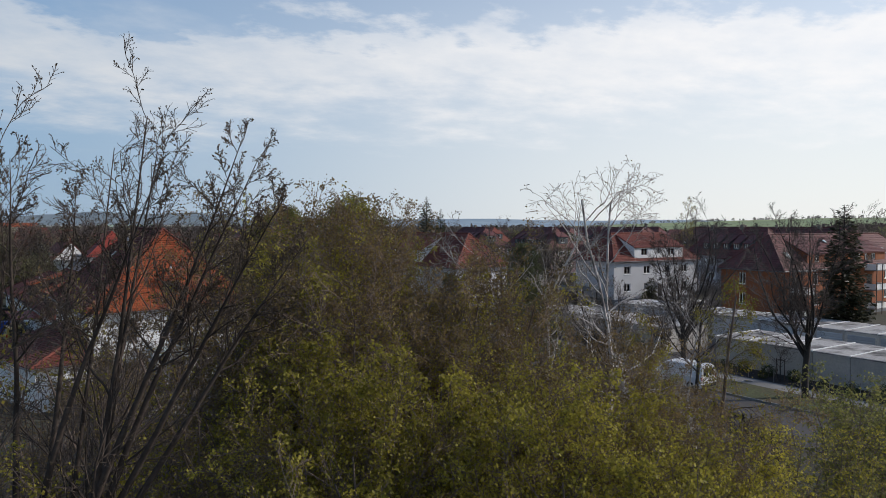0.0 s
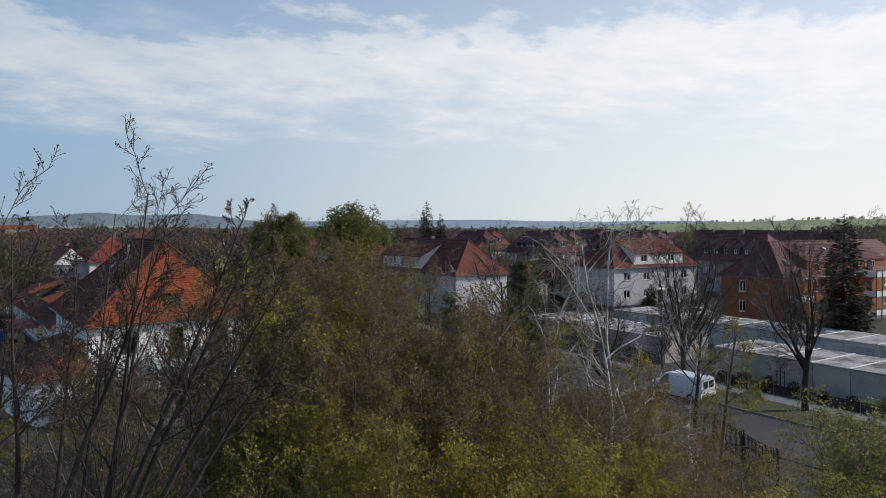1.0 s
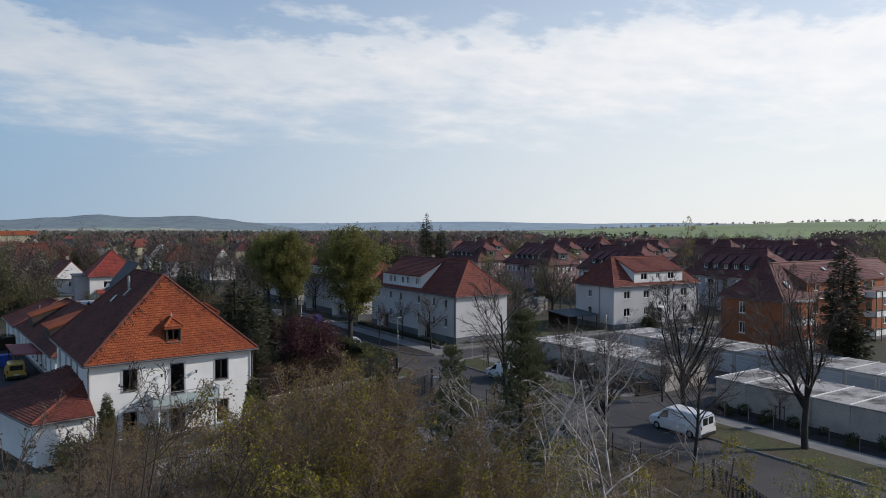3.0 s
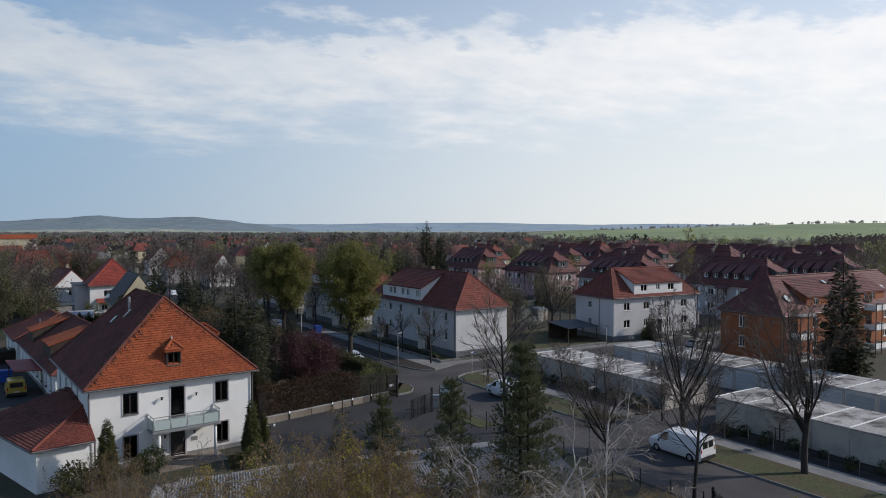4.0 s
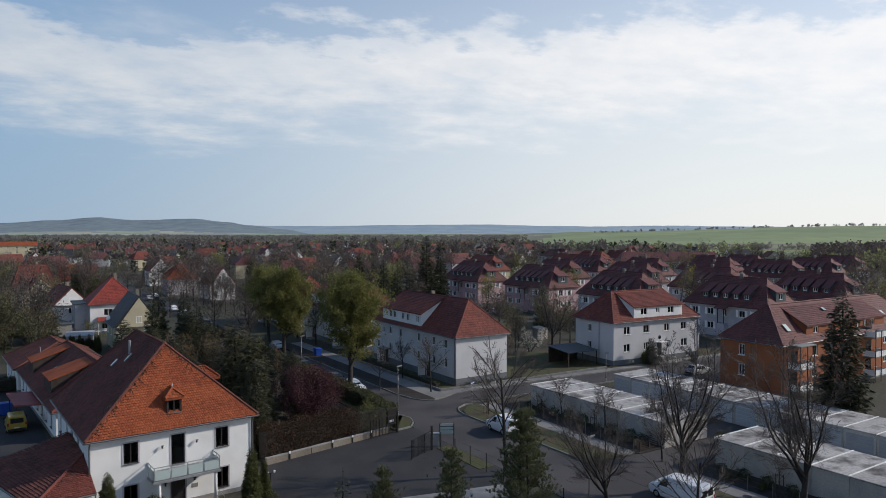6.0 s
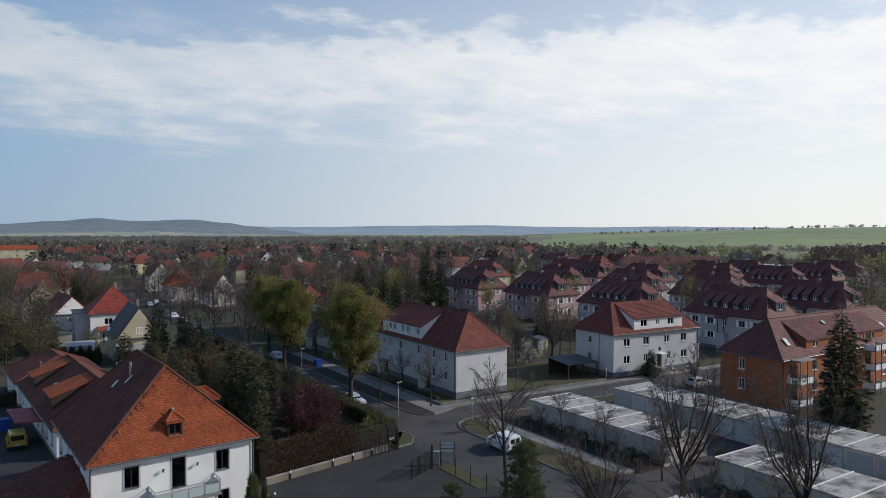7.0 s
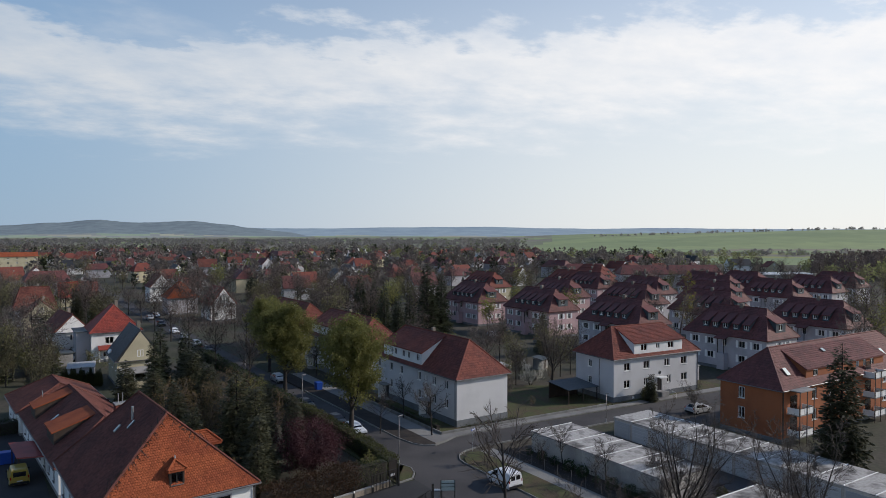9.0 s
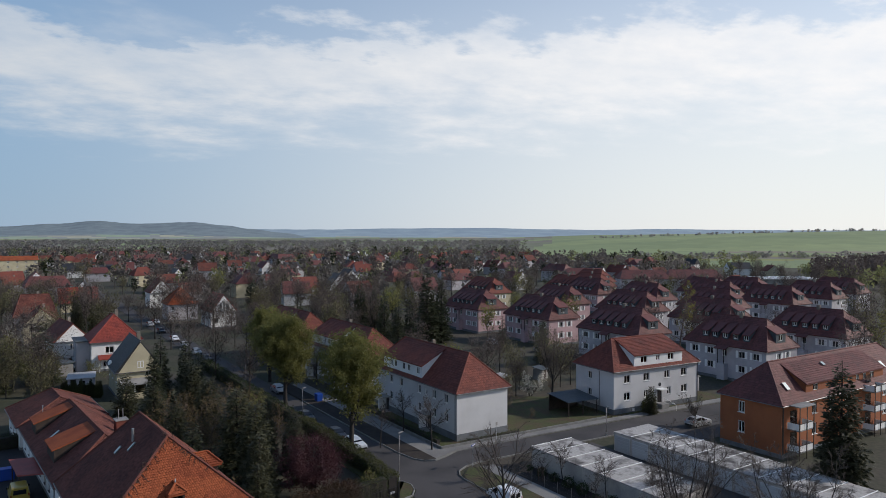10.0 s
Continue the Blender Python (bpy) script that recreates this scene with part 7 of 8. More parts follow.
# gardens with sheds between the villa's wing and the first houses
fg = thing("garage", "low flat-roofed grey garage among the gardens", "garage", (7.0, 158.0, 0), 12)
part("wall", Mesh().box(0, 0, -0.2, 6.0, 11.0, 2.45), CONCRETE, fg)
part("roof", Mesh().cbox(-0.25, -0.25, 2.45, 6.25, 11.25, 2.68, 0.04), SLATE, fg)
part("roof_edge", Mesh().box(-0.25, 11.26, 2.45, 6.25, 11.4, 2.75), WOOD_WHITE, fg)
for k, (x, yy, w, d, rz) in enumerate(((10.6, 143.6, 4.4, 4.6, -8), (13.6, 163.5, 4.6, 3.0, 6), (-6.0, 168.0, 4.0, 3.2, 20), (-2.0, 214.0, 9.0, 6.0, 5))):
    gs = thing("garden_shed", "pale flat-roofed garden shed", "shed", (x, yy, 0), rz, "garden sheds")
    part("wall", Mesh().box(0, 0, -0.2, w, d, 2.1), PLASTER_GREY, gs)
    part("roof", Mesh().add([(-0.2, -0.25, 2.12), (w + 0.2, -0.25, 2.12), (w + 0.2, d + 0.2, 2.4), (-0.2, d + 0.2, 2.4), (-0.2, -0.25, 2.02), (w + 0.2, -0.25, 2.02), (w + 0.2, d + 0.2, 2.3), (-0.2, d + 0.2, 2.3)],
                            [(0, 1, 2, 3), (7, 6, 5, 4), (0, 4, 5, 1), (1, 5, 6, 2), (2, 6, 7, 3), (3, 7, 4, 0)]), SHEET_ROOF, gs)
    part("door", Mesh().box(0.5, -0.03, 0.0, 1.4, -0.004, 1.95), WOOD_DARK, gs)
    part("window", Mesh().box(1.9, -0.03, 0.9, 2.9, -0.004, 1.6), CAR_PANE, gs)
bfen = thing("board_fence", "brown board fence in the gardens", "fence", (8.5, 171.0, 0), -4)
for i in range(16):
    part("board", Mesh().box(0.5 * i, -0.02, -0.1, 0.5 * i + 0.44, 0.02, 1.6), WOOD_TAN, bfen)
for z in (0.4, 1.3):
    part("rail", Mesh().box(0, 0.021, z, 7.9, 0.07, z + 0.08), WOOD_TAN, bfen)
for k, (x, yy, sc) in enumerate(((2.2, 149.0, 1.5), (4.5, 152.5, 1.3), (0.0, 153.5, 1.6), (-3.0, 150.0, 1.4), (8.6, 148.5, 1.1), (-1.5, 160.0, 1.5), (2.0, 164.0, 1.1), (-6.5, 157.0, 1.5), (1.0, 143.0, 1.1), (15.5, 154.0, 0.7), (5.0, 146.5, 1.2), (-4.5, 145.0, 1.3))):
    put((GARDEN[2], bush, GARDEN[3], bush)[k % 4], x * CV - yy * SV, x * SV + yy * CV, sc * (0.55 if k % 2 == 0 else 1.0), 53 * k)
put(cypress, 6.6 * CV - 140.5 * SV, 6.6 * SV + 140.5 * CV, 0.45, 10)
put(blossom_tree, 0.8 * CV - 190.0 * SV, 0.8 * SV + 190.0 * CV, 1.6, 120)
for k in range(13):
    x, yy = 9.4 + 0.46 * k, 137.4 - 0.28 * k
    put(thuja, x * CV - yy * SV, x * SV + yy * CV, 0.62 + 0.1 * math.sin(2.3 * k), 31 * k, 0, "dark columnar thuja in a garden row")

# gardens behind the two white houses
for k, (x, yy, sc) in enumerate(((66, 84, 0.55), (68.5, 88, 0.7), (71, 93, 0.65), (66.5, 95, 0.8), (73, 98, 0.7), (77, 95, 0.6), (68, 101, 0.75), (75, 104, 0.8), (81, 99, 0.65), (86, 96, 0.6), (72, 109, 0.85), (79, 110, 0.8), (92, 97, 0.7), (98, 99, 0.75), (66, 108, 0.8), (85, 106, 0.8), (70, 82.5, 0.4), (105, 96, 0.6), (110, 88, 0.5), (69, 116, 0.9), (77, 118, 0.8), (88, 114, 0.9), (96, 109, 0.85))):
    src = (GARDEN[0], GARDEN[2], bush_brown, GARDEN[3], garden_yew, GARDEN[1], bush)[k % 7]
    put(src, x * CV - yy * SV, x * SV + yy * CV, sc * (0.8 if src in (bush, bush_brown) else 0.85), 47 * k)
for k, (x, yy) in enumerate(((67.5, 97.5), (78.5, 101.5), (90, 103), (72.5, 113))):
    gs = thing("garden_shed", "small weathered garden shed among shrubs", "shed", (x, yy, 0), 10 * k, "garden sheds")
    part("wall", Mesh().box(0, 0, -0.2, 2.6, 2.0, 2.0), WOOD_DARK if k % 2 else CONCRETE, gs)
    part("roof", Mesh().add([(-0.2, -0.25, 2.0), (2.8, -0.25, 2.0), (2.8, 2.2, 2.4), (-0.2, 2.2, 2.4), (-0.2, -0.25, 1.92), (2.8, -0.25, 1.92), (2.8, 2.2, 2.32), (-0.2, 2.2, 2.32)],
                            [(0, 1, 2, 3), (7, 6, 5, 4), (0, 4, 5, 1), (1, 5, 6, 2), (2, 6, 7, 3), (3, 7, 4, 0)]), SHEET_ROOF if k % 2 else SLATE, gs)
    part("door", Mesh().box(0.9, -0.03, 0.0, 1.7, -0.004, 1.85), WOOD_DARK, gs)

# garden trees between the houses
def garden_spots(count, y0, y1, t0, t1, mix, near=3.0):
    for i in range(count):
        for _ in range(30):
            Y = rt.uniform(y0, y1)
            t = rt.uniform(t0, t1)
            x, yy = cw(t * Y, Y)
            if Y < 185 and -0.12 < t < 0.05 or (t > 0.05 and x < 66) or not free(x, yy, near) or (x < 18 and yy < 128):
                continue
            if (t < -0.44 and Y < 178 and rt.random() < 0.9) or (-0.44 < t < -0.31 and Y < 205 and rt.random() < 0.65):
                continue  # open gardens in front of the nearer houses
            if 14 < x < 31 and 95 < yy < 220 and rt.random() < 0.85:
                continue  # the street shows over low gardens here
            BUSY.append((x, yy, 1.2))
            k = rt.choices(range(6), mix)[0]
            src = (GARDEN + [garden_fir, garden_yew])[k]
            put(src, x * CV - yy * SV, x * SV + yy * CV, rt.uniform(0.7, 1.12) if k < 2 else rt.uniform(0.7, 1.1), rt.uniform(0, 360))
            break


# tall bare trees along both sides of the main street
for i in range(14):
    for a, off in ((36.2, 0.0), (50.6, 4.0)):
        if a < 40 and i % 2:
            continue
        b = 118.0 + 10.5 * i + off + rt.uniform(-2, 2)
        put(GARDEN[i % 2], a * CV - b * SV, a * SV + b * CV, rt.uniform(0.75, 1.0) * (1.0 if i % 2 == 0 else 0.85), rt.uniform(0, 360))
garden_spots(70, 112, 190, -0.68, -0.14, (5, 4, 3, 2, 2, 1))
garden_spots(110, 180, 330, -0.68, 0.0, (5, 6, 3, 2, 2, 1), 1.5)
garden_spots(60, 112, 260, -0.68, -0.10, (5, 5, 3, 2, 1, 1), 1.0)
garden_spots(75, 120, 330, 0.0, 0.66, (5, 3, 2, 2, 2, 1), 1.5)
garden_spots(60, 330, 480, -0.68, 0.55, (4, 6, 2, 1, 2, 1), 1.0)


# far trees, too many to count
def far_trees(name, label, leaf, count, seed, size, where, h=(6, 12), slim=0.42, per=70, trunk=0.25, dens=1.0):
    r = np.random.RandomState(seed)
    rr = random.Random(seed)
    out = []
    n = 0
    guard = 0
    while n < count and guard < count * 12:
        guard += 1
        X, Y = where(rr)
        x, yy = cw(X, Y)
        if Y < 620 and not free(x, yy, 1.0):
            continue
        n += 1
        z0 = max(terrain(X, Y), -0.06)
        H = rr.uniform(*h)
        R = H * slim * rr.uniform(0.7, 1.2)
        k = per
        d = r.normal(0, 1, (k, 3))
        d /= np.linalg.norm(d, axis=1)[:, None]
        C = d * (r.uniform(0.25, 1.0, (k, 1)) ** 0.5) * np.array([R, R, H * (1 - trunk) / 2])
        C[:, :2] *= (1 - 0.35 * (C[:, 2:3] / (H * (1 - trunk) / 2)))
        C += np.array([x, yy, z0 + H * (trunk + (1 - trunk) / 2)])
        A = r.normal(0, 1, (k, 3))
        A[:, 2] += 0.6
        A /= np.linalg.norm(A, axis=1)[:, None]
        B = np.cross(A, r.normal(0, 1, (k, 3)))
        B /= np.linalg.norm(B, axis=1)[:, None]
        Z = (size * H / 9 * r.uniform(0.5, 1.3, k))[:, None]
        out.append(np.stack([C, C + A * Z * 0.5 + B * Z * 0.4, C + A * Z, C + A * Z * 0.5 - B * Z * 0.4], 1).reshape(-1, 3))
        w = 0.16 * H / 9
        T = np.array([[x - w, yy, z0 - 0.2], [x + w, yy, z0 - 0.2], [x + w * 0.4, yy, z0 + H * 0.7], [x - w * 0.4, yy, z0 + H * 0.7], [x, yy - w, z0 - 0.2], [x, yy + w, z0 - 0.2], [x, yy + w * 0.4, z0 + H * 0.7], [x, yy - w * 0.4, z0 + H * 0.7]])
        out.append(T)
    ob = new(name, quads(name, np.concatenate(out), leaf))
    return tagged(ob, label, "trees", kind="stuff")


def in_town(lo, hi, tmin=-0.74, tmax=0.74):
    def f(rr):
        while True:
            Y = rr.uniform(0, 1) ** 0.6 * (hi - lo) + lo
            t = rr.uniform(tmin, tmax)
            if not (t > 0.12 and Y > 740):
                return t * Y, Y
    return f


def on_line(Y0, t0, t1, wob, base=0.0):
    def f(rr):
        t = rr.uniform(t0, t1)
        Y = Y0 + base * t + rr.gauss(0, wob)
        return t * Y, Y
    return f


# far twig and valley colours are paled to stand in for aerial haze
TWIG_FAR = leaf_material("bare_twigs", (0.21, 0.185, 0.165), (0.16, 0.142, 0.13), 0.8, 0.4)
TWIG_VALLEY = leaf_material("hazed_valley_twigs", (0.30, 0.285, 0.27), (0.25, 0.24, 0.23), 0.8, 0.55)
GREEN_VALLEY = leaf_material("hazed_valley_leaves", (0.25, 0.265, 0.175), (0.20, 0.215, 0.15), 0.8, 0.55)
FAR_GREEN = leaf_material("distant_spring_leaves", (0.24, 0.25, 0.11), (0.17, 0.18, 0.085), 0.7, 0.5)
far_trees("bare_woods", "bare brown trees between the houses", TWIG_FAR, 900, 301, 1.5, in_town(260, 900, -0.74, 0.30), (6, 14), 0.36, 60)
far_trees("leafing_trees", "trees in first green between the houses", FAR_GREEN, 330, 302, 1.4, in_town(260, 900, -0.74, 0.45), (5, 12), 0.42, 60)
far_trees("dark_conifers", "dark conifers between the houses", NEEDLE, 150, 303, 1.3, in_town(200, 800, -0.74, 0.34), (7, 14), 0.20, 90, 0.05)
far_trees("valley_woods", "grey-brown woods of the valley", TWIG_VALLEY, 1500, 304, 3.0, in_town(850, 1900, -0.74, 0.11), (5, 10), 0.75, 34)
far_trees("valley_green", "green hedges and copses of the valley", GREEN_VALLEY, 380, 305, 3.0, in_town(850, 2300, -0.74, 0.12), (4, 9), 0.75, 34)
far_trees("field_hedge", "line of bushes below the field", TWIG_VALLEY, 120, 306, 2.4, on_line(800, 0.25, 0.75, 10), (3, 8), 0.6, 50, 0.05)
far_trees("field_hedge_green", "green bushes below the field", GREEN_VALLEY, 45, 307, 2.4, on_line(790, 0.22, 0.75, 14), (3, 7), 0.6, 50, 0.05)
far_trees("town_edge_trees", "bare trees at the edge of the town", TWIG_FAR, 150, 311, 1.8, on_line(560, 0.14, 0.36, 60), (4, 9), 0.45, 60)
far_trees("edge_copse", "tall bare copse behind the apartment houses", TWIG_NEAR, 190, 312, 1.0, on_line(430, 0.54, 0.78, 45), (8, 15), 0.34, 130)
far_trees("edge_copse_green", "copse in first green behind the apartment houses", FAR_GREEN, 60, 313, 1.0, on_line(400, 0.52, 0.78, 40), (7, 13), 0.36, 120)
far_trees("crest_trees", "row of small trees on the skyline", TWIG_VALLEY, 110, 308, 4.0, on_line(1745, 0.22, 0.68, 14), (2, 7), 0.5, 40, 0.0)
far_trees("garden_shrubs", "brown garden shrubs between houses", TWIG_FAR, 520, 309, 0.8, in_town(105, 330, -0.70, 0.68), (1.5, 4.0), 0.6, 50, 0.0)
far_trees("garden_green", "green garden shrubs between houses", FAR_GREEN, 330, 310, 0.7, in_town(105, 330, -0.70, 0.68), (1.0, 3.2), 0.65, 50, 0.0)

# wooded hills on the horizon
def haze_glow_material(name, dark, light, scale=0.012, glow=0.7):
    """Far land with the haze of kilometres of air put into its colour and glow."""
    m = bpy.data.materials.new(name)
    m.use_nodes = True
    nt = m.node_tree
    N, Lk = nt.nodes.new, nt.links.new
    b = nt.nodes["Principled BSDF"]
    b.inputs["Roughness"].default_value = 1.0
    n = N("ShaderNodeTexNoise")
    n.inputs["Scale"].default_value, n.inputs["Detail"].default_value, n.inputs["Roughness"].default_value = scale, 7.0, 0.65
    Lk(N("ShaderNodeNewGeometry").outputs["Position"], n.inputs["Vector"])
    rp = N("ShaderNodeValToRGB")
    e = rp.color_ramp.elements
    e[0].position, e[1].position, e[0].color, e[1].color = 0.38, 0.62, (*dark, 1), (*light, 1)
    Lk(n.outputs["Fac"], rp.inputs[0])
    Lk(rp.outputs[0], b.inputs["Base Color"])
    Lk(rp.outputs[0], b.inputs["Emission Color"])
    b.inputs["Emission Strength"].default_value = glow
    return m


HILL = haze_glow_material("distant_wooded_hills", (0.070, 0.095, 0.115), (0.105, 0.135, 0.150))
RIDGE = haze_glow_material("haze_blue_ridge", (0.125, 0.170, 0.215), (0.155, 0.205, 0.245), 0.008)
SLOPE_GREEN = haze_glow_material("distant_green_slopes", (0.125, 0.170, 0.125), (0.165, 0.205, 0.150), 0.006)
SLOPE_TAN = haze_glow_material("distant_tan_slopes", (0.175, 0.180, 0.145), (0.225, 0.225, 0.170), 0.006)
SLOPE_WOOD = haze_glow_material("distant_brown_woods", (0.115, 0.130, 0.130), (0.150, 0.160, 0.155), 0.012)


def hills(name, far, near, crest, label, mats, patchwork):
    """A strip of land from a near foot up to a wavy crest. crest: (sideways ratio, height)."""
    m = Mesh()
    n, rows = 240, 14
    for i in range(n + 1):
        t = -0.85 + 1.7 * i / n
        for (t0, h0), (t1, h1) in zip(crest, crest[1:]):
            if t0 <= t <= t1:
                f = (t - t0) / (t1 - t0)
                f = f * f * (3 - 2 * f)
                H = h0 + (h1 - h0) * f
        H += 2.2 * noise.noise((t * 30, 1.0, far * 0.01)) + 1.4 * noise.noise((t * 140, 2.0, 0))
        for k in range(rows + 1):
            q = k / rows
            Y = near + (far - near) * q
            x, yy = cw(t * Y, Y)
            m.v.append((x, yy, -1 + (H + 1) * q ** 1.6))
    for i in range(n):
        t = -0.85 + 1.7 * (i + 0.5) / n
        for k in range(rows):
            m.f.append((i * (rows + 1) + k, (i + 1) * (rows + 1) + k, (i + 1) * (rows + 1) + k + 1, i * (rows + 1) + k + 1))
            wild = noise.noise((t * 16, k * 0.8, 7.7))
            edge = patchwork + 2.2 * noise.noise((t * 9, 3.3, 1.0))
            m.m.append(0 if k > edge else (1 if wild > 0.05 else (2 if wild < -0.28 else 3)))
    return tagged(new(name, m.data(name, mats, True)), label, "backdrop", kind="structure")


def crest(rows, D):
    return [((x - 784) / 1220, (412 - yy) / 1220 * D + 29) for x, yy in rows]


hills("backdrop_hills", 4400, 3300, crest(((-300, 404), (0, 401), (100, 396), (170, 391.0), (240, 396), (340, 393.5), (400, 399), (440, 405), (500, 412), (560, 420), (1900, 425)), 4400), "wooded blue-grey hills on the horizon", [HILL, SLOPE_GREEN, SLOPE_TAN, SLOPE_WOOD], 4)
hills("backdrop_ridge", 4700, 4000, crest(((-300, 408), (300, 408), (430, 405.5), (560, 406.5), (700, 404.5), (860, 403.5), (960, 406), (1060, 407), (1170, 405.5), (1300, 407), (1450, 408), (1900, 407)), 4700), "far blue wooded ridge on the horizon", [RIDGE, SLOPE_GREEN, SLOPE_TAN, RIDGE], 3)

# ---- vehicles ----
def paint(name, colour):
    return material(name, colour, 0.28, 0.05, 1.0, 20, 0.0, spec=0.5)


RUBBER = material("black_tyre_rubber", (0.012, 0.012, 0.013), 0.8, 0.2, 2.0, 20, 0.1)
LAMP_RED = material("red_tail_lamp", (0.30, 0.01, 0.01), 0.25, 0.1, 2.0, 20, 0.0)
LAMP_CLEAR = material("clear_headlamp", (0.55, 0.57, 0.58), 0.15, 0.1, 2.0, 20, 0.0)
CAR_GLASS = material("dark_car_glass", (0.012, 0.014, 0.016), 0.06, 0.1, 1.0, 10, 0.0, spec=0.6)
PLATE = material("number_plate", (0.6, 0.6, 0.58), 0.5, 0.05, 1.0, 10, 0.0)


def vehicle(name, label, body_mat, L, W, stations, glass, wheels, r=0.32, category="car", rear_glass=None, rear=None, logo=False):
    """A vehicle, front at x = 0. stations: x, underside, shoulder, top, half width at the top."""
    h = thing(name, label, category)
    m = Mesh()
    ring = []
    w = W / 2
    for x, zb, zs, zt, wt in stations:
        nar = 1.0 - 0.10 * max(0, 1 - x / 0.5) - 0.05 * max(0, 1 - (L - x) / 0.4)
        a = w * nar
        ring.append([(x, -a * 0.93, zb), (x, -a, zb + 0.18), (x, -a, zs - 0.06), (x, -a * 0.975, zs), (x, -wt * nar, zt - 0.06), (x, -wt * nar * 0.86, zt), (x, wt * nar * 0.86, zt), (x, wt * nar, zt - 0.06),
                     (x, a * 0.975, zs), (x, a, zs - 0.06), (x, a, zb + 0.18), (x, a * 0.93, zb)])
    k = 12
    v = [p for q in ring for p in q]
    f = []
    for i in range(len(ring) - 1):
        f += [(i * k + j, i * k + (j + 1) % k, (i + 1) * k + (j + 1) % k, (i + 1) * k + j) for j in range(k)]
    f += [tuple(range(k)), tuple(range((len(ring) - 1) * k + k - 1, (len(ring) - 1) * k - 1, -1))]
    m.add(v, [q[::-1] for q in f])
    part("body", m, body_mat, h, smooth=False)

    def side_pane(pts):
        for s in (-1, 1):
            q = [(x, s * (yy + 0.008), z) for x, yy, z in pts]
            part("window", Mesh().poly(q if s < 0 else q[::-1]), CAR_GLASS, h)

    def at(x, u):
        """Place on the flank between shoulder (0) and top (1) at x."""
        for (x0, b0, s0, t0, w0), (x1, b1, s1, t1, w1) in zip(stations, stations[1:]):
            if x0 <= x <= x1:
                f = (x - x0) / (x1 - x0 + 1e-9)
                zs, zt, wt = s0 + (s1 - s0) * f, t0 + (t1 - t0) * f - 0.06, w0 + (w1 - w0) * f
                return (x, w * 0.975 * (1 - u) + wt * u, zs + (zt - zs) * u)
        return (x, w, 1.0)

    for x0, x1, x2, x3 in glass["side"]:
        side_pane([at(x0, 0.06), at(x1, 0.06), at(x2, 0.9), at(x3, 0.9)])
    for key in ("front", "back"):
        if key in glass:
            (xa, za, wa), (xb, zb, wb) = glass[key]
            q = [(xa, -wa, za), (xa, wa, za), (xb, wb, zb), (xb, -wb, zb)]
            part("windscreen" if key == "front" else "rear_window", Mesh().poly(q[::-1] if key == "front" else q), CAR_GLASS, h)
    for x in wheels:
        for s in (-1, 1):
            y0, y1 = s * (w - 0.20), s * (w + 0.012)
            wh = part("wheel", Mesh().tube([(x, y0, r), (x, (y0 + y1) / 2, r), (x, y1 - s * 0.03, r), (x, y1, r)], [r * 0.96, r, r, r * 0.9], 18), RUBBER, h)
            part("rim", Mesh().tube([(x, y1 - s * 0.02, r), (x, y1 + s * 0.008, r)], [r * 0.62, r * 0.55], 14), STEEL, wh)
    for s in (-1, 1):
        part("headlight", Mesh().cbox(0.02, s * (w - 0.42) - 0.13, 0.62, 0.22, s * (w - 0.42) + 0.13, 0.78, 0.03), LAMP_CLEAR, h)
        part("tail_light", Mesh().cbox(L - 0.06, s * (w - 0.14) - 0.07, 0.85, L + 0.012, s * (w - 0.14) + 0.07, 1.15, 0.02), LAMP_RED, h)
        part("mirror", Mesh().cbox(glass["mirror"], s * (w + 0.09) - 0.08, 0.95, glass["mirror"] + 0.1, s * (w + 0.09) + 0.08, 1.12, 0.03), RUBBER, h)
    part("bumper", Mesh().cbox(-0.03, -w * 0.86, 0.28, 0.10, w * 0.86, 0.5, 0.03), RUBBER, h)
    part("bumper", Mesh().cbox(L - 0.08, -w * 0.9, 0.28, L + 0.04, w * 0.9, 0.52, 0.03), RUBBER, h)
    part("number_plate", Mesh().box(L + 0.041, -0.26, 0.58, L + 0.05, 0.26, 0.69), PLATE, h)
    return h


def hatchback(label, mat):
    return vehicle("car", label, mat, 4.2, 1.78, [(0, 0.3, 0.66, 0.72, 0.70), (0.12, 0.22, 0.78, 0.86, 0.72), (1.05, 0.2, 0.88, 1.0, 0.74), (1.85, 0.2, 0.92, 1.44, 0.62), (2.6, 0.2, 0.94, 1.48, 0.62), (3.45, 0.2, 0.96, 1.42, 0.60), (4.05, 0.22, 0.95, 1.04, 0.66), (4.2, 0.3, 0.8, 0.88, 0.68)],
                   {"side": [(1.32, 2.3, 2.3, 1.92), (2.38, 3.5, 3.36, 2.38)], "front": ((1.12, 1.04, 0.62), (1.80, 1.41, 0.52)), "back": ((4.02, 1.09, 0.55), (3.50, 1.41, 0.48)), "mirror": 1.45}, (0.78, 3.35), 0.31)


def panel_van(label, mat, L, H, name="van"):
    return vehicle(name, label, mat, L, 1.92, [(0, 0.35, 0.75, 0.82, 0.78), (0.12, 0.25, 0.92, 1.0, 0.80), (0.75, 0.22, 1.05, 1.16, 0.80), (1.45, 0.22, 1.1, H - 0.12, 0.74), (1.9, 0.22, 1.1, H, 0.76), (L - 0.2, 0.22, 1.1, H, 0.78), (L, 0.26, 1.1, H - 0.08, 0.78)],
                   {"side": [(1.05, 1.95, 1.95, 1.5)], "front": ((0.82, 1.21, 0.70), (1.42, H - 0.16, 0.62)), "mirror": 1.1}, (0.85, L - 1.0), 0.33, "van")


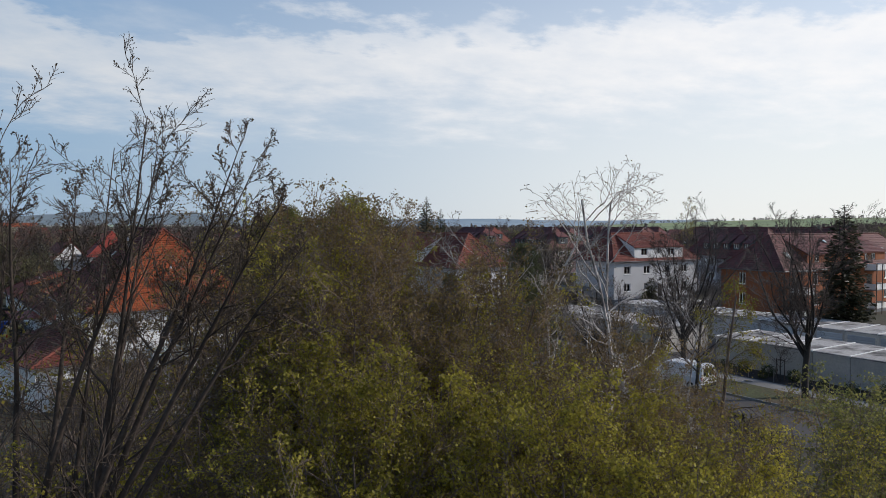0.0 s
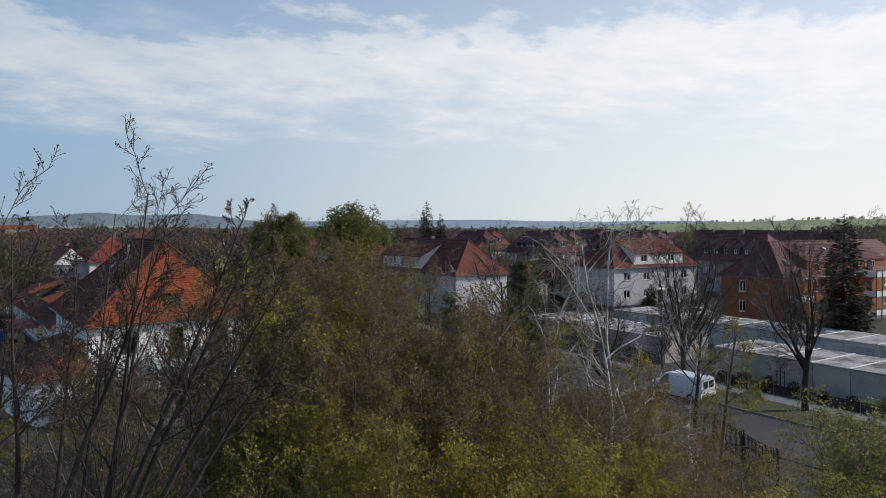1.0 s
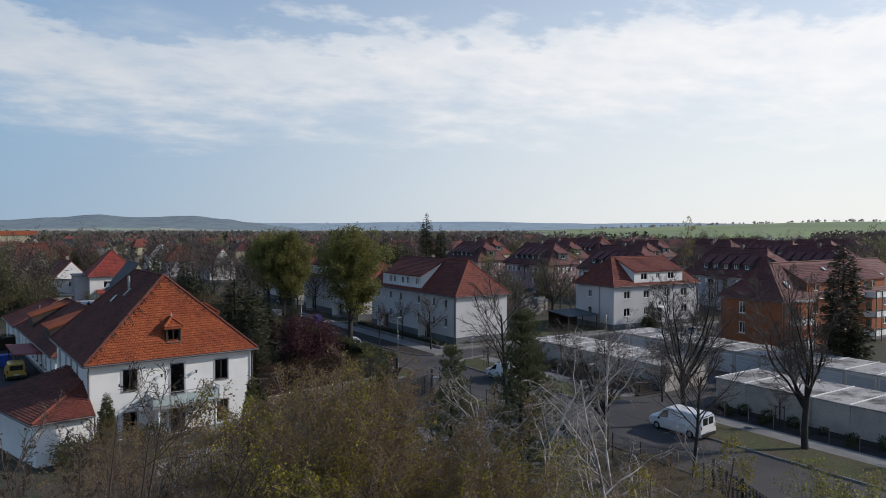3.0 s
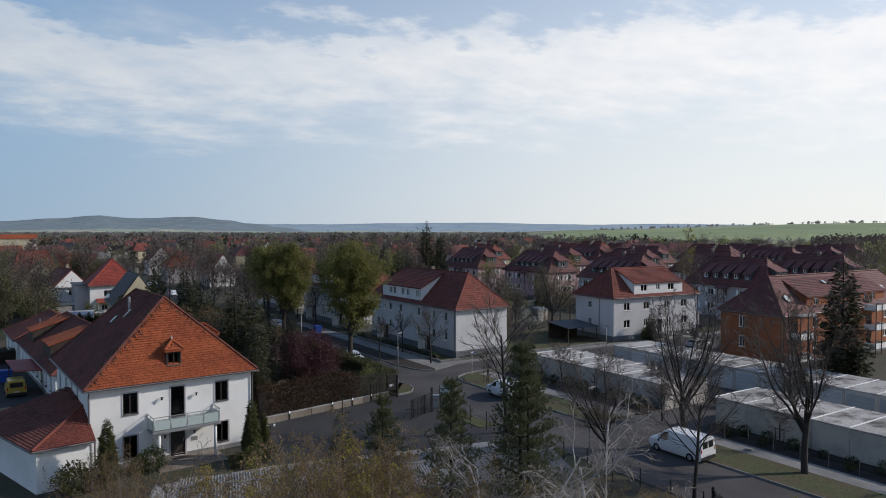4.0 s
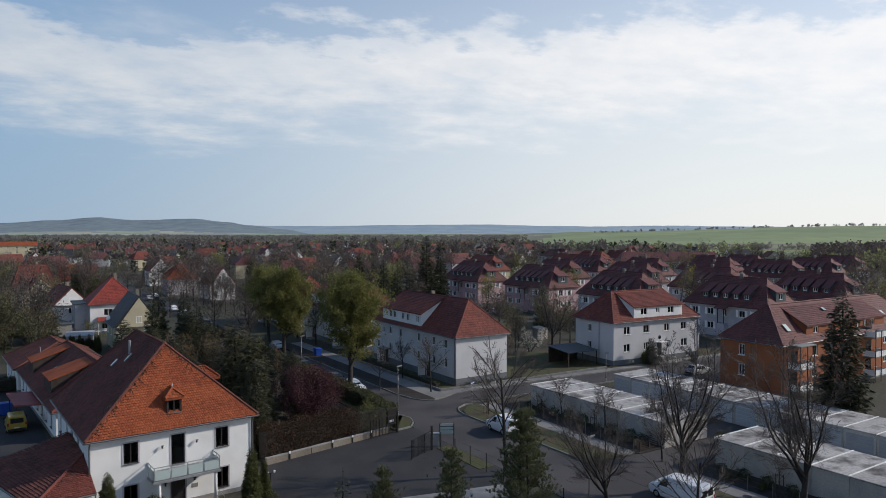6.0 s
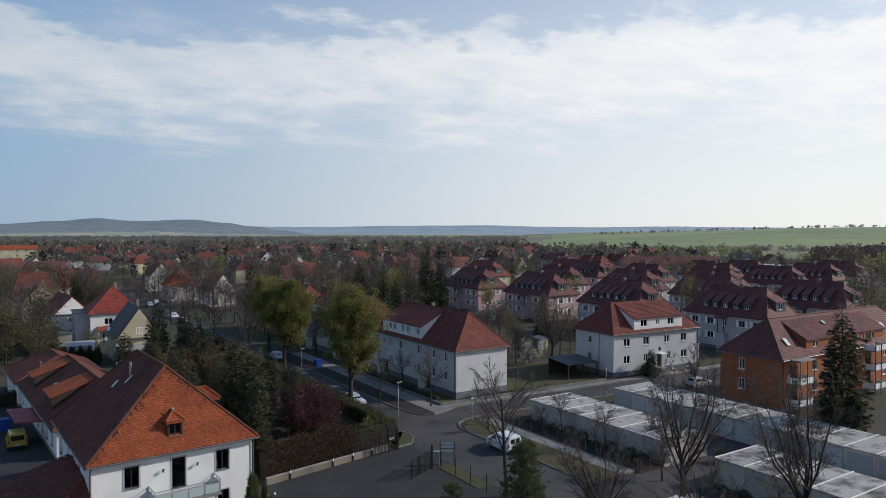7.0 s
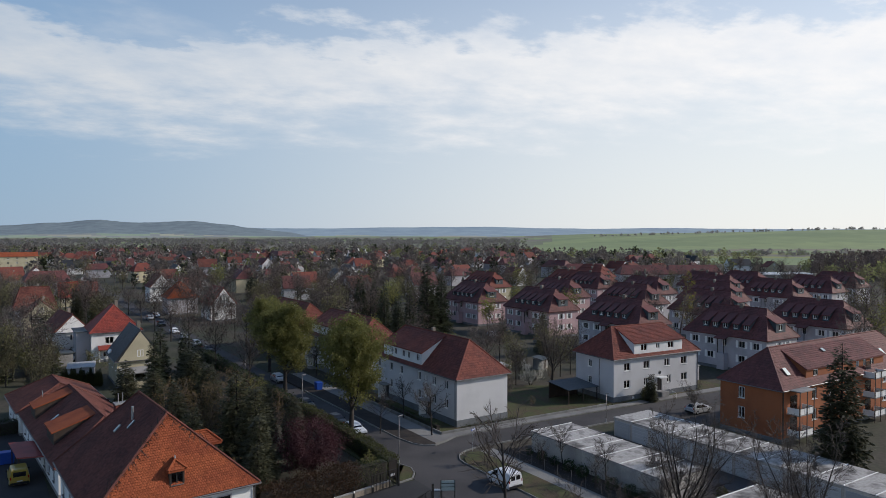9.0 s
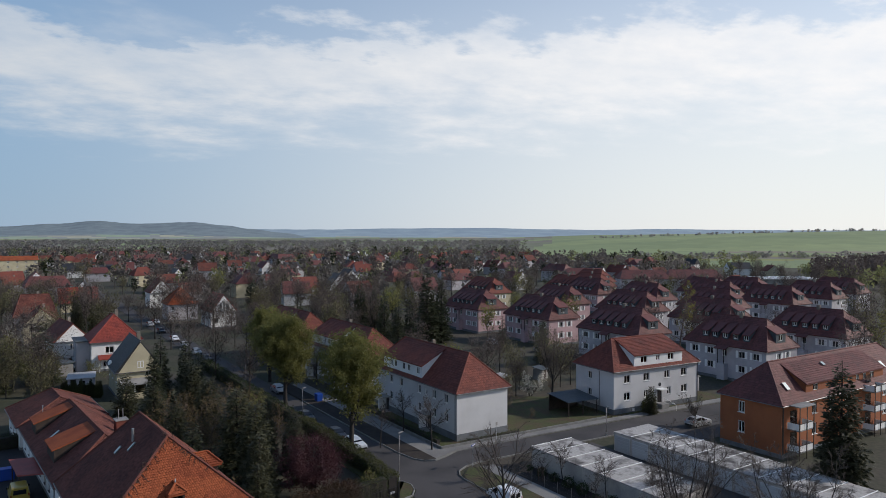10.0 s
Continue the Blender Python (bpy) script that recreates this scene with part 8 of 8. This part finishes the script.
WHITE_PAINT, BLACK_PAINT = paint("white_car_paint", (0.72, 0.73, 0.74)), paint("black_car_paint", (0.012, 0.013, 0.017))
SILVER_PAINT, YELLOW_PAINT = paint("silver_car_paint", (0.36, 0.37, 0.38)), paint("yellow_van_paint", (0.34, 0.235, 0.04))
van = panel_van("white panel van parked half on the verge", WHITE_PAINT, 5.0, 1.92)
van.location, van.rotation_euler = (45.62, 37.85, 0.045), (radians(3.2), 0, radians(-90))
part("rear_window", Mesh().poly([(5.006, -0.62, 1.15), (5.006, -0.06, 1.15), (5.006, -0.06, 1.68), (5.006, -0.62, 1.68)]), CAR_GLASS, van)
part("rear_window", Mesh().poly([(5.006, 0.06, 1.15), (5.006, 0.62, 1.15), (5.006, 0.62, 1.68), (5.006, 0.06, 1.68)]), CAR_GLASS, van)
part("door_mark", Mesh().tube([(1.75, 0.965, 0.82), (1.75, 0.972, 0.82)], 0.13, 12), SILVER_PAINT, van)
for i in range(3):
    part("lettering_bar", Mesh().box(2.0 + 0.2 * i, 0.962, 0.78, 2.14 + 0.2 * i, 0.97, 0.87), SILVER_PAINT, van)
kang = panel_van("small white delivery van at the kerb", WHITE_PAINT, 4.1, 1.8)
kang.location, kang.rotation_euler = (45.55, 60.2, 0.05), (radians(2.0), 0, radians(-91))
for y0 in (-0.60, 0.06):
    part("rear_window", Mesh().poly([(4.106, y0, 1.08), (4.106, y0 + 0.54, 1.08), (4.106, y0 + 0.54, 1.55), (4.106, y0, 1.55)]), CAR_GLASS, kang)
white_car = hatchback("white hatchback parked at the kerb", WHITE_PAINT)
white_car.location, white_car.rotation_euler = (40.35, 82.1, 0), (0, 0, radians(91))
black_car = hatchback("black car parked at the kerb", BLACK_PAINT)
black_car.location, black_car.rotation_euler = (39.95, 87.3, 0), (0, 0, radians(90))
silver_car = hatchback("silver car parked by the side street", SILVER_PAINT)
silver_car.location, silver_car.rotation_euler = (90.6, 65.6, 0), (0, 0, radians(178))
copy_at(black_car, 39.8, 98.4, rz=90)
for k, (x, b) in enumerate(((39.9, 157.5), (39.9, 168.0), (39.9, 180.5), (39.9, 192.0), (39.9, 209.8), (39.8, 226.3), (42.8, 119.0), (42.6, 232.0))):
    copy_at((black_car, silver_car, silver_car, white_car)[k % 4], x, b, rz=90)
for k, (x, b, rz) in enumerate(((12.6, 164.5, 20), (112, 112, 95), (108, 141, 80), (141, 99, 92), (140, 128, 90), (111, 125, 90))):
    copy_at((white_car, black_car, silver_car)[k % 3], x, b, -0.06, rz)
yv = panel_van("small yellow van in the yard", YELLOW_PAINT, 4.2, 1.85)
yv.location, yv.rotation_euler = (1.5, 90.1, -0.012), (0, 0, radians(-88))
part("rear_window", Mesh().poly([(4.206, -0.6, 1.1), (4.206, 0.6, 1.1), (4.206, 0.6, 1.6), (4.206, -0.6, 1.6)]), CAR_GLASS, yv)

# ---- street furniture ----
def lamp_post(label, height):
    h = thing("street_lamp", label, "street lamp", group="street lamps")
    part("pole", Mesh().tube([(0, 0, -0.2), (0, 0, 1.0), (0, 0, height)], [0.07, 0.055, 0.038], 10), ZINC, h, smooth=True)
    part("base", Mesh().tube([(0, 0, -0.1), (0, 0, 0.5)], 0.10, 10), STEEL, h)
    part("lamp_head", Mesh().tube([(-0.15, 0, height), (0.1, 0, height + 0.03), (0.55, 0, height + 0.08)], [0.07, 0.10, 0.06], 8), CONCRETE, h)
    return h


lp = lamp_post("grey street lamp on a slim steel pole", 5.7)
lp.location, lp.rotation_euler = (38.95, 69.6, 0.1), (0, 0, 0)
for x, b, hgt in ((38.3, 98.0, 0), (38.1, 38.0, 0), (38.2, 126.0, 0), (37.6, 149.4, 0), (37.8, 178, 0)):
    copy_at(lp, x, b, 0.0)
lp2 = lamp_post("short grey street lamp", 4.1)
lp2.location, lp2.rotation_euler = (73.0, 69.6, 0), (0, 0, radians(-90))
copy_at(lp2, 103, 67.0, 0, -90)


def sign_post(label, loc, rz, plate, mat, h=2.6):
    s = thing("sign_post", label, "sign", loc, rz)
    part("pole", Mesh().tube([(0, 0, -0.1), (0, 0, h)], 0.035, 8), STEEL, s)
    part("sign_plate", Mesh().box(*plate), mat, s)
    return s


BLUE_SIGN = material("blue_enamel_sign", (0.02, 0.06, 0.30), 0.4, 0.05, 1.0, 20, 0.0)
s1 = sign_post("blue street sign on a steel pole", (49.3, 69.3, 0.1), 25, (-0.45, -0.06, 2.5, 0.45, -0.038, 2.72), BLUE_SIGN, 2.75)
part("lettering_bar", Mesh().box(-0.35, -0.068, 2.57, 0.35, -0.0605, 2.65), WOOD_WHITE, s1)
sign_post("white parking sign on a steel pole", (58.0, 75.9, 0.1), 20, (-0.22, -0.06, 2.2, 0.22, -0.038, 2.65), CONCRETE, 2.7)
board = thing("notice_board", "pale notice board on two dark posts", "sign", (37.6, 57.2, 0.05), -30)
for x in (-0.7, 0.7):
    part("post", Mesh().box(x - 0.04, -0.04, -0.1, x + 0.04, 0.04, 2.35), IRON, board)
part("panel", Mesh().box(-0.66, -0.02, 1.25, 0.66, 0.02, 2.25), GLASS_MILK, board)
for z in (1.6, 1.95):
    part("panel_rail", Mesh().box(-0.66, -0.05, z, 0.66, -0.021, z + 0.05), IRON, board)
cab = thing("junction_cabinet", "grey metal junction cabinet by the gate", "cabinet", (36.6, 57.9, 0.0), -30)
part("body", Mesh().cbox(-0.45, -0.2, -0.1, 0.45, 0.2, 1.3, 0.03), CONCRETE, cab)
part("lid", Mesh().cbox(-0.48, -0.23, 1.3, 0.48, 0.23, 1.37, 0.02), STEEL, cab)
part("door", Mesh().box(-0.4, -0.215, 0.15, 0.4, -0.201, 1.22), STEEL, cab)


def gate_post(x, y, h=2.35, w=0.16):
    p = thing("gate_post", "black iron gate post", "gate post", (x, y, 0), group="gate posts")
    part("shaft", Mesh().box(-w / 2, -w / 2, -0.2, w / 2, w / 2, h), IRON, p)
    part("cap", Mesh().cbox(-w / 2 - 0.02, -w / 2 - 0.02, h, w / 2 + 0.02, w / 2 + 0.02, h + 0.05, 0.015), IRON, p)


def gate_leaf(p, q, h0=0.15, h1=1.95, n=18, label="open black iron gate leaf"):
    p, q = Vector((*p, 0)), Vector((*q, 0))
    d = q - p
    L = d.length
    g = thing("gate", label, "gate", p, math.degrees(math.atan2(d.y, d.x)))
    for z in (h0, h1 - 0.05, (h0 + h1) * 0.5):
        part("rail", Mesh().box(0.1, -0.02, z, L, 0.02, z + 0.05), IRON, g)
    for i in range(n + 1):
        x = 0.1 + (L - 0.1) * i / n
        t = 0.035 if i % 6 == 0 else 0.018
        part("bar", Mesh().box(x - t, -t, h0 - 0.1 if t > 0.02 else h0 + 0.051, x + t, t, h1), IRON, g)
    return g


gate_post(35.8, 64.1)
gate_post(35.75, 57.1)
gate_leaf((35.75, 57.1), (32.5, 55.5))
gl = gate_leaf((35.8, 64.1), (32.3, 63.45))
part("sign_plate", Mesh().box(0.5, -0.05, 1.25, 1.1, -0.035, 1.5), WOOD_WHITE, gl)

lw = thing("low_wall", "low pale stone wall with dark posts", "wall", (20.6, 61.75, 0))
slab = Mesh().cbox(0.02, -0.12, -0.2, 2.42, 0.12, 0.55, 0.03).data("stone_slab", SANDSTONE)
copi = Mesh().cbox(0, -0.16, 0.55, 2.44, 0.16, 0.64, 0.02).data("coping", CONCRETE)
pst = Mesh().box(-0.06, -0.2, -0.2, 0.06, -0.125, 1.15).data("post", IRON)
bnd = Mesh().box(-0.065, -0.206, 0.55, 0.065, -0.2005, 0.8).data("white_band", WOOD_WHITE)
wd = Vector((35.4 - 20.6, 64.6 - 61.75, 0))
wl = wd.length
wd.normalize()
for i in range(int(wl / 2.44)):
    a = math.degrees(math.atan2(wd.y, wd.x))
    part("stone_slab", slab, None, lw, loc=wd * 2.44 * i, rz=a)
    part("coping", copi, None, lw, loc=wd * 2.44 * i, rz=a)
    if i in (1, 3, 4, 5):
        pp = part("post", pst, None, lw, loc=wd * 2.44 * i, rz=a)
        part("white_band", bnd, None, pp)

# boundary fence along the street
wf = thing("wire_fence", "wire fence on dark posts along the street", "fence", (36.5, 56.6, 0))
for i in range(13):
    part("post", Mesh().box(-0.03, -0.03, -0.2, 0.03, 0.03, 1.75), IRON, wf, loc=(0, -2.5 * i, 0))
for z in (0.4, 1.0, 1.65):
    part("wire", Mesh().tube([(0, 0, z), (0, -30, z)], 0.008, 4), IRON, wf)
pf = thing("iron_fence", "black iron picket fence along the street", "fence", (37.2, 26.4, 0), 243)
for i in range(48):
    x = 0.14 * i
    part("picket", Mesh().box(x - 0.014, -0.014, 0.1, x + 0.014, 0.014, 1.75), IRON, pf)
for z in (0.25, 1.5):
    part("rail", Mesh().box(-0.05, 0.015, z, 6.7, 0.05, z + 0.05), IRON, pf)
for x in (-0.08, 3.3, 6.7):
    part("post", Mesh().box(x - 0.06, -0.06, -0.2, x + 0.06, 0.06, 1.9), IRON, pf)

# sheet-roofed shed below the villa
def corrugated(p, q, depth, z_eave, z_ridge):
    p, q = Vector((*p, 0)), Vector((*q, 0))
    d = q - p
    L = d.length
    h = thing("shed", "long low shed with a pale corrugated roof", "shed", p, math.degrees(math.atan2(d.y, d.x)))
    pitch = 0.17
    n = int(L / pitch)
    for y0, y1, z0, z1 in ((0, -depth / 2, z_eave, z_ridge), (-depth / 2 - 0.01, -depth, z_ridge - 0.01, z_eave)):
        m = Mesh()
        for i in range(n):
            for k, (f, zz) in enumerate(((0, 0.0), (0.3, 0.05), (0.5, 0.05), (0.8, 0.0))):
                m.v += [((i + f) * pitch, y0, z0 + zz), ((i + f) * pitch, y1, z1 + zz)]
        m.f = [(2 * i, 2 * i + 1, 2 * i + 3, 2 * i + 2) for i in range(4 * n - 1)]
        m.m = [0] * len(m.f)
        part("roof_sheet", m, SHEET, h)
    part("wall", Mesh().box(0.1, -depth + 0.15, -0.2, L - 0.1, -0.15, z_eave - 0.03), CONCRETE, h)
    part("ridge_cap", Mesh().tube([(0, -depth / 2, z_ridge + 0.04), (L, -depth / 2, z_ridge + 0.04)], 0.08, 6), SHEET, h)


SHEET = material("weathered_corrugated_sheet", (0.235, 0.23, 0.22), 0.85, 0.25, 0.6, 8, 0.1, (0.165, 0.16, 0.152), spec=0.15)
corrugated((9.5, 44.97), (33.0, 38.6), 6.4, 2.25, 2.75)

# small yard lamp by the drive
yl = thing("garden_lamp", "small two-headed garden lamp", "lamp", (*cw(-14.0, 55.5), 0))
part("pole", Mesh().tube([(0, 0, -0.1), (0, 0, 1.9)], 0.04, 8), IRON, yl)
part("crossbar", Mesh().tube([(-0.3, 0, 1.9), (0.3, 0, 1.9)], 0.025, 6), IRON, yl)
for x in (-0.3, 0.3):
    part("lamp_head", Mesh().tube([(x, 0, 1.9), (x, 0, 2.05), (x, 0, 2.1)], [0.08, 0.11, 0.05], 8), WOOD_WHITE, yl)

# bins
BLUE = material("blue_bin_plastic", (0.01, 0.06, 0.32), 0.5, 0.1, 1.0, 10, 0.05)


def bin_box(x, y, w, d, hgt, rz, label):
    b = thing("waste_bin", label, "bin", (x, y, 0), rz, "blue bins")
    part("body", Mesh().add([(-w / 2 * 0.9, -d / 2 * 0.9, 0.05), (w / 2 * 0.9, -d / 2 * 0.9, 0.05), (w / 2 * 0.9, d / 2 * 0.9, 0.05), (-w / 2 * 0.9, d / 2 * 0.9, 0.05), (-w / 2, -d / 2, hgt), (w / 2, -d / 2, hgt), (w / 2, d / 2, hgt), (-w / 2, d / 2, hgt)],
                            [(0, 3, 2, 1), (4, 5, 6, 7), (0, 1, 5, 4), (1, 2, 6, 5), (2, 3, 7, 6), (3, 0, 4, 7)]), BLUE, b)
    part("lid", Mesh().cbox(-w / 2 - 0.03, -d / 2 - 0.03, hgt, w / 2 + 0.03, d / 2 + 0.03, hgt + 0.12, 0.05), BLUE, b)
    for sx in (-1, 1):
        part("wheel", Mesh().tube([(sx * w * 0.35 - 0.03, d * 0.3, 0.09), (sx * w * 0.35 + 0.03, d * 0.3, 0.09)], 0.09, 10), RUBBER, b)


bin_box(46.3, 111.0, 1.3, 1.0, 1.25, 90, "large blue wheeled waste bin on the verge")
bin_box(0.6, 95.5, 1.6, 1.1, 1.3, 0, "large blue wheeled waste bin in the yard")
bin_box(-1.4, 96.2, 1.6, 1.1, 1.3, 8, "large blue wheeled waste bin in the yard")

# tree stakes in the planting strip
stake = thing("tree_stakes", "three timber stakes round a sapling", "stakes", (52.8, 52.0, 0.07), group="sapling stakes")
for i in range(3):
    a = 2.1 * i
    part("stake", Mesh().tube([(0.35 * math.cos(a), 0.35 * math.sin(a), -0.1), (0.35 * math.cos(a), 0.35 * math.sin(a), 1.9)], 0.035, 6), WOOD_DARK, stake)
    b = 2.1 * (i + 1)
    part("crossbar", Mesh().tube([(0.35 * math.cos(a), 0.35 * math.sin(a), 1.75), (0.35 * math.cos(b), 0.35 * math.sin(b), 1.75)], 0.03, 4), WOOD_DARK, stake)
for x, b in ((48.0, 64.5), (52.9, 31.5), (52.8, 60.5), (52.8, 21.0)):
    copy_at(stake, x, b, 0.08, 30)
    xx = copy_at(small_bare[0], x, b, 0.05, b * 7, 0.55)
copy_at(small_bare[1], 52.8, 52.0, 0.05, 50, 0.6)

# thin posts and wires along the planting beds, and a slatted screen at the end of one
for y0, n in ((46.0, 10), (14.0, 12)):
    bf = thing("bed_fence", "thin steel posts with wires beside the footpath", "fence", (52.15, y0, 0.07), group="bed fences")
    for i in range(n):
        part("post", Mesh().box(-0.02, -0.02, -0.1, 0.02, 0.02, 1.2), ZINC, bf, loc=(0, 2.2 * i, 0))
    for z in (0.4, 0.8, 1.15):
        part("wire", Mesh().tube([(0, 0, z), (0, 2.2 * (n - 1), z)], 0.004, 4), ZINC, bf)
sf = thing("slatted_screen", "dark slatted timber screen beside the garages", "screen", (52.3, 45.35, 0.07), 4)
for i in range(7):
    part("slat", Mesh().box(0, -0.02 + 0.13 * i, 0.10 + 0.13 * i, 3.0, 0.02 + 0.13 * i, 0.19 + 0.13 * i), WOOD_DARK, sf)
for x in (0.05, 1.5, 2.95):
    part("post", Mesh().box(x - 0.04, 0.03, -0.1, x + 0.04, 0.11, 0.95), WOOD_DARK, sf)

# garden walls and edging at the white houses
gw = thing("garden_wall", "low pale garden wall round the lawn", "wall", (49.7, 77.1, 0))
blk = Mesh().cbox(0.0, -0.1, -0.1, 1.98, 0.1, 0.42, 0.02).data("block", KERB)
for i in range(13):
    part("block", blk, None, gw, loc=(0, 2 * i, 0), rz=90)
for i in range(15):
    part("block", blk, None, gw, loc=(2 * i * 0.9993, -0.075 * i, 0), rz=-2.1)

# lean-to carport beside the second white house
cp = thing("carport", "timber carport with a grey sheet roof", "carport", (75.0, 79.5, 0), -4)
part("roof_sheet", Mesh().add([(0, 0, 2.4), (6.2, 0, 2.4), (6.2, 5.4, 2.85), (0, 5.4, 2.85), (0, 0, 2.3), (6.2, 0, 2.3), (6.2, 5.4, 2.75), (0, 5.4, 2.75)], [(0, 1, 2, 3), (7, 6, 5, 4), (0, 4, 5, 1), (1, 5, 6, 2), (2, 6, 7, 3), (3, 7, 4, 0)]), SLATE, cp)
for x in (0.2, 3.1, 6.0):
    for yy in (0.2, 5.1):
        part("post", Mesh().box(x - 0.07, yy - 0.07, -0.2, x + 0.07, yy + 0.07, 2.32 + 0.08 * yy), WOOD_DARK, cp)
part("back_wall", Mesh().box(0.2, 5.2, -0.2, 6.0, 5.28, 2.72), WOOD_DARK, cp)
sg = thing("garage", "small flat-roofed garage beside the white house", "garage", (104.0, 80.5, 0), -4)
part("wall", Mesh().box(0, 0, -0.2, 4.2, 6, 2.6), PLASTER_GREY, sg)
part("roof", Mesh().cbox(-0.15, -0.2, 2.6, 4.35, 6.15, 2.78, 0.03), CONCRETE, sg)
part("garage_door", Mesh().box(0.6, -0.03, 0, 3.6, -0.004, 2.15), WOOD_DARK, sg)
copy_at(yew, *cw(33.4, 110.2), 0.05, 0, 0.36, "conical dark yew before the white house")
mh = thing("manhole_cover", "round cast manhole cover in the footpath", "manhole", (50.7, 32.9, 0.104))
part("cover", Mesh().tube([(0, 0, -0.05), (0, 0, 0.012)], 0.36, 20), IRON, mh)
part("rim", Mesh().tube([(0, 0, -0.05), (0, 0, 0.008)], 0.45, 20), CONCRETE, mh)


# bare creeper along the hips of the villa's roof
def creeper():
    rng = random.Random(404)
    h = thing("climbing_plant", "bare dark creeper along the hips of the tiled roof", "climber", (5.6, 56.1, 0), 4.0)
    W, E = 12.2, 6.22
    k = (12.35 - E) / 3.5  # pitch of the front
    m, tips = Mesh(), []
    for side in (-1, 1):
        foot, top = Vector((W / 2 + side * (W / 2 + 0.45), -0.45, E)), Vector((W / 2, 3.05, 12.35))
        reach = (0.03, 0.97) if side < 0 else (0.55, 0.98)
        for i in range(75 if side < 0 else 30):
            f = rng.uniform(*reach)
            p = foot.lerp(top, f)
            pts = [p + Vector((0, 0, 0.12))]
            d = Vector((-side * rng.uniform(0.1, 1.0), rng.uniform(-0.4, 0.5), 0))
            for q in range(3):
                d += Vector((rng.gauss(0, 0.3), rng.gauss(0, 0.3), 0))
                n = pts[-1] + d * rng.uniform(0.06, 0.22)
                n.y = max(n.y, -0.45)
                n.z = E + (n.y + 0.45) * k + 0.10
                pts.append(n)
                tips.append((n, Vector((d.x, d.y, 0.4)).normalized(), 3))
            m.tube(pts, [0.035, 0.03, 0.022, 0.012], 3, cap=False)
    part("stem", m, BARK, h)
    part("leaves", quads("leaves", leaf_array(tips, 2, 0.10, rng, 0.0, 0.07), LEAF_HEDGE_BROWN), None, h)


creeper()
